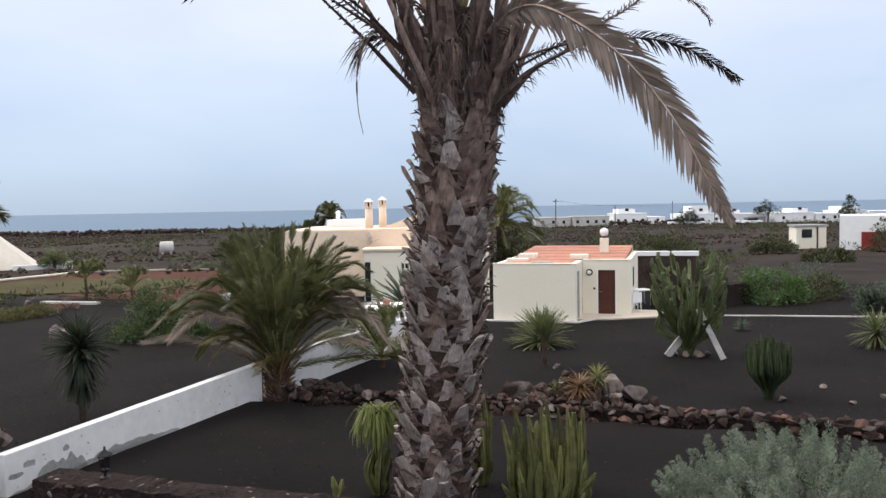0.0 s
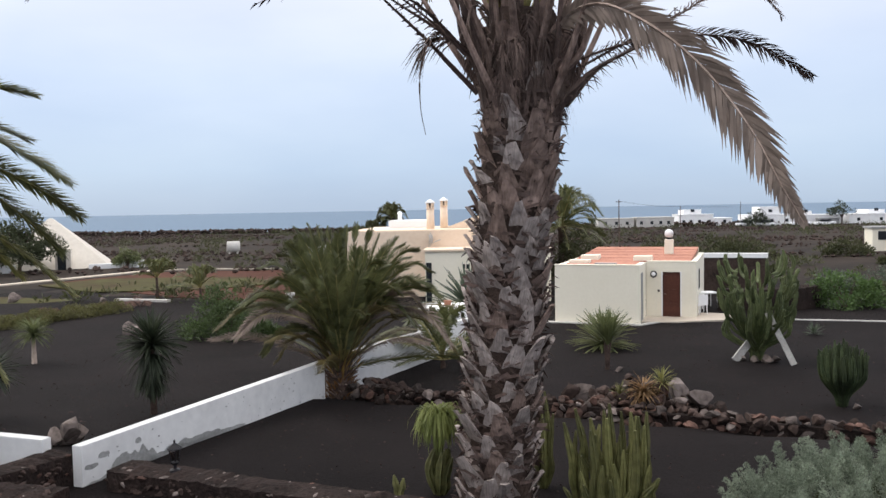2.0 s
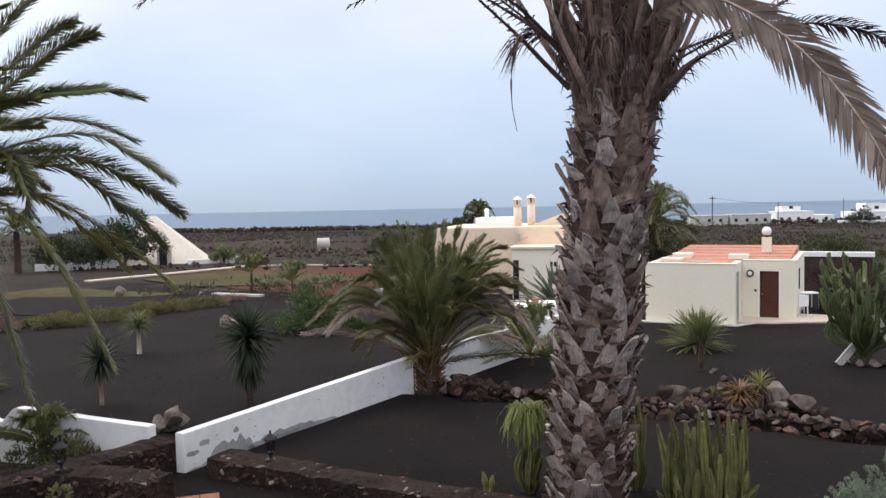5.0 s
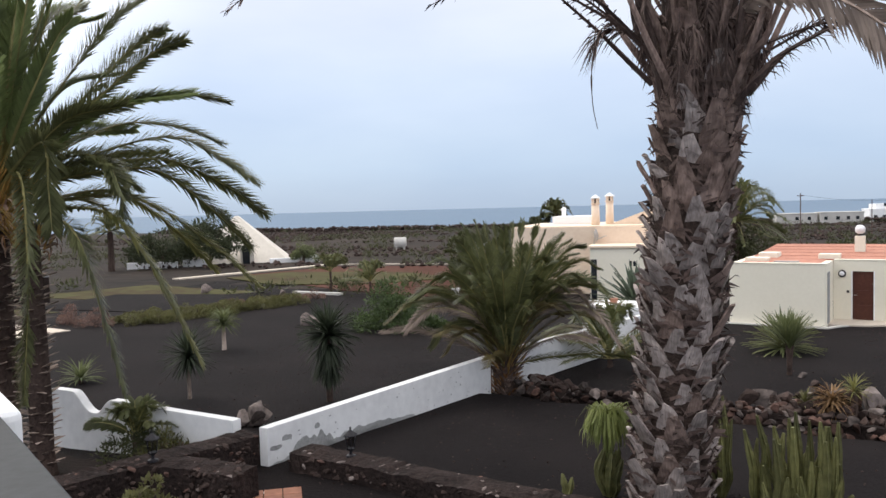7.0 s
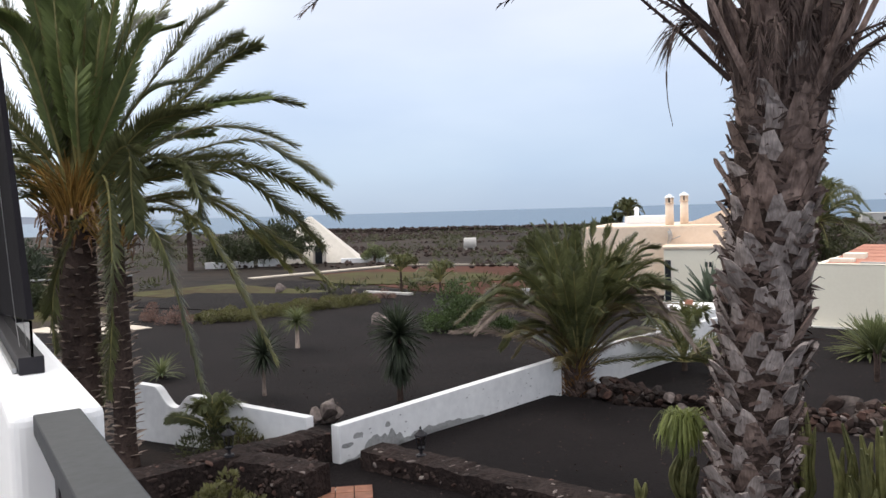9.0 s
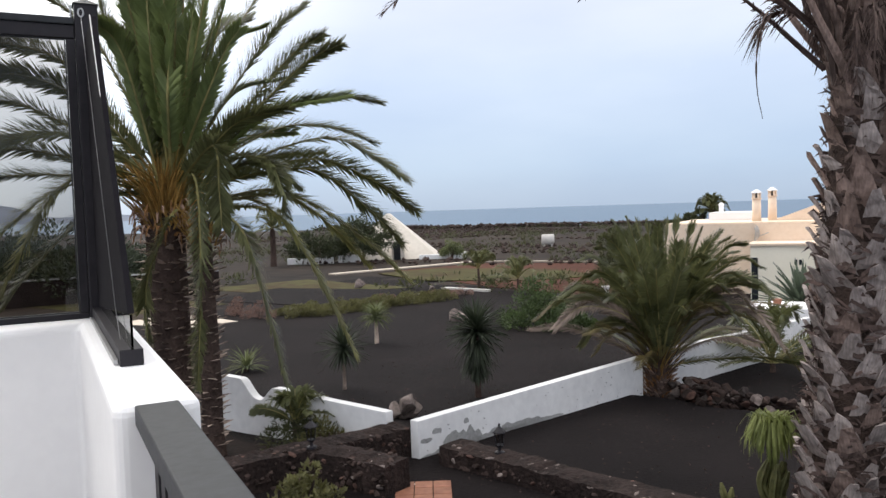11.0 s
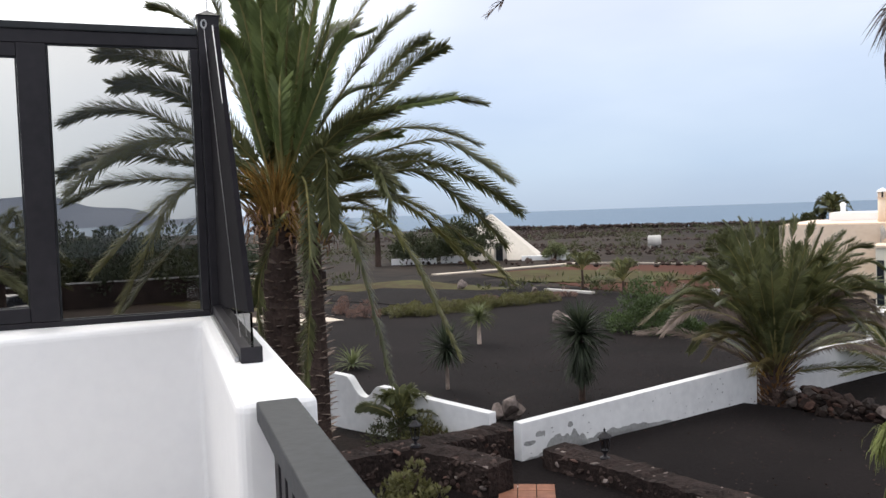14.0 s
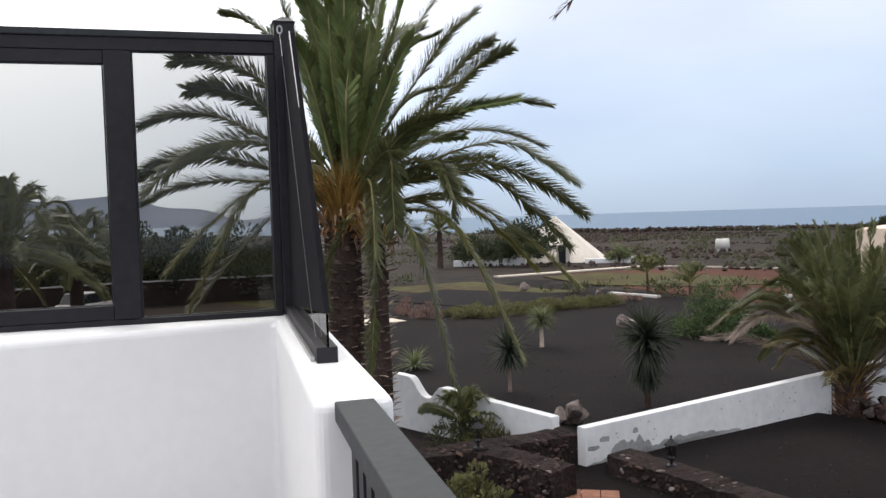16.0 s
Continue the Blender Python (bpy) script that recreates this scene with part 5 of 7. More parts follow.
# upright heart leaves and those at the back, seen only as a dense mass
for i in range(40):
    a = i * 2.4
    e = frng.uniform(0.35, 1.35) if i < 22 else frng.uniform(1.05, 1.5)
    ln = frng.uniform(3.2, 4.6) if i < 22 else frng.uniform(4.2, 5.6)
    h, v = ln * math.cos(e), ln * math.sin(e)
    c, s = math.cos(a), math.sin(a)
    if s < 0.1 and e < 1.15:
        continue
    big_frond([(0, 0, 4.9), (c * h * 0.25, s * h * 0.25, 4.7 + v * 0.42), (c * h * 0.6, s * h * 0.6, 4.75 + v * 0.8), (c * h, s * h, 4.7 + v * 0.92)], 0.42, 2 if i % 3 else 1)

# young palm on the white wall
young_palm = thing("palm_tree", pose(-4.42, 20.35, 0.0), "low bushy young date palm with an orange-stubbed foot", "palm tree")
palm_trunk(young_palm, (0, 0, -0.2), (0, 0, 0.75), 0.34, 0.30, M_TRUNK, 14)
ORY = [blade_mesh(90 + i, M_ORANGE, 0.08, 0.36, 0.16, 0.2) for i in range(3)] + [boot_mesh(95 + i, M_BOOTB, 0.13, 0.32, 0.14) for i in range(2)]
ring_pieces(young_palm, ORY, (0, 0, 0.0), (0, 0, 0.65), 0.33, 0.24, 7, 17, "leaf_base", -0.35, 0.9)


YSTALK = [blade_mesh(120 + i, M_STALK if i < 2 else M_DEADDARK, 0.05, 0.75, 0.16, 0.0) for i in range(4)]
ring_pieces(young_palm, YSTALK, (0, 0, 0.5), (0, 0, 0.9), 0.26, 0.10, 6, 15, "leaf_stalk", -0.45, 0.95, 0.0, 0.3)


def young_frond(points, leaf):
    old = points[-1][2] < 2.4 and frng.random() < 0.6
    frond(young_palm, points, leaf * 1.35, 190, 0.35, (M_DEAD if frng.random() < 0.4 else M_DULL) if old else M_YOUNG, M_RACHIS, 0.022, 0.15, 1.0, 0.024, 0.35, forward=1.05, spread=0.4)


for i in range(24):
    a = i * 2.4
    e = 0.10 + 1.25 * (i + 0.5) / 24
    ln = frng.uniform(3.0, 3.7)
    h, v = ln * math.cos(e), ln * math.sin(e)
    c, s = math.cos(a), math.sin(a)
    young_frond([(0, 0, 0.7), (c * h * 0.3, s * h * 0.3, 0.8 + v * 0.45), (c * h * 0.7, s * h * 0.7, 0.8 + v * 0.82), (c * h, s * h, 0.7 + v * 0.86)], 0.34)

young_frond([(0.07, 0.09, 0.74), (-0.27, 0.32, 2.17), (-0.55, 0.26, 3.22), (-0.93, 0.47, 4.10), (-1.20, 0.40, 4.51)], 0.34)
young_frond([(0.07, 0.09, 0.74), (-0.08, -0.15, 2.06), (-0.27, -0.19, 3.06), (-0.44, -0.43, 4.02), (-0.61, -0.48, 4.58)], 0.34)
young_frond([(0.07, 0.09, 0.74), (-0.12, 0.61, 1.80), (-0.19, 0.60, 2.80), (-0.39, 1.12, 3.77), (-0.46, 1.10, 4.48)], 0.34)
young_frond([(0.07, 0.09, 0.74), (0.11, 0.15, 1.81), (0.16, 0.16, 2.79), (0.20, 0.22, 3.78), (0.24, 0.23, 4.52)], 0.34)
young_frond([(0.07, 0.09, 0.74), (0.36, -0.31, 1.99), (0.56, -0.27, 2.93), (0.86, -0.67, 3.87), (1.03, -0.64, 4.45)], 0.34)
young_frond([(0.07, 0.09, 0.74), (0.38, 0.46, 2.01), (0.75, 0.53, 2.96), (1.11, 0.89, 3.78), (1.44, 0.94, 4.18)], 0.34)
young_frond([(0.07, 0.09, 0.74), (0.57, 0.24, 2.22), (1.07, 0.33, 3.13), (1.62, 0.46, 3.79), (2.06, 0.52, 3.89)], 0.34)
young_frond([(0.07, 0.09, 0.74), (0.74, -0.13, 2.31), (1.33, -0.03, 3.10), (2.01, -0.29, 3.56), (2.52, -0.24, 3.37)], 0.34)
young_frond([(0.07, 0.09, 0.74), (0.67, 0.57, 2.17), (1.34, 0.68, 2.82), (2.04, 1.12, 3.01), (2.64, 1.18, 2.52)], 0.34)
young_frond([(0.07, 0.09, 0.74), (0.75, -0.33, 2.17), (1.31, -0.24, 2.67), (1.99, -0.70, 2.80), (2.47, -0.65, 2.23)], 0.34)
young_frond([(0.07, 0.09, 0.74), (0.70, 0.27, 1.99), (1.32, 0.37, 2.37), (2.01, 0.51, 2.25), (2.56, 0.57, 1.45)], 0.34)
young_frond([(0.07, 0.09, 0.74), (0.90, 0.10, 1.93), (1.69, 0.22, 2.16), (2.58, 0.17, 1.88), (3.28, 0.22, 0.89)], 0.34)
young_frond([(0.07, 0.09, 0.74), (0.50, 0.84, 1.82), (1.05, 0.93, 2.22), (1.56, 1.67, 2.10), (2.06, 1.72, 1.42)], 0.34)
young_frond([(0.07, 0.09, 0.74), (-0.40, 0.45, 2.10), (-0.79, 0.36, 3.00), (-1.33, 0.68, 3.65), (-1.69, 0.58, 3.79)], 0.34)
young_frond([(0.07, 0.09, 0.74), (-0.44, 0.03, 2.21), (-0.93, -0.09, 3.04), (-1.49, -0.20, 3.57), (-1.94, -0.33, 3.53)], 0.34)
young_frond([(0.07, 0.09, 0.74), (-0.59, 0.51, 2.09), (-1.13, 0.37, 2.78), (-1.89, 0.73, 3.05), (-2.40, 0.57, 2.74)], 0.34)
young_frond([(0.07, 0.09, 0.74), (-0.54, -0.25, 2.07), (-1.18, -0.42, 2.62), (-1.82, -0.82, 2.82), (-2.39, -1.01, 2.43)], 0.34)
young_frond([(0.07, 0.09, 0.74), (-0.75, 0.05, 1.98), (-1.54, -0.16, 2.44), (-2.43, -0.29, 2.48), (-3.12, -0.53, 1.94)], 0.34)
young_frond([(0.07, 0.09, 0.74), (-0.43, -0.69, 1.97), (-1.07, -0.86, 2.35), (-1.56, -1.68, 2.44), (-2.11, -1.87, 1.94)], 0.34)
young_frond([(0.07, 0.09, 0.74), (-0.32, -0.46, 1.71), (-0.80, -0.58, 1.96), (-1.21, -1.16, 1.95), (-1.63, -1.29, 1.44)], 0.34)
young_frond([(0.07, 0.09, 0.74), (-0.17, -0.73, 1.59), (-0.57, -0.83, 1.77), (-0.80, -1.67, 1.80), (-1.15, -1.77, 1.36)], 0.34)
young_frond([(0.07, 0.09, 0.74), (0.03, -0.68, 1.95), (-0.17, -0.73, 2.75), (-0.21, -1.51, 3.52), (-0.39, -1.56, 3.90)], 0.34)
young_frond([(0.07, 0.09, 0.74), (0.35, -0.72, 1.93), (0.46, -0.70, 2.73), (0.74, -1.51, 3.56), (0.82, -1.49, 4.02)], 0.34)
young_frond([(0.07, 0.09, 0.74), (0.54, -0.63, 2.05), (0.83, -0.57, 2.78), (1.28, -1.31, 3.43), (1.52, -1.27, 3.58)], 0.34)
young_frond([(0.07, 0.09, 0.74), (-0.25, 1.10, 1.69), (-0.36, 1.07, 2.61), (-0.71, 2.07, 3.43), (-0.82, 2.05, 4.01)], 0.34)
young_frond([(0.07, 0.09, 0.74), (0.05, 1.16, 1.76), (0.24, 1.20, 2.71), (0.26, 2.27, 3.52), (0.43, 2.30, 4.06)], 0.34)
young_frond([(0.07, 0.09, 0.74), (0.65, -0.76, 2.13), (1.03, -0.69, 2.72), (1.58, -1.56, 3.12), (1.89, -1.52, 2.91)], 0.34)
young_frond([(0.07, 0.09, 0.74), (-0.05, -0.81, 1.95), (-0.36, -0.88, 2.48), (-0.48, -1.78, 2.86), (-0.75, -1.86, 2.72)], 0.34)
young_frond([(0.07, 0.09, 0.74), (0.32, 0.96, 1.87), (0.73, 1.03, 2.68), (1.06, 1.90, 3.22), (1.44, 1.95, 3.33)], 0.34)
young_frond([(0.07, 0.09, 0.74), (0.88, -0.26, 2.09), (1.58, -0.15, 2.43), (2.41, -0.55, 2.33), (3.01, -0.50, 1.48)], 0.34)
young_frond([(0.07, 0.09, 0.74), (0.23, -0.84, 1.76), (0.20, -0.85, 2.47), (0.37, -1.79, 3.28), (0.34, -1.79, 3.77)], 0.34)
young_frond([(0.07, 0.09, 0.74), (-0.48, 0.84, 1.79), (-0.86, 0.75, 2.51), (-1.50, 1.46, 2.93), (-1.86, 1.36, 2.96)], 0.34)
young_frond([(0.07, 0.09, 0.74), (-0.13, 0.36, 1.79), (-0.26, 0.33, 2.77), (-0.48, 0.58, 3.77), (-0.61, 0.55, 4.53)], 0.34)
young_frond([(0.07, 0.09, 0.74), (0.09, 0.56, 1.77), (0.21, 0.58, 2.78), (0.25, 1.05, 3.79), (0.35, 1.07, 4.58)], 0.34)
young_frond([(0.07, 0.09, 0.74), (0.15, -0.35, 1.78), (0.14, -0.35, 2.66), (0.22, -0.80, 3.63), (0.21, -0.80, 4.34)], 0.34)
young_frond([(0.07, 0.09, 0.74), (0.26, 0.69, 1.83), (0.55, 0.75, 2.71), (0.79, 1.35, 3.45), (1.05, 1.39, 3.85)], 0.34)
young_frond([(0.07, 0.09, 0.74), (0.61, -0.26, 2.11), (1.05, -0.18, 2.92), (1.60, -0.55, 3.58), (1.98, -0.50, 3.73)], 0.34)
young_frond([(0.07, 0.09, 0.74), (0.57, 0.24, 2.06), (1.08, 0.33, 2.75), (1.62, 0.46, 3.15), (2.07, 0.52, 2.98)], 0.34)
young_frond([(0.07, 0.09, 0.74), (0.61, 0.25, 2.03), (1.15, 0.34, 2.60), (1.73, 0.48, 2.79), (2.21, 0.53, 2.37)], 0.34)
young_frond([(0.07, 0.09, 0.74), (-0.15, -0.42, 2.17), (-0.47, -0.49, 3.08), (-0.70, -1.02, 3.86), (-0.98, -1.09, 4.16)], 0.34)
young_frond([(0.07, 0.09, 0.74), (-0.29, 0.58, 1.90), (-0.53, 0.52, 2.83), (-0.94, 0.99, 3.63), (-1.17, 0.93, 4.07)], 0.34)
young_frond([(0.07, 0.09, 0.74), (-0.33, -0.20, 2.07), (-0.77, -0.31, 2.78), (-1.20, -0.64, 3.24), (-1.60, -0.75, 3.16)], 0.34)
young_frond([(0.07, 0.09, 0.74), (-0.50, 0.01, 1.85), (-1.05, -0.13, 2.32), (-1.67, -0.25, 2.47), (-2.17, -0.41, 2.12)], 0.34)
young_frond([(0.07, 0.09, 0.74), (-0.44, -0.49, 2.09), (-1.05, -0.64, 2.68), (-1.57, -1.27, 2.98), (-2.09, -1.44, 2.69)], 0.34)
young_frond([(0.07, 0.09, 0.74), (0.32, 0.19, 1.88), (0.57, 0.24, 2.81), (0.84, 0.34, 3.71), (1.07, 0.38, 4.28)], 0.34)
young_frond([(0.07, 0.09, 0.74), (0.39, 0.72, 2.00), (0.82, 0.80, 2.93), (1.21, 1.41, 3.68), (1.59, 1.47, 4.00)], 0.34)
young_frond([(0.07, 0.09, 0.74), (0.40, -0.81, 1.77), (0.54, -0.78, 2.46), (0.87, -1.69, 3.21), (0.98, -1.66, 3.62)], 0.34)
young_frond([(0.07, 0.09, 0.74), (0.15, -0.86, 1.75), (0.03, -0.89, 2.41), (0.12, -1.84, 3.13), (0.01, -1.87, 3.52)], 0.34)
young_frond([(0.07, 0.09, 0.74), (0.63, -0.26, 2.00), (1.08, -0.17, 2.44), (1.63, -0.55, 2.57), (2.02, -0.49, 2.07)], 0.34)
young_frond([(0.07, 0.09, 0.74), (0.61, -0.77, 1.87), (0.95, -0.70, 2.30), (1.46, -1.58, 2.60), (1.74, -1.54, 2.37)], 0.34)


# ---- plants ----
prng = np.random.default_rng(4)


def leaf_cloud(name, centres, radii, n, ln, wd, material, parent, label="", up=0.4, inner=0.35):
    """Many small leaves round clump centres."""
    centres, radii = np.asarray(centres, float), np.asarray(radii, float)
    k = prng.integers(0, len(centres), n)
    d = prng.normal(size=(n, 3))
    d /= np.linalg.norm(d, axis=1)[:, None]
    r = (inner + (1 - inner) * prng.random(n) ** 0.5)[:, None]
    p = centres[k] + d * r * radii[k]
    a = d + prng.normal(size=(n, 3)) * 0.5 + np.array([0, 0, up])
    a /= np.linalg.norm(a, axis=1)[:, None]
    b = np.cross(a, prng.normal(size=(n, 3)))
    b /= np.linalg.norm(b, axis=1)[:, None]
    s = prng.uniform(0.6, 1.3, n)[:, None]
    tip, mid = p + a * ln * s, p + a * ln * s * 0.45
    v = np.stack([p, mid + b * wd * s / 2, tip, mid - b * wd * s / 2], 1).reshape(-1, 3)
    f = np.arange(4 * n).reshape(-1, 4)
    me = bpy.data.meshes.new(name)
    me.from_pydata(v.tolist(), [], f.tolist())
    me.materials.append(material)
    ob = new(name, me)
    ob.parent = parent
    return tagged(ob, label)


def lumps(w, d, h, n, r, base=0.0):
    """Clump centres that fill a low dome unevenly."""
    cs, rs = [], []
    for _ in range(n):
        a, q = prng.uniform(0, 6.28), prng.random() ** 0.5
        z = base + h * (1 - q * q * 0.75) * prng.uniform(0.35, 1.0)
        cs.append((w * q * math.cos(a), d * q * math.sin(a), max(z - r * 0.5, base + r * 0.4)))
        k = r * prng.uniform(0.65, 1.25)
        rs.append((k, k, k * 0.85))
    return cs, rs


def bush(x, y, w, d, h, material, label, n=2500, ln=0.12, wd=0.06, clumps=22, r=None, name="bush", category="bush", group=""):
    t = thing(name, on(x, y), label, category, group)
    cs, rs = lumps(w, d, h, clumps, r or min(w, h) * 0.38)
    for i in range(5):
        a = i * 1.3
        part("stem", tube([(0.05 * math.cos(a), 0.05 * math.sin(a), -0.05), (w * 0.2 * math.cos(a), d * 0.2 * math.sin(a), h * 0.3), (w * 0.4 * math.cos(a), d * 0.4 * math.sin(a), h * 0.6)], [0.04, 0.03, 0.015], 5), M_DEADDARK, t)
    leaf_cloud("foliage", cs, rs, n, ln, wd, material, t)
    return t


def strap_leaf(vs, fs, base, az, el, ln, wd, sag):
    c, s = math.cos(az), math.sin(az)
    side = Vector((-s, c, 0)) * wd / 2
    b = len(vs)
    for i, (q, ww) in enumerate(((0, 0.7), (0.35, 1.0), (0.7, 0.75), (1.0, 0.04))):
        e = el - sag * q
        p = Vector(base) + Vector((c * math.cos(e), s * math.cos(e), math.sin(e))) * ln * q
        vs += [p + side * ww, p + Vector((0, 0, -0.18 * wd)), p - side * ww]
        if i:
            a = b + 3 * (i - 1)
            fs += [(a, a + 1, a + 4, a + 3), (a + 1, a + 2, a + 5, a + 4)]


def yucca(x, y, stem, ln, wd, n, material, label, low=-0.5, high=1.45, sag=0.5, name="yucca", category="yucca", heads=((0, 0, 1),), stem_r=0.08, stem_mat=None, dz=0.0):
    t = thing(name, on(x, y, 0, dz), label, category)
    for hx, hy, hz in heads:
        top = (hx, hy, stem * hz)
        if stem > 0.05:
            part("stem", tube([(hx * 0.2, hy * 0.2, -0.1), (hx * 0.5, hy * 0.5, stem * hz * 0.5), top], [stem_r * 1.3, stem_r, stem_r * 0.9], 9), stem_mat or M_TRUNK, t)
        vs, fs = [], []
        for i in range(n):
            az = i * 2.39996 + frng.uniform(-0.2, 0.2)
            el = low + (high - low) * (i + 0.5) / n
            strap_leaf(vs, fs, (top[0], top[1], top[2] + 0.10 * i / n), az, el + frng.uniform(-0.15, 0.15), ln * frng.uniform(0.8, 1.1), wd, sag * frng.uniform(0.4, 1.2))
        raw("leaf_rosette", vs, fs, material, t)
    return t


def column(points, r, ribs=6):
    """A ribbed cactus column with a rounded tip."""
    pts = smooth_line(points, 9)
    bm = bmesh.new()
    rings = []
    for i, p in enumerate(pts):
        d = (pts[min(i + 1, 9)] - pts[max(i - 1, 0)]).normalized()
        a = d.cross(Vector((0.3, 0.9, 0.1))).normalized()
        c = d.cross(a)
        f = (0.72 + 0.5 * min(i / 3, 1)) * (1.0 if i < 8 else (0.8 if i == 8 else 0.35))
        rr = r * f * (1 + 0.08 * math.sin(i * 2.1))
        rings.append([bm.verts.new(p + rr * (1.0 if k % 2 == 0 else 0.62) * (math.cos(k * math.tau / (2 * ribs)) * a + math.sin(k * math.tau / (2 * ribs)) * c)) for k in range(2 * ribs)])
    for q, s in zip(rings, rings[1:]):
        for k in range(2 * ribs):
            bm.faces.new((q[k], q[(k + 1) % (2 * ribs)], s[(k + 1) % (2 * ribs)], s[k]))
    bm.faces.new(rings[-1])
    return bm


def cactus(x, y, n, w, h, r, material, label, low=0.55, name="cactus", curve=0.6, dz=0.0, foot=0.15):
    t = thing(name, on(x, y, 0, dz), label, "cactus")
    for i in range(n):
        a = i * 2.39996
        q = ((i + 0.5) / n) ** 0.5
        hh = h * frng.uniform(low, 1.0) * (1 - 0.18 * q)
        px, py = w * q * math.cos(a), w * q * math.sin(a)
        part("column", column([(px * foot, py * foot, -0.05), (px * curve, py * curve, hh * 0.25), (px * 0.9 + frng.uniform(-0.9, 0.9) * r, py * 0.9, hh * 0.55), (px * frng.uniform(0.85, 1.15) + frng.uniform(-1.4, 1.4) * r, py + frng.uniform(-1.4, 1.4) * r, hh)], r * frng.uniform(0.8, 1.15)), material, t)
    return t


# right-hand garden
yucca(3.33, 27.5, 0.15, 1.25, 0.10, 130, M_TAIL2, "spiky green yucca rosette growing in black gravel", 0.0, 1.45, 0.35)
yucca(3.04, 24.0, 0.75, 0.85, 0.05, 70, M_YUCCA, "narrow upright grey-green shrub on a thin stem", 0.75, 1.5, 0.25, "dragon_shrub", "shrub", ((0, 0, 1), (0.12, 0.05, 1.3), (-0.08, 0.0, 1.25)), 0.035)
big = cactus(7.94, 25.5, 46, 1.1, 3.25, 0.052, M_CACTUS, "tall many-armed candelabra cactus propped with weathered planks", 0.45, curve=0.24)
for i in range(44):
    a = i * 1.7
    h0 = 1.1 + 0.038 * i + frng.uniform(-0.1, 0.1)
    part("side_arm", column([(0.7 * math.cos(a), 0.7 * math.sin(a), h0), (1.0 * math.cos(a), 1.0 * math.sin(a), h0 + 0.12), (1.15 * math.cos(a), 1.15 * math.sin(a), h0 + 0.5), (1.15 * math.cos(a) + frng.uniform(-0.12, 0.12), 1.15 * math.sin(a), h0 + frng.uniform(0.55, 0.95))], 0.05), M_CACTUS, big)
cactus(8.09, 19.6, 84, 0.55, 1.7, 0.04, M_CACTUSD, "compact cluster of dark green cactus columns", 0.85, curve=0.34)
plk = part("plank", bar(-0.09, 0.09, -0.03, 0.03, 0, 1.75, 0.006), M_WOOD)
plk.matrix_basis = Matrix.Translation((8.72, 24.5, 0.02)) @ Matrix.Rotation(radians(-22), 4, "Y") @ Matrix.Rotation(radians(-18), 4, "X")
tagged(plk, "weathered grey plank propping a cactus", "plank")
plk = part("plank", bar(-0.11, 0.11, -0.05, 0.05, 0, 0.85, 0.01), M_WOOD)
plk.matrix_basis = Matrix.Translation((7.15, 25.2, 0.02)) @ Matrix.Rotation(radians(42), 4, "Y") @ Matrix.Rotation(radians(-12), 4, "X")
tagged(plk, "short weathered board leaning against a cactus foot", "plank")
for x, y, s in ((7.7, 25.05, 0.42), (8.05, 25.0, 0.5), (8.35, 25.1, 0.36), (7.45, 25.3, 0.33), (3.35, 23.7, 0.28), (10.0, 20.6, 0.22), (9.9, 18.9, 0.2), (10.9, 19.4, 0.24), (8.3, 19.3, 0.25)):
    o = new("rock", rng.choice(ROCKS))
    o.matrix_basis = Matrix.LocRotScale((x, y, ground_z(x, y) + s * 0.22), Euler((0.2, 0.1, x)), (s, s, s * 0.8))
    tagged(o, "pale weathered rock lying on black gravel", "rock", "rocks on the gravel")
yucca(11.43, 30.1, 0.05, 0.42, 0.05, 40, M_AGAVE, "small grey-green agave in black gravel", 0.0, 1.3, 0.1, "agave", "agave")
yucca(14.34, 26.0, 0.45, 0.95, 0.07, 110, M_YUCCA, "bright green yucca on a short shaggy trunk", -0.6, 1.45, 0.3, stem_r=0.16)
bush(15.9, 38.2, 1.6, 1.2, 2.1, M_BRIGHT, "leafy bright green bush beside rough scrub", 3200, 0.17, 0.10, 26)
for x, y, w, h in ((18.9, 39.5, 1.5, 1.5), (19.6, 42.5, 2.0, 2.0), (23.2, 39.0, 1.6, 1.5), (17.6, 43, 1.5, 1.4), (28.5, 40, 2.0, 1.7), (19.3, 35.2, 0.9, 1.2)):
    bush(x, y, w, w * 0.7, h, M_AGAVE if int(x) % 2 else M_OLIVE, "wild grey-green shrub on dark ground", 2200, 0.15, 0.08, 22, name="shrub", category="shrub", group="wild shrubs")

# round the near palm
cactus(1.55, 12.05, 44, 0.70, 1.66, 0.046, M_CACTUSY, "clump of slender yellow-green columnar cactus", 0.35, curve=0.9, foot=0.8)
cactus(1.5, 11.75, 22, 0.72, 0.95, 0.04, M_CACTUSY, "short yellow-green cactus columns before a taller clump", 0.35, curve=0.9, foot=0.85)
cactus(0.55, 12.6, 7, 0.22, 1.75, 0.045, M_CACTUSY, "slender yellow-green cactus columns behind a palm trunk", 0.7, curve=0.8)
cactus(-1.1, 12.25, 6, 0.2, 0.95, 0.06, M_CACTUSY, "thick yellow-green cactus columns beside a palm trunk", 0.75, curve=0.7)
cactus(-1.72, 11.9, 2, 0.05, 0.5, 0.05, M_CACTUSY, "single small cactus column in black gravel", 0.8)
tl = thing("tail_plant", on(-1.1, 12.3), "drooping lime-green succulent hanging from cactus columns", "succulent")
vs, fs = [], []
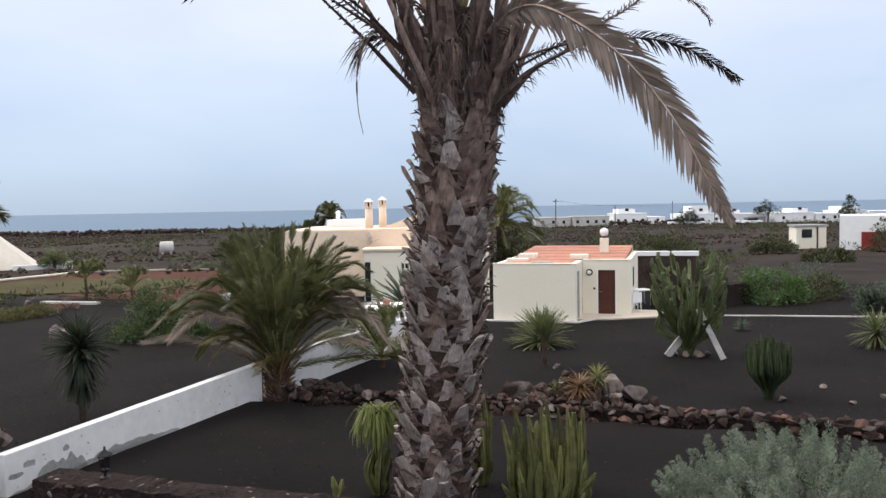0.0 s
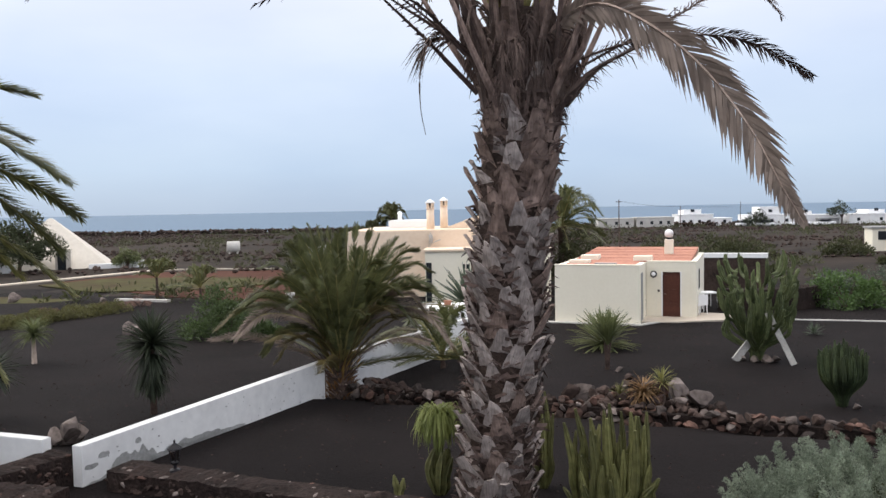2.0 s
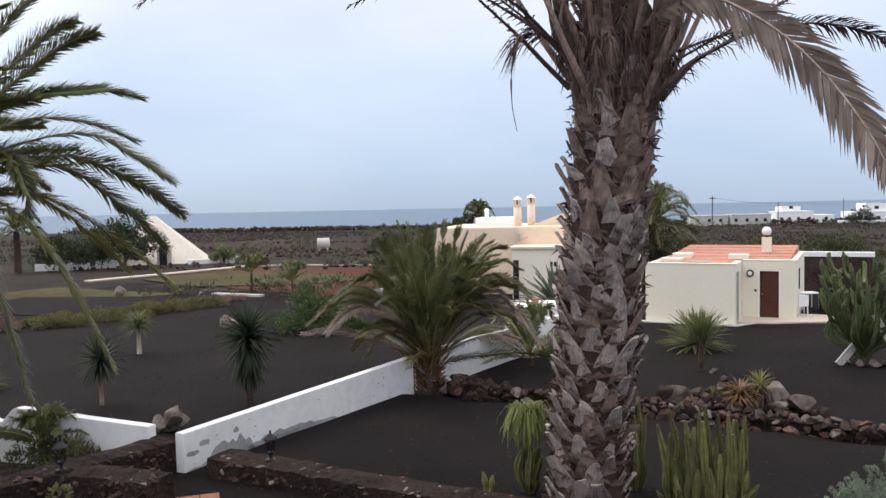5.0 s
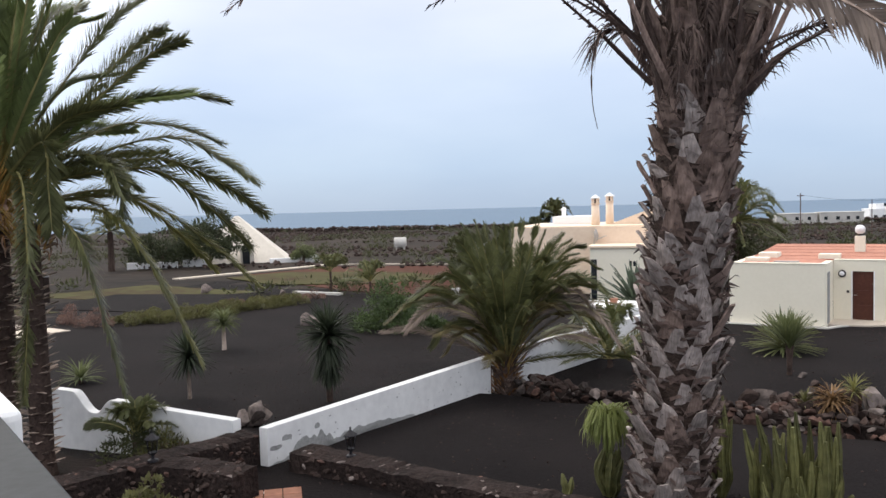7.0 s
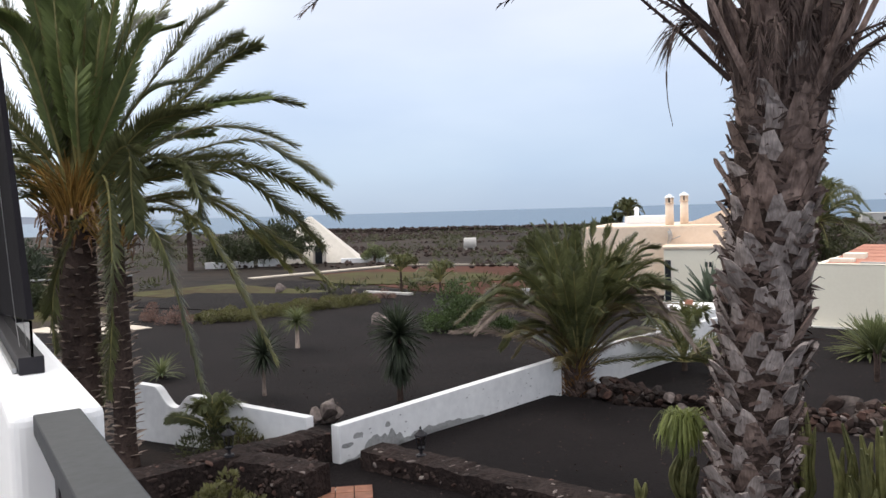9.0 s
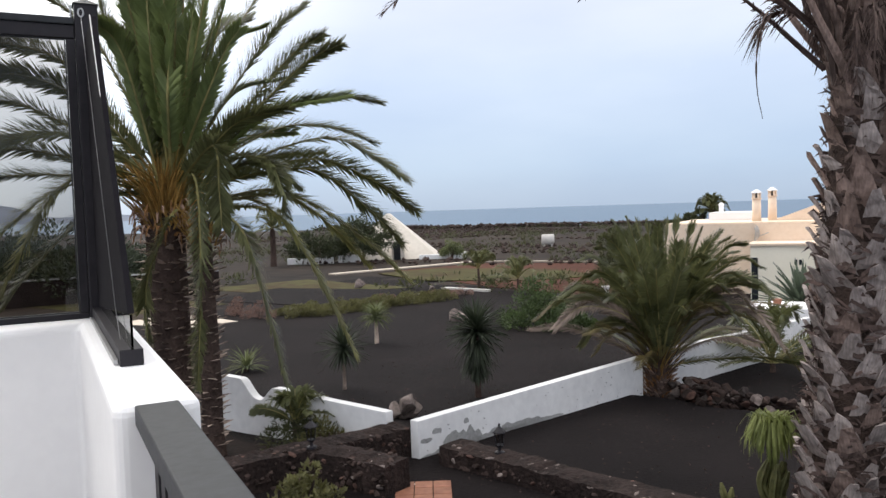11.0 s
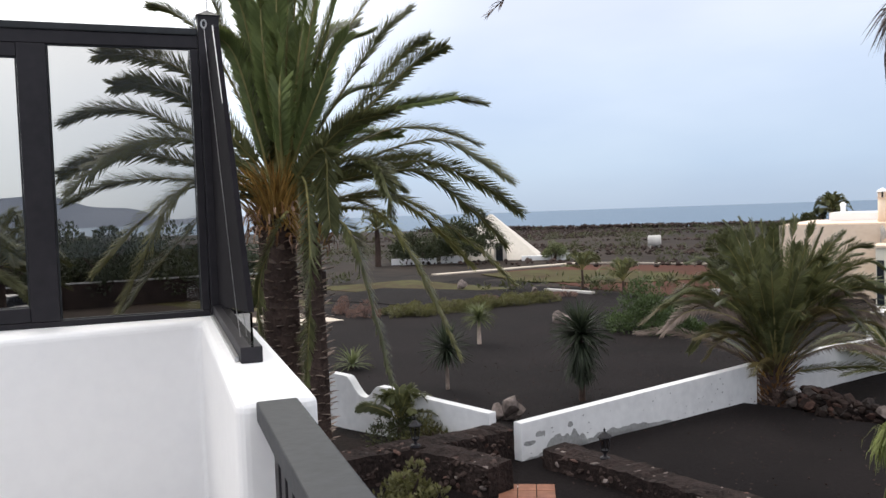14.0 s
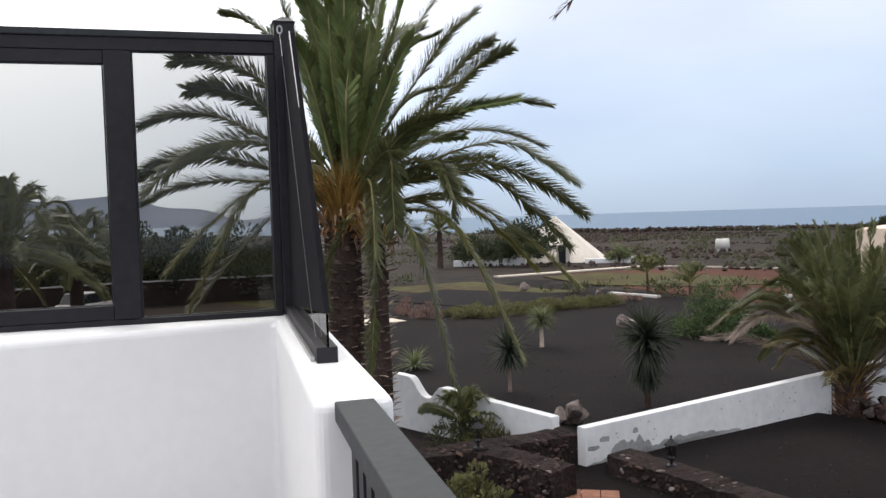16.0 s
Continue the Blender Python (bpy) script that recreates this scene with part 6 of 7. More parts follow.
for i in range(420):
    a, r = frng.uniform(0, 6.28), frng.uniform(0.0, 0.22)
    p = Vector((r * math.cos(a), r * math.sin(a), 1.15 + frng.uniform(-0.05, 0.22)))
    o = Vector((math.cos(a), math.sin(a), 0)) * frng.uniform(0.06, 0.2)
    dr = frng.uniform(0.15, 0.46)
    w = Vector((-math.sin(a), math.cos(a), 0)) * 0.011
    b = len(vs)
    q, e = p + o * 0.8 + Vector((0, 0, 0.06)), p + o * 1.5 + Vector((0, 0, -dr * 0.5))
    z = p + o * 1.6 + Vector((0, 0, -dr))
    vs += [p + w, p - w, q + w, q - w, e + w, e - w, z]
    fs += [(b, b + 1, b + 3, b + 2), (b + 2, b + 3, b + 5, b + 4), (b + 4, b + 5, b + 6)]
raw("hanging_foliage", vs, fs, M_TAIL, tl)
part("stem", tube([(0, 0, 0), (0.02, 0, 0.6), (0, 0, 1.2)], [0.05, 0.045, 0.04], 7), M_CACTUSY, tl)
jun = thing("juniper", on(4.3, 9.3), "low spreading grey-green juniper with feathery sprays", "juniper")
cs, rs = [], []
for i in range(240):
    a, q = frng.uniform(0, 6.28), frng.random() ** 0.5
    x, y = 1.6 * q * math.cos(a), 1.1 * q * math.sin(a)
    z = 1.34 * (1 - 0.5 * q * q) + 0.26 * noise.noise(Vector((x * 1.8, y * 1.8, 0)))
    o = Vector((math.cos(a) * q * 0.8 + frng.uniform(-0.3, 0.3), math.sin(a) * q * 0.8 + frng.uniform(-0.3, 0.3), 0.9)).normalized()
    ln_ = frng.uniform(0.22, 0.5)
    for k in range(6):
        f = k / 5
        p = Vector((x, y, z)) + o * ln_ * f
        cs.append(tuple(p))
        r_ = 0.09 * (1 - 0.8 * f) + 0.01
        rs.append((r_, r_, r_ * 1.2))
leaf_cloud("feathery_spray", cs, rs, 95000, 0.034, 0.010, M_JUN, jun, up=0.9, inner=0.1)
# inner leaves take dark olive: shade between the sprays put into colour
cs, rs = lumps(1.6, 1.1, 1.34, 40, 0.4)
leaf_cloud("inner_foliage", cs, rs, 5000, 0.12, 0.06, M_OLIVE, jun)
part("stem", tube([(0, 0, -0.1), (0.1, 0, 0.6), (0.2, 0.1, 1.2)], [0.1, 0.07, 0.03], 7), M_DEADDARK, jun)

# stone border and rock pile
dry_wall([(-4.0, 20.25), (-2.67, 19.5), (-1.21, 18.8), (1.15, 17.7), (3.2, 17.1), (4.7, 16.7), (8.7, 15.5), (10.5, 15.0)], 0.40, "low border of stacked dark lava stones", 0.25, 3, 0.42, 0.16)
heap = thing("rock_pile", on(2.9, 17.9), "heap of pale and dark rocks with dry plants", "rock pile")
for i in range(190):
    a, q = frng.uniform(0, 6.28), frng.random() ** 0.6
    x, y = 2.15 * q * math.cos(a), 0.85 * q * math.sin(a)
    rng.random()
    stone_at(heap, x, y, 0.12 + 0.9 * (1 - q) * frng.uniform(0.3, 1.1), frng.uniform(0.18, 0.36), 0.3, "rock")
for x, y, z, s in ((-1.45, 0.1, 0.72, 0.5), (-1.2, 0.2, 0.62, 0.6), (-0.8, 0.1, 0.66, 0.48), (0.95, 0.2, 0.78, 0.66), (0.6, 0.0, 0.72, 0.5), (1.4, 0.1, 0.52, 0.6), (1.85, -0.1, 0.36, 0.5), (-1.5, -0.5, 0.3, 0.45)):
    piece("rock", rng.choice(ROCKS if s > 0.55 else REDS + STONES), heap, Matrix.LocRotScale((x, y, z), Euler((x * 2, y * 3, z * 5)), (s * 1.1, s * 0.95, s * 0.95)))
yucca(3.0, 17.6, 0.3, 0.5, 0.035, 150, M_DRYPLANT, "withered orange-brown plant among rocks", -0.5, 1.45, 0.9, "dry_plant", "plant", dz=0.35)
yucca(3.45, 17.8, 0.5, 0.38, 0.03, 60, M_YELLOWG, "yellow-green spiky plant among rocks", 0.0, 1.4, 0.4, "rock_plant", "plant", dz=0.4)
yucca(2.5, 17.7, 0.3, 0.3, 0.03, 40, M_CACTUSY, "small green spiky plant among rocks", 0.2, 1.4, 0.2, "rock_plant", "plant", dz=0.3)
foot = thing("rock_ring", on(-4.0, 20.3), "dark lava rocks piled round a palm foot", "rocks")
for i in range(46):
    a, q = frng.uniform(-1.2, 1.6), frng.uniform(0.55, 1.7)
    stone_at(foot, q * math.cos(a), q * math.sin(a) * 0.8 - 0.1, 0.12 + 0.22 * frng.random(), frng.uniform(0.22, 0.42), 0.1, "rock")

# left garden
ty = yucca(-8.78, 18.75, 1.72, 0.88, 0.075, 230, M_YUCCAD, "dark green yucca with a drooping skirt on a stem", -0.35, 1.45, 0.3, stem_r=0.07)
for zz, ln0, k in ((1.55, 0.88, 110), (1.2, 0.78, 100), (0.9, 0.6, 70)):
    vs, fs = [], []
    for i in range(k):
        strap_leaf(vs, fs, (0, 0, zz), i * 2.39996, frng.uniform(-1.35, -0.35), ln0 * frng.uniform(0.75, 1.15), 0.065, 0.3)
    raw("leaf_skirt", vs, fs, M_YUCCAD, ty, "drooping older leaves")
bush(-11.2, 30.6, 1.45, 1.2, 2.3, M_BUSH, "rounded dark green garden shrub", 9000, 0.12, 0.065, 40, name="shrub", category="shrub")
bush(-9.9, 30.6, 0.8, 0.7, 0.75, M_BUSH, "low dark green garden shrub", 2000, 0.14, 0.08, 20, name="shrub", category="shrub")
yucca(-12.7, 18.3, 1.15, 0.78, 0.065, 150, M_YUCCAD, "dark spiky yucca on a slender pale stem", -0.9, 1.45, 0.2, stem_r=0.045, stem_mat=M_STUB)
yucca(-17.2, 19.4, 0.10, 0.75, 0.06, 60, M_YUCCA, "green agave rosette in black gravel", 0.1, 1.3, 0.4, "agave", "agave")
yucca(-15.9, 25.2, 0.95, 0.72, 0.05, 170, M_YUCCA, "lime-green bushy plant on a short pale stem", -0.2, 1.4, 0.5, "tree_aloe", "aloe", stem_r=0.07, stem_mat=M_STUB)
bush(-25.2, 29.6, 0.75, 0.6, 0.95, M_PINK, "dry pinkish-brown rounded shrub", 1600, 0.10, 0.03, 14, name="shrub", category="shrub")
bush(-27.3, 30.5, 0.8, 0.6, 0.9, M_PINK, "dry pinkish-brown rounded shrub", 1600, 0.10, 0.03, 14, name="shrub", category="shrub")
for i in range(13):
    f = i / 12
    x, y = -24.0 + 3.6 * f + 0.25 * math.sin(i * 2.2), 30.7 + 7.6 * f
    bush(x, y, 1.15, 0.8, 0.62, M_HEDGE, "clipped olive-green hedge plant edging black gravel", 3000, 0.10, 0.04, 24, 0.24, name="hedge", category="hedge", group="low garden hedge")
for x, y in ((-20.5, 39.5), (-19.6, 40.8), (-22.2, 36.6)):
    bush(x, y, 1.2, 0.5, 0.5, M_PINK, "low brownish ground-cover plant", 1300, 0.10, 0.03, 12, name="shrub", category="shrub")
for x, y, s in ((-15.5, 31.0, 0.75), (-15.1, 31.0, 0.6), (-28.3, 43.0, 0.8), (-24.6, 43.5, 0.6), (-22.3, 41.8, 0.5), (-9.52, 16.2, 0.66), (-9.82, 16.1, 0.5), (-9.36, 16.15, 0.5)):
    o = new("rock", rng.choice(ROCKS))
    o.matrix_basis = Matrix.LocRotScale((x, y, ground_z(x, y) + s * 0.36), Euler((0.3, 0.2, x)), (s, s, s * 1.15))
    tagged(o, "rough pale lava rock standing in the garden", "rock", "rocks in the left garden")


def feather_palm(x, y, stem, ln, n, leaf, label, m=None):
    t = thing("small_palm", on(x, y), label, "palm tree")
    part("trunk", tube([(0, 0, -0.1), (0.02, 0, stem * 0.5), (0, 0, stem)], [0.10, 0.08, 0.07], 9), M_TRUNK, t)
    for i in range(n):
        a = i * 2.4
        e = frng.uniform(0.15, 1.3)
        h, v = ln * math.cos(e), ln * math.sin(e)
        c, s = math.cos(a), math.sin(a)
        frond(t, [(0, 0, stem), (c * h * 0.4, s * h * 0.4, stem + v * 0.5), (c * h * 0.8, s * h * 0.8, stem + v * 0.72), (c * h * 1.05, s * h * 1.05, stem + v * 0.6)], leaf, 40, 0.5, m or M_YOUNG, M_RACHIS, 0.016, 0.15, 1.0, 0.042, 0.3, spread=0.35)
    return t


feather_palm(-10.25, 12.9, 0.5, 0.95, 16, 0.26, "small feathery palm in front of a white wall")
bush(-9.95, 12.85, 0.85, 0.5, 0.85, M_OLIVE, "loose olive-green shrub against a white wall", 2600, 0.12, 0.028, 24, name="shrub", category="shrub")
bush(-9.2, 12.6, 0.6, 0.4, 0.75, M_HEDGE, "loose olive-green shrub against a white wall", 1800, 0.12, 0.028, 18, name="shrub", category="shrub")
bush(-7.55, 9.6, 0.5, 0.5, 0.8, M_HEDGE, "leafy light green shrub beside a lava wall", 1600, 0.09, 0.05, 18, name="shrub", category="shrub")
feather_palm(-20.5, 44.8, 1.2, 1.6, 18, 0.4, "small green palm beside a white kerb")
feather_palm(-17.0, 42.6, 0.8, 1.7, 16, 0.4, "low green palm behind the gravel garden")
bush(-10.5, 45.0, 1.5, 1.2, 2.3, M_BRIGHT, "bright green feathery bush beyond the garden", 2600, 0.22, 0.05, 22)
feather_palm(-2.0, 24.3, 0.25, 2.3, 26, 0.5, "low green palm against a white wall")
yucca(-1.7, 36.0, 0.3, 2.1, 0.2, 80, M_AGAVE, "large grey-green agave beside a cream house", 0.2, 1.45, 0.2, "agave", "agave")


# ---- small white house with the red roof ----
HB = Matrix.Translation((2.11, 33.93, 0)) @ Matrix.Rotation(radians(-16.4), 4, "Z")
hb = thing("small_house", HB, "small cream flat-roofed house with red roof and brown door", "house")


def solid_with_holes(x0, x1, z0, z1, y0, y1, holes):
    """A wall in the x-z plane with rectangular openings through it."""
    bm = bmesh.new()
    xs_ = sorted({x0, x1, *[h[0] for h in holes], *[h[1] for h in holes]})
    zs_ = sorted({z0, z1, *[h[2] for h in holes], *[h[3] for h in holes]})
    for a, b in zip(xs_, xs_[1:]):
        for c, d in zip(zs_, zs_[1:]):
            mx, mz = (a + b) / 2, (c + d) / 2
            if not any(h[0] < mx < h[1] and h[2] < mz < h[3] for h in holes):
                box(bm, a, b, y0, y1, c, d)
    bmesh.ops.remove_doubles(bm, verts=bm.verts[:], dist=0.0005)
    seen, twin = {}, []
    for f in bm.faces:
        k = tuple(round(v, 3) for v in f.calc_center_median())
        if k in seen:
            twin += [f, seen[k]]
        seen[k] = f
    bmesh.ops.delete(bm, geom=list(set(twin)), context="FACES_ONLY")
    return bm


part("wall", bar(0, 3.55, 0, 0.25, -0.2, 2.45, 0.02), M_CREAM, hb)
part("wall", bar(0, 0.25, 0.25, 9.5, -0.2, 2.45, 0.01), M_CREAM, hb)
part("wall", bar(3.3, 3.55, 0.255, 2.345, -0.2, 2.45), M_CREAM, hb)
part("shutter", bar(3.551, 3.575, 0.5, 1.1, 0.1, 2.1), M_GREYPATCH, hb, "narrow grey shutter")
dw = part("wall", solid_with_holes(3.56, 5.42, -0.2, 2.46, 2.35, 2.6, [(4.24, 5.02, 0.0, 2.02)]), M_CREAM, hb)
part("wall", bar(5.42, 5.67, 2.35, 9.5, -0.2, 2.46, 0.01), M_CREAM, hb)
part("wall", bar(0.25, 5.42, 9.3, 9.5, -0.2, 2.68), M_CREAM, hb)
def roof_slab(x0, x1, y0, y1, z0, z1, t=0.14):
    """A flat roof that rises towards its back."""
    bm = bmesh.new()
    lo_ = [bm.verts.new(p) for p in ((x0, y0, z0 - t), (x1, y0, z0 - t), (x1, y1, z1 - t), (x0, y1, z1 - t))]
    hi_ = [bm.verts.new(p) for p in ((x0, y0, z0), (x1, y0, z0), (x1, y1, z1), (x0, y1, z1))]
    bm.faces.new(hi_)
    bm.faces.new(lo_[::-1])
    for i in range(4):
        j = (i + 1) % 4
        bm.faces.new((lo_[i], lo_[j], hi_[j], hi_[i]))
    return bm


part("roof", roof_slab(0.26, 3.29, 0.28, 2.60, 2.41, 2.47), M_ROOFRED, hb, "flat red roof")
part("roof", roof_slab(0.26, 5.41, 2.64, 9.29, 2.475, 2.76), M_ROOFRED, hb, "flat red roof rising to the back")
for k in range(4):
    zr = 2.475 + 0.285 * (k + 0.9) / 5
    part("roof_seam", bar(0.3, 5.38, 2.7 + 1.33 * (k + 0.9) - 0.03, 2.7 + 1.33 * (k + 0.9) + 0.03, zr - 0.03, zr + 0.012), M_TERRA, hb, "worn seam across the red roof")
part("coping", bar(-0.02, 3.57, -0.02, 0.27, 2.452, 2.49, 0.01), M_CREAM, hb, "cream coping")
part("coping", bar(3.59, 5.69, 2.33, 2.62, 2.462, 2.50, 0.01), M_CREAM, hb, "cream coping")
door = part("door", bar(4.255, 5.005, 2.43, 2.48, 0.0, 2.01, 0.004), M_DOOR, hb, "brown panelled wooden door")
for z0 in (0.2, 0.8, 1.4):
    part("door_panel", bar(4.35, 4.91, 2.415, 2.432, z0, z0 + 0.45, 0.006), M_DOOR, door)
part("door_handle", tube([(4.32, 2.42, 1.05), (4.32, 2.37, 1.05), (4.42, 2.37, 1.05)], [0.012, 0.012, 0.01], 6), M_STEEL, door)
part("door_frame", bar(4.21, 4.255, 2.335, 2.5, 0, 2.04), M_WHITE, hb)
part("door_frame", bar(5.006, 5.05, 2.335, 2.5, 0, 2.04), M_WHITE, hb)
bm = bmesh.new()
bmesh.ops.create_cone(bm, cap_ends=True, segments=20, radius1=0.15, radius2=0.13, depth=0.06, matrix=Matrix.Translation((3.88, 2.31, 1.92)) @ Matrix.Rotation(radians(90), 4, "X"))
lampw = part("wall_lamp", bm, M_BLACKMETAL, hb, "round black wall lamp with white glass")
bm = bmesh.new()
bmesh.ops.create_uvsphere(bm, u_segments=14, v_segments=8, radius=0.10, matrix=Matrix.Translation((3.88, 2.29, 1.92)) @ Matrix.Diagonal((1, 0.5, 1, 1)))
part("lamp_glass", bm, M_PLASTIC, lampw, smooth=True)
part("switch_box", bar(4.05, 4.14, 2.32, 2.349, 1.15, 1.24), M_BLACKMETAL, hb)
part("window", bar(5.66, 5.69, 4.2, 5.0, 1.1, 2.0), M_DARKWIN, hb)
part("roof_box", bar(0.3, 1.2, 1.5, 2.1, 2.38, 2.58, 0.02), M_CREAM, hb, "low cream roof curb")
part("roof_box", bar(0.55, 1.35, 3.0, 3.8, 2.42, 2.70, 0.02), M_CREAM, hb, "cream skylight box")
part("roof_box", bar(2.95, 3.75, 2.8, 3.4, 2.42, 2.68, 0.02), M_CREAM, hb, "cream skylight box")
part("roof_board", bar(1.6, 2.5, 0.5, 0.9, 2.431, 2.52), M_WOOD, hb, "loose dark board")
ch = part("chimney", bar(4.05, 4.45, 5.6, 6.0, 2.60, 3.3, 0.02), M_CREAM, hb, "cream chimney")
bm = bmesh.new()
bmesh.ops.create_uvsphere(bm, u_segments=16, v_segments=10, radius=0.21, matrix=Matrix.Translation((4.25, 5.8, 3.58)))
part("chimney_ball", bm, M_PLASTIC, ch, "white round chimney cap", smooth=True)
part("chimney_neck", tube([(4.25, 5.8, 3.29), (4.25, 5.8, 3.4)], [0.1, 0.1], 8), M_BLACKMETAL, ch)
strip("porch_slab", [(5.4, 34.4), (7.0, 34.3), (8.7, 34.6), (9.3, 36.0)], 1.8, M_PAVE, "pale paved porch slab before a brown door", "slab", 0.06)
strip("house_plinth", [(0.4, 34.2), (2.1, 33.8), (5.55, 32.8), (6.4, 33.6)], 0.3, M_KERB, "concrete plinth strip along a house", "plinth", 0.05)
strip("white_wall", [(10.0, 46.3), (13.2, 45.4), (14.5, 45.0)], 0.35, M_STONE, "low dark red wall with white coping", "wall", 1.9)
strip("wall_coping", [(9.9, 46.3), (13.2, 45.4), (14.6, 45.0)], 0.5, M_WHITE, "white coping along a low wall", "coping", 2.15, 1.9)


def garden_table(x, y, rz):
    t = thing("garden_table", on(x, y, rz, 0.06), "white plastic garden table on pale paving", "table")
    part("tabletop", bar(-0.45, 0.45, -0.45, 0.45, 0.69, 0.73, 0.01), M_PLASTIC, t)
    for a in (-0.38, 0.38):
        for c in (-0.38, 0.38):
            part("leg", tube([(a, c, 0), (a * 0.95, c * 0.95, 0.69)], [0.025, 0.03], 6), M_PLASTIC, t)


def garden_chair(x, y, rz):
    t = thing("garden_chair", on(x, y, rz, 0.06), "white plastic garden chair on pale paving", "chair", "garden chairs")
    part("seat", bar(-0.25, 0.25, -0.25, 0.25, 0.40, 0.44, 0.01), M_PLASTIC, t)
    bk = part("backrest", bar(-0.25, 0.25, 0.22, 0.26, 0.44, 0.88, 0.01), M_PLASTIC, t)
    for a in (-0.22, 0.22):
        part("armrest", bar(a - 0.025, a + 0.025, -0.2, 0.22, 0.62, 0.65, 0.005), M_PLASTIC, t)
        for c in (-0.2, 0.22):
            part("leg", tube([(a, c * 1.1, 0), (a, c, 0.62 if c < 0 else 0.42)], [0.02, 0.025], 5), M_PLASTIC, t)


garden_table(9.5, 38.0, 10)
garden_chair(8.9, 36.7, 150)
garden_chair(9.0, 38.3, 80)
garden_chair(8.62, 35.7, 205)
lava_wall("lava_wall", [(9.9, 37.5), (11.5, 37.0), (13.5, 37.6), (14.6, 38.5)], 1.0, 0.7, "low dark lava rubble wall beside a porch", 60, 0.15)


# ---- cream villa with the two chimneys ----
va = thing("villa", Matrix.Identity(4), "cream and peach flat-roofed villa with two round chimneys", "house")
part("wall", bar(-8.95, 2.2, 44.2, 54, -0.2, 3.72), M_PEACH, va)
part("wall", bar(-4.25, 2.4, 41.6, 44.19, -0.2, 2.68, 0.02), M_CREAM, va)
part("roof_edge", bar(-4.35, 2.5, 41.5, 44.19, 2.685, 2.80, 0.01), M_PEACH, va)
part("roof", bar(-8.8, 2.0, 44.4, 53.8, 3.725, 3.78), M_PEACH, va)
part("window", bar(-2.25, -2.12, 41.57, 41.62, 1.75, 2.0), M_DARKWIN, va)
part("window", bar(-2.05, -1.92, 41.57, 41.62, 1.75, 2.0), M_DARKWIN, va)
part("door", bar(-4.2, -3.9, 41.56, 41.62, 0.0, 2.1), M_DARKWIN, va)
bm = bmesh.new()
f1 = [bm.verts.new(p) for p in ((-3.6, 47, 3.79), (2.0, 47, 3.79), (0.6, 47, 5.35))]
f2 = [bm.verts.new(p) for p in ((-3.6, 53, 3.79), (2.0, 53, 3.79), (0.6, 53, 5.35))]
bm.faces.new(f1)
bm.faces.new(f2[::-1])
for i in range(3):
    bm.faces.new((f1[i], f2[i], f2[(i + 1) % 3], f1[(i + 1) % 3]))
bmesh.ops.recalc_face_normals(bm, faces=bm.faces[:])
part("gable", bm, M_PEACH, va, "peach sloping roof gable")
part("upper_block", bar(-7.4, -4.9, 50, 53.7, 3.785, 4.25, 0.02), M_WHITE, va, "white roof block")
part("small_chimney", tube([(-6.8, 51, 4.2), (-6.8, 51, 4.66), (-6.8, 51, 4.7), (-6.8, 51, 4.85)], [0.14, 0.14, 0.2, 0.05], 10), M_WHITE, va)
for x, y, zt in ((-4.33, 46.0, 5.30), (-3.65, 47.6, 5.42)):
    c = part("chimney", tube([(x, y, 3.7), (x, y, zt - 0.32)], [0.24, 0.22], 14), M_PEACH, va, "round peach chimney", True)
    part("chimney_collar", tube([(x, y, zt - 0.32), (x, y, zt - 0.27)], [0.27, 0.27], 14), M_PEACH, c)
    for k in range(6):
        a = k * math.tau / 6
        part("vent_post", tube([(x + 0.18 * math.cos(a), y + 0.18 * math.sin(a), zt - 0.27), (x + 0.18 * math.cos(a), y + 0.18 * math.sin(a), zt)], [0.05, 0.05], 5), M_PEACH, c)
    part("vent_core", tube([(x, y, zt - 0.27), (x, y, zt)], [0.13, 0.13], 10), M_DARKWIN, c)
    part("chimney_cap", tube([(x, y, zt), (x, y, zt + 0.05), (x, y, zt + 0.16), (x, y, zt + 0.22)], [0.29, 0.27, 0.13, 0.03], 14), M_WHITE, c, "white conical chimney cap", True)
dish = thing("satellite_dish", pose(-4.55, 43.95, 3.25, 0, 0, 80), "grey satellite dish fixed to a villa roof", "dish")
bm = bmesh.new()
bmesh.ops.create_uvsphere(bm, u_segments=18, v_segments=12, radius=0.55)
bmesh.ops.delete(bm, geom=[v for v in bm.verts if v.co.y > -0.32], context="VERTS")
part("reflector", bm, M_WOOD, dish, smooth=True)
part("mast", tube([(0, -0.3, -0.5), (0, -0.35, 0.0)], [0.03, 0.03], 6), M_STEEL, dish)
part("feed_arm", tube([(0, -0.5, -0.2), (0, -1.0, 0.0)], [0.02, 0.02], 6), M_STEEL, dish)
# white terrace block at the end of the garden wall, with a pot
eb = part("terrace_block", bar(-3.55, -1.3, 31.2, 33.4, -0.1, 0.95, 0.02), M_WHITE)
tagged(eb, "white rendered low terrace block at a wall end", "block", kind="structure")
pot = part("flower_pot", tube([(-2.4, 32.3, 0.951), (-2.4, 32.3, 1.13), (-2.4, 32.3, 1.17)], [0.13, 0.17, 0.18], 12), M_TERRA, smooth=False)
tagged(pot, "small terracotta flower pot on a white block", "flower pot")

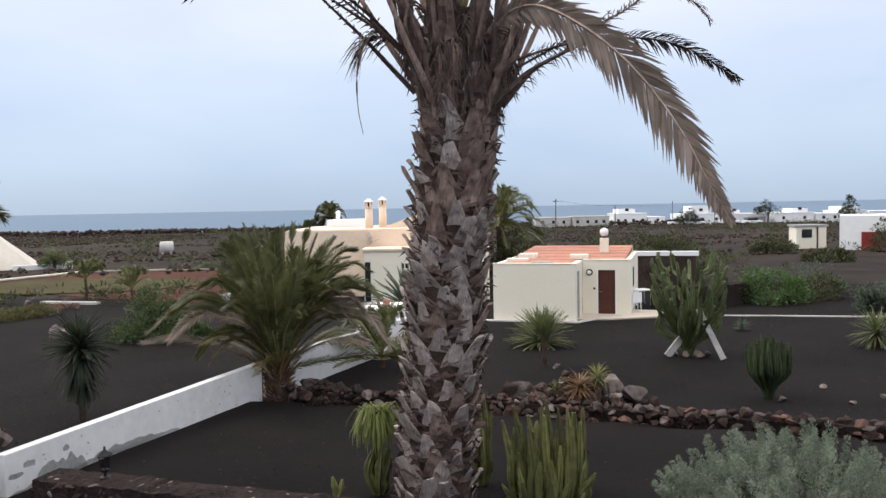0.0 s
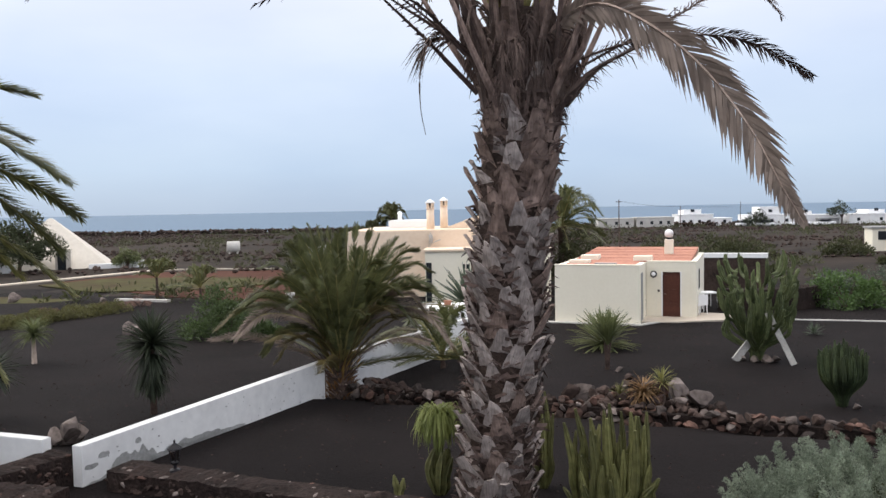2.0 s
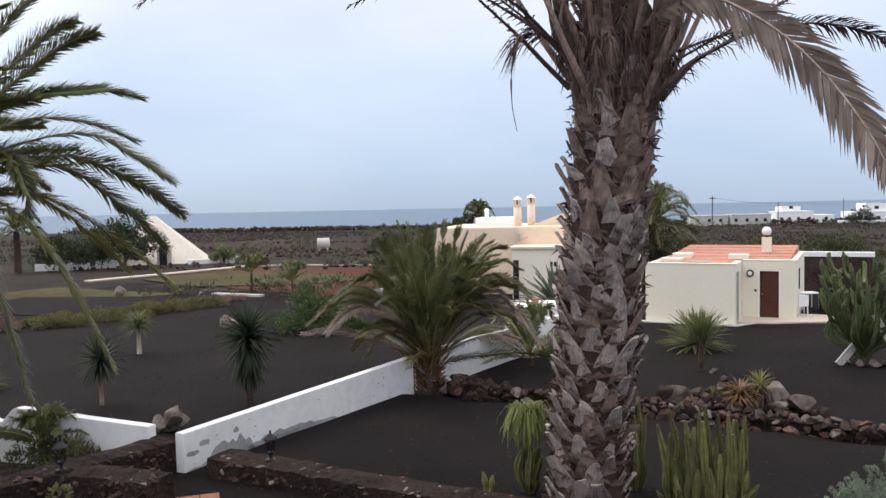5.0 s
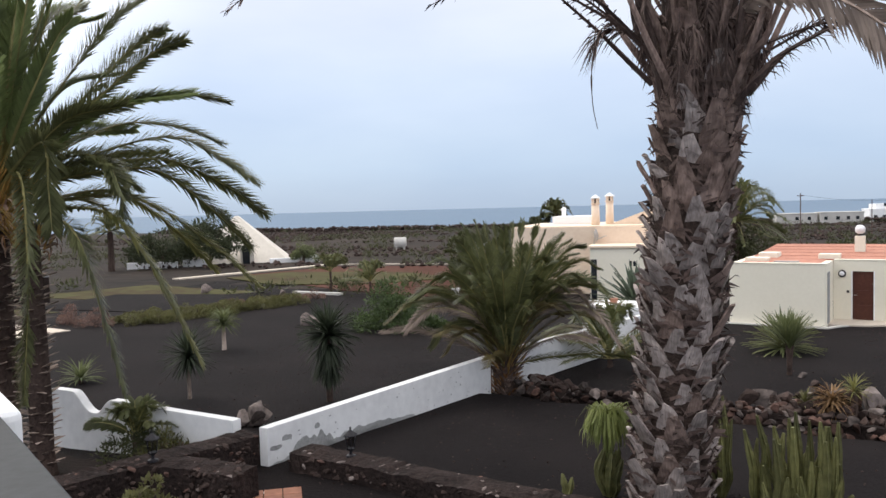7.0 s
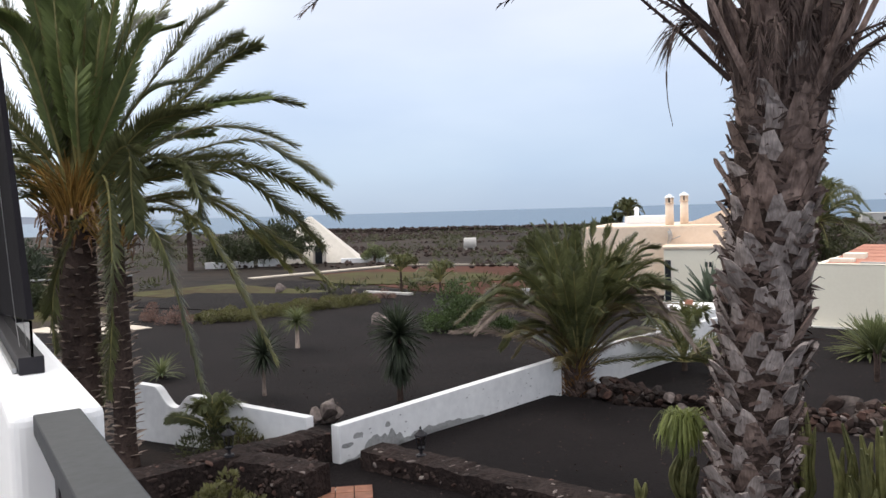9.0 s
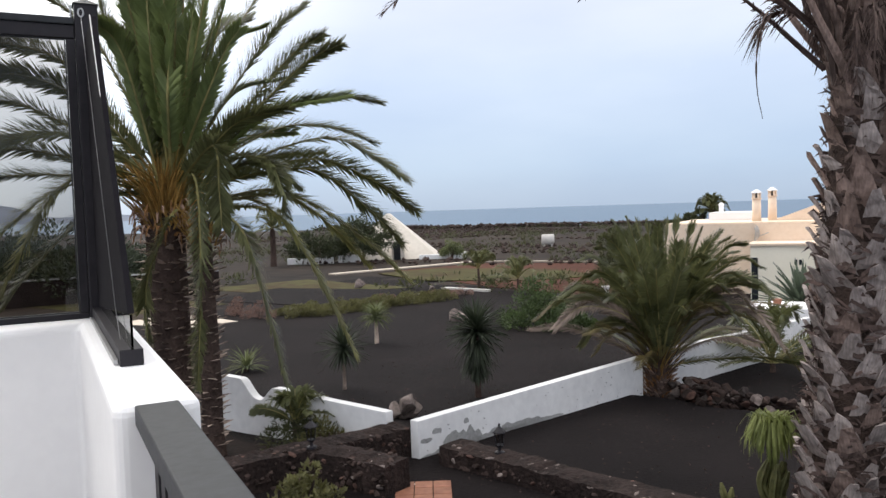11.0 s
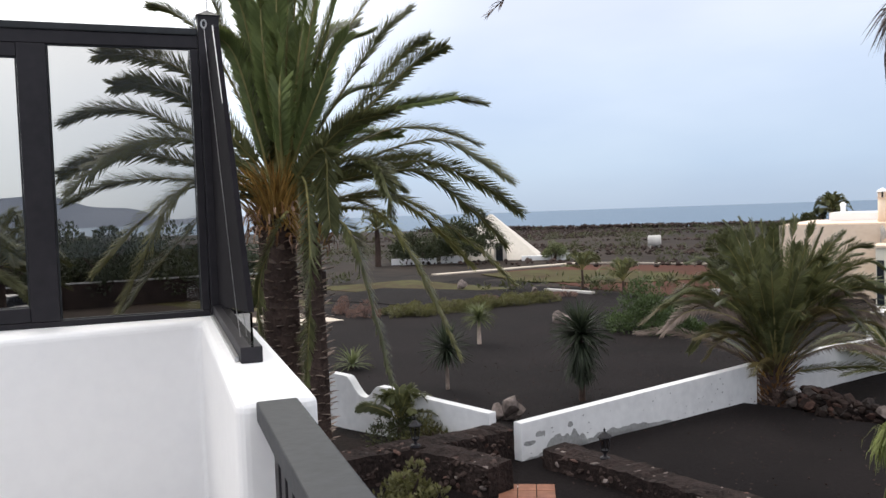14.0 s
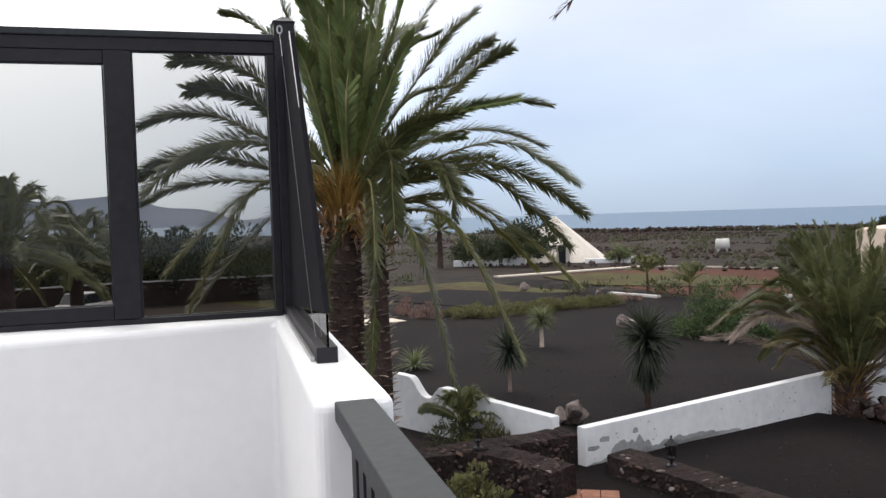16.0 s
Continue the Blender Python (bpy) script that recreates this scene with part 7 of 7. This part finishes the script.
# ---- white pyramid house ----
py = thing("pyramid_house", pose(-41.6, 68.7, 0, 0, 0, 27), "white pyramid-shaped house with a dark doorway", "house")
bm = bmesh.new()
f1 = [bm.verts.new(p) for p in ((-5.6, 0, -0.2), (5.6, 0, -0.2), (0.15, 4.6, 4.7), (-0.15, 4.6, 4.7))]
f2 = [bm.verts.new(p) for p in ((-5.6, 11, -0.2), (5.6, 11, -0.2), (0.15, 6.2, 4.7), (-0.15, 6.2, 4.7))]
bm.faces.new(f1)
bm.faces.new(f2[::-1])
for i in range(4):
    bm.faces.new((f1[i], f2[i], f2[(i + 1) % 4], f1[(i + 1) % 4]))
bmesh.ops.recalc_face_normals(bm, faces=bm.faces[:])
part("shell", bm, M_PYRA, py)
part("porch", bar(0.6, 1.9, -0.4, 0.8, -0.1, 1.9, 0.02), M_PYRA, py)
part("door", bar(0.8, 1.5, -0.45, -0.39, 0.0, 1.75), M_DARKWIN, py, "dark doorway")
for x0, x1, y0, h in ((-9.5, -5.0, -3.0, 0.6), (3.4, 6.3, -1.2, 0.45), (6.4, 8.2, -1.6, 0.65), (-4.6, -2.4, -2.2, 0.7)):
    part("low_wall", bar(x0, x1, y0, y0 + 0.5, -0.2, h, 0.02), M_FARWHITE, py)

# ---- far village ----
def village_house(x, y, w, d, h, label, wins=3, upper=None, material=None, group="white village houses"):
    t = thing("village_house", pose(x, y, -0.2), label, "house", group)
    m_ = material or M_FARWHITE
    h *= 0.78
    part("wall", bar(0, w, 0, d, -0.5, h), m_, t)
    part("parapet", bar(-0.08, w + 0.08, -0.08, d + 0.08, h + 0.001, h + 0.22), m_, t)
    for i in range(wins):
        a = w * (i + 0.5) / wins + 0.25 * math.sin(i * 5.0 + x)
        wd_ = part("window", bar(a - 0.3, a + 0.3, -0.05, 0.03, 0.95, 1.6), M_DARKWIN, t)
    if upper:
        u0, u1, uh = upper
        part("upper_storey", bar(u0, u1, 0.8, d - 0.5, h + 0.221, h + uh), m_, t)
        part("window", bar((u0 + u1) / 2 - 0.4, (u0 + u1) / 2 + 0.4, 0.75, 0.82, h + 0.7, h + 1.3), M_DARKWIN, t)
    return t


W1 = "white cubic village house with small dark windows"
for x, w, h, wins, up in ((38.2, 7.4, 3.4, 4, (1.2, 5.0, 1.2)), (45.8, 3.6, 2.3, 1, None), (52.5, 10.0, 3.0, 3, (2.9, 7.2, 1.9)), (62.7, 9.4, 2.8, 3, (0.8, 3.2, 1.0)), (73.0, 8.6, 2.9, 2, (4.2, 7.6, 1.0)), (82.0, 5.5, 2.5, 2, None), (86.5, 6.0, 3.2, 2, (1.0, 4.5, 1.1)), (93.0, 7.5, 2.9, 3, None), (101.5, 8.0, 3.3, 3, (2, 5, 1.2)), (111, 9, 3.0, 3, None)):
    village_house(x, 176 - (x - 38) * 0.08, w, 7, h, W1, wins, up)
village_house(20.3, 172, 7.6, 6, 2.7, "long pale beige industrial shed with a flat roof", 3, None, M_KERB, "")
village_house(28.3, 171, 7.8, 6, 2.9, "long pale beige industrial shed with a flat roof", 4, None, M_KERB, "")
village_house(66.5, 172, 4.0, 3, 1.9, "grey unplastered hut among white houses", 1, None, M_GREYPATCH, "")
for x, y, w in ((49.5, 166, 1.8), (53.0, 165, 1.8), (60.5, 166, 1.8), (64.8, 165, 1.8)):
    t = thing("parked_car", pose(x, y, 0), "small white parked car beside village houses", "car", "cars in the village")
    part("body", bar(-2.0, 2.0, -0.8, 0.8, 0.3, 0.85, 0.15), M_PLASTIC, t)
    part("cabin", bar(-1.1, 1.1, -0.7, 0.7, 0.851, 1.4, 0.18), M_DARKWIN, t)
    for a in (-1.2, 1.2):
        for c in (-0.75, 0.75):
            part("wheel", tube([(a, c - 0.08, 0.3), (a, c + 0.08, 0.3)], [0.3, 0.3], 12), M_BLACKMETAL, t)

kiosk = thing("kiosk", pose(36.2, 80.6, 0, 0, 0, -8), "small white hut with a dark roof edge and window", "hut")
part("wall", bar(0, 2.9, 0, 2.6, -0.1, 2.2), M_CREAM, kiosk)
part("roof", bar(-0.15, 3.05, -0.15, 2.75, 2.21, 2.4), M_GREYPATCH, kiosk)
part("window", bar(0.5, 1.5, -0.05, 0.02, 1.1, 1.95), M_DARKWIN, kiosk)
part("corner_trim", bar(1.95, 2.1, -0.06, 0.02, 0, 2.2), M_DOOR, kiosk)
gb = thing("garage", pose(39.0, 77.4, 0, 0, 0, -27), "white garage building with a wide red gate", "garage")
part("wall", bar(0, 16, 0, 8, -0.2, 3.35, 0.03), M_FARWHITE, gb)
part("gate", bar(1.9, 9.0, -0.06, 0.03, 0.0, 1.75), M_REDGATE, gb, "red painted gate")
part("lamp", bar(3.2, 3.4, -0.08, 0.0, 2.4, 2.65), M_BLACKMETAL, gb)

tank = thing("water_tank", pose(-32.6, 92.5, 0.0, 0, 0, 20) @ Matrix.Diagonal((0.78, 0.8, 0.95, 1)), "white cylindrical water tank lying on dark scrub", "tank")
tb = tube([(-1.0, 0, 0.85), (-0.9, 0, 0.85), (0.9, 0, 0.85), (1.0, 0, 0.85)], [0.55, 0.72, 0.72, 0.55], 20)
part("vessel", tb, M_KERB, tank, smooth=False)
for a in (-0.6, 0.6):
    part("cradle", bar(a - 0.12, a + 0.12, -0.6, 0.6, -0.1, 0.3), M_KERB, tank)


def pole(x, y, h, label="tall wooden utility pole standing in scrub", r=0.07):
    t = thing("utility_pole", pose(x, y, 0), label, "pole", "utility poles")
    part("post", tube([(0, 0, -0.3), (0, 0, h)], [r, r * 0.7], 7), M_DEADDARK, t)
    if h > 5.5:
        part("crossarm", bar(-0.35, 0.35, -0.03, 0.03, h - 0.3, h - 0.22), M_DEADDARK, t)


pole(12.9, 90.0, 5.6)
pole(24.5, 112.0, 4.7)
pole(58.0, 168, 6.3)
pole(49.0, 168, 5.2)
pole(103, 165, 6.2)
wire = part("power_cable", tube(smooth_line([(12.9, 90, 5.4), (18.5, 101, 4.85), (24.5, 112, 4.6), (40, 140, 4.3)], 20), [0.018] * 21, 4), M_BLACKMETAL)
tagged(wire, "thin black overhead cable between poles", "cable")


# ---- far trees and scrub ----
def tree(x, y, h, w, material, label, n=1800, ln=0.35, tall=0.75):
    t = thing("tree", pose(x, y, 0), label, "tree")
    part("trunk", tube([(0, 0, -0.2), (0.1, 0, h * 0.35), (0, 0.1, h * 0.7)], [0.16, 0.12, 0.05], 7), M_TRUNK, t)
    for i in range(4):
        a = i * 1.6
        part("limb", tube([(0.08, 0, h * 0.3), (w * 0.3 * math.cos(a), w * 0.3 * math.sin(a), h * 0.55), (w * 0.6 * math.cos(a), w * 0.6 * math.sin(a), h * 0.72)], [0.08, 0.05, 0.02], 5), M_TRUNK, t)
    cs_, rs_ = lumps(w, w, h * tall, 22, w * 0.34, h * (1 - tall))
    leaf_cloud("crown", cs_, rs_, n, ln, ln * 0.4, material, t)


tree(-42.3, 65.5, 5.3, 3.0, M_DARKTREE, "dark olive tree in front of a white pyramid house", 9000, 0.3)
tree(-46.5, 64.0, 3.6, 3.0, M_DARKTREE, "dark olive tree among garden shrubs", 7000, 0.3)
tree(-34.8, 70.0, 1.9, 1.2, M_YUCCA, "small green tree beside a white house", 2400, 0.2)
tree(-12.0, 60.0, 5.0, 1.5, M_OLIVE, "dark green tree behind a villa", 8000, 0.26, 0.9)
tree(-10.3, 61.0, 5.4, 1.5, M_OLIVE, "dark green tree behind a villa", 8000, 0.26, 0.9)
tree(-14.6, 57.4, 3.9, 2.2, M_OLIVE, "dark green tree behind a villa", 7000, 0.26, 0.9)
tree(51.2, 165, 4.6, 2.2, M_YUCCAD, "dark conifer in front of white houses", 900, 0.5, 0.95)
tree(84.5, 164, 6.0, 1.8, M_YUCCAD, "dark narrow tree among white houses", 900, 0.5, 0.95)
tree(96.0, 160, 6.4, 2.6, M_YUCCAD, "dark tree among white houses", 900, 0.5, 0.9)
tree(71.0, 172, 4.9, 2.4, M_YUCCAD, "dark palm-like tree behind white houses", 700, 0.5, 0.5)
tree(41.8, 74.5, 3.2, 1.3, M_OLIVE, "thin grey-green tree before a white garage", 420, 0.3, 0.8)


def date_palm(x, y, stem, ln, n, label, leaf=0.5):
    t = thing("palm_tree", on(x, y), label, "palm tree", "palms beyond the garden")
    part("trunk", tube([(0, 0, -0.2), (0.05, 0, stem * 0.5), (0, 0, stem)], [0.32, 0.27, 0.25], 10), M_TRUNK, t)
    for i in range(n):
        a = i * 2.4
        e = -0.5 + 1.8 * (i + 0.5) / n
        h, v = ln * math.cos(e), ln * math.sin(e)
        c, s = math.cos(a), math.sin(a)
        frond(t, [(0, 0, stem), (c * h * 0.35, s * h * 0.35, stem + v * 0.5 + 0.25 * ln * 0.4), (c * h * 0.75, s * h * 0.75, stem + v * 0.8 + 0.1), (c * h, s * h, stem + v * 0.75 - 0.15 * ln)], leaf, 70, 0.35, M_YOUNG, M_RACHIS, 0.03, 0.12, 1.0, 0.05, 0.3, spread=0.3)


date_palm(3.6, 50.0, 3.7, 3.0, 38, "green date palm behind a villa", 0.6)
for x_, w_, h_ in ((4.5, 1.5, 3.9), (5.8, 1.2, 3.3), (3.3, 1.3, 3.5)):
    bush(x_, 48.5, w_, 1.2, h_, M_OLIVE, "dark green shrub behind a red-roofed house", 2200, 0.22, 0.09, 22, name="shrub", category="shrub", group="shrubs behind the house")
date_palm(-8.9, 62.0, 4.3, 1.35, 26, "small date palm crown behind a villa", 0.4)
date_palm(-49.0, 60.0, 3.6, 2.4, 26, "dark date palm beside a white pyramid house")
date_palm(-27.0, 10.8, 4.2, 3.0, 36, "green date palm beyond a windbreak")
date_palm(-30.5, 14.8, 3.6, 2.6, 34, "green date palm beyond a windbreak")
for az_, d_ in ((50, 58), (53, 55), (55.5, 60), (58, 56), (60.5, 61), (63, 57), (66, 60), (69, 57), (51.5, 66), (57, 68), (62, 70), (67, 67)):
    tree(-d_ * math.sin(radians(az_)), d_ * math.cos(radians(az_)), 5.4 - 0.35 * (az_ % 3), 3.6, M_DARKTREE if d_ % 2 else M_YUCCAD, "dense dark green tree beyond the windbreak", 5600, 0.34, 0.85)
for x, y, w, h in ((-24.5, 18.0, 1.6, 1.3), (-31, 8, 2.6, 2.2), (-25, 9.5, 1.6, 1.3), (-38, 33, 2.2, 1.8)):
    bush(x, y, w, w * 0.8, h, M_DARKTREE, "dense dark green garden shrub beyond a windbreak", 4600, 0.22, 0.10, 28, name="shrub", category="shrub", group="shrubs beyond the windbreak")
wall_run("yard_wall", [(-35.5, 38.0), (-41.0, 32.5), (-46.0, 25.0), (-49.5, 16.0)], [1.5, 1.5, 1.5, 1.5], 0.3, M_WALLCORE, "low dark lava wall along a yard")
strip("yard_coping", [(-35.5, 38.0), (-41.0, 32.5), (-46.0, 25.0), (-49.5, 16.0)], 0.36, M_GREYPATCH, "grey coping along a dark yard wall", "coping", 1.58, 1.502)
car = thing("parked_car", pose(-42.6, 21.4, 0.03, 0, 0, 118), "pale silver parked car standing in a yard", "car")
for nm, pts, half, mm in (("body", [(-1.9, 0.28), (1.95, 0.28), (2.0, 0.62), (1.5, 0.78), (0.75, 0.86), (-1.75, 0.9), (-1.95, 0.7)], 0.82, M_KERB), ("cabin", [(-1.65, 0.87), (0.85, 0.85), (0.25, 1.34), (-0.3, 1.43), (-1.2, 1.40)], 0.70, M_DARKWIN)):
    bm = bmesh.new()
    fa = [bm.verts.new((x, -half, z)) for x, z in pts]
    fb = [bm.verts.new((x, half, z)) for x, z in pts]
    bm.faces.new(fa)
    bm.faces.new(fb[::-1])
    for i in range(len(pts)):
        j = (i + 1) % len(pts)
        bm.faces.new((fa[i], fb[i], fb[j], fa[j]))
    bmesh.ops.recalc_face_normals(bm, faces=bm.faces[:])
    bmesh.ops.bevel(bm, geom=bm.edges[:], offset=0.05, segments=2, profile=0.6, affect="EDGES")
    part(nm, bm, mm, car)
part("roof", bar(-1.18, 0.1, -0.66, 0.66, 1.405, 1.45, 0.02), M_KERB, car)
for a in (-1.25, 1.3):
    for c in (-0.72, 0.72):
        part("wheel", tube([(a, c - 0.09, 0.3), (a, c + 0.09, 0.3)], [0.3, 0.3], 16), M_BLACKMETAL, car)
for x, y, w, h in ((38, 54, 2.8, 1.4), (31, 63, 2.0, 1.0), (17, 56, 1.8, 1.0), (19.5, 76, 3.2, 2.4), (22.5, 75, 3.0, 2.5), (31, 74, 2.4, 1.7), (16, 79, 2.0, 1.3)):
    bush(x, y, w, w * 0.6, h, M_OLIVE, "broad olive-green bush on far scrubland", 1800, 0.34, 0.12, 20, name="bush", category="bush", group="bushes on far scrub")

# scrub tufts and loose lava over the far ground
cs, rs = [], []
for i in range(2600):
    x, y = frng.uniform(-95, 110), frng.uniform(44, 178)
    if i % 12 == 0:
        x, y = frng.uniform(-42, -8), frng.uniform(42, 66)
    elif i % 10 == 1:
        x, y = frng.uniform(16, 48), frng.uniform(60, 80)
    if -48 < x < -35 and 66 < y < 80 or noise.noise(Vector((x * 0.045, y * 0.045, 5))) < (0.12 if x > 12 and y < 60 else -0.08):
        continue
    s = frng.uniform(0.3, 1.0)
    cs.append((x, y, 0.15 + s * 0.25))
    rs.append((s, s, s * 0.5))
sc = leaf_cloud("scrub_tufts", cs, rs, 46000, 0.34, 0.10, M_OLIVE, None, up=0.7)
tagged(sc, "grey-green scrub tufts scattered over dark volcanic ground", "scrub", kind="stuff")


def rubble(name, n, place, lo, hi, material, label):
    base = np.array([(1, 0, 0), (-1, 0, 0), (0, 1, 0), (0, -1, 0), (0, 0, 1), (0, 0, -1)], float)
    tri = np.array([(0, 2, 4), (2, 1, 4), (1, 3, 4), (3, 0, 4), (2, 0, 5), (1, 2, 5), (3, 1, 5), (0, 3, 5)])
    c = np.array([place() for _ in range(n)])
    s = prng.uniform(lo, hi, n)
    v = base[None] * prng.uniform(0.6, 1.3, (n, 6, 1)) * s[:, None, None] * np.array([1, 1, 0.75]) + prng.normal(0, 0.12, (n, 6, 3)) * s[:, None, None] + c[:, None]
    f = tri[None] + 6 * np.arange(n)[:, None, None]
    return tagged(raw(name, v.reshape(-1, 3), f.reshape(-1, 3).tolist(), material), label, "stones", kind="stuff")


def far_place():
    while True:
        x, y = frng.uniform(-110, 100), frng.uniform(62, 190)
        if noise.noise(Vector((x * 0.02, y * 0.08, 9))) > 0.0:
            return (x, y, 0.15)


rubble("lava_rubble", 9000, far_place, 0.08, 0.34, M_STONE, "loose dark lava rubble over far scrubland")


def ridge_place():
    x = frng.uniform(-130, 60)
    return (x, 178 + 5 * noise.noise(Vector((x * 0.03, 0, 0))) + frng.uniform(-1.5, 1.5), frng.uniform(0.0, 0.9))


rubble("far_stone_wall", 3500, ridge_place, 0.2, 0.55, M_STONE, "long dry-stone lava wall along the shore")


def near_place():
    while True:
        x, y = frng.uniform(-16, 18), frng.uniform(11.5, 33)
        if frng.random() < 0.5 or noise.noise(Vector((x * 0.4, y * 0.4, 2))) > 0.1:
            return (x, y, ground_z(x, y) + 0.005)


def speck_place():
    x, y, z = ridge_place()
    return (x, y - 1.7, z)


rubble("pale_wall_stones", 260, speck_place, 0.14, 0.3, M_STONEPALE, "pale stones scattered in a far lava wall")

# white pieces left of the villa
wl_ = part("garden_wall", bar(-14.2, -13.1, 56.2, 56.5, -0.2, 2.3, 0.03), M_WHITE)
part("coping", bar(-14.3, -13.0, 56.12, 56.58, 2.3, 2.4, 0.02), M_WHITE, wl_)
tagged(wl_, "short white rendered garden wall beside a villa", "wall")
bx = part("storage_box", bar(-0.4, 0.4, -0.3, 0.3, -0.05, 0.62, 0.03), M_PLASTIC)
bx.matrix_basis = on(-12.0, 43.0, 20) @ Matrix.Diagonal((0.6, 0.6, 0.6, 1))
part("lid", bar(-0.43, 0.43, -0.33, 0.33, 0.62, 0.70, 0.02), M_PLASTIC, bx)
tagged(bx, "white lidded box on dark earth", "box")
o = new("rock", ROCKS[1])
o.matrix_basis = on(-9.40, 16.0) @ Matrix.Translation((0, 0, 0.36)) @ Matrix.Rotation(0.25, 4, "Y") @ Matrix.Diagonal((0.55, 0.5, 0.95, 1))
tagged(o, "tall upright lava rock standing behind a white wall", "rock", "rocks in the left garden")
o = new("rock", STONES[2])
o.matrix_basis = on(-12.9, 42.8) @ Matrix.Translation((0, 0, 0.25)) @ Matrix.Diagonal((0.9, 0.8, 0.7, 1))
tagged(o, "grey lava rock beside a white box", "rock", "rocks on the gravel")

rubble("gravel", 5200, near_place, 0.008, 0.03, M_STONE, "loose pebbles on black volcanic gravel")
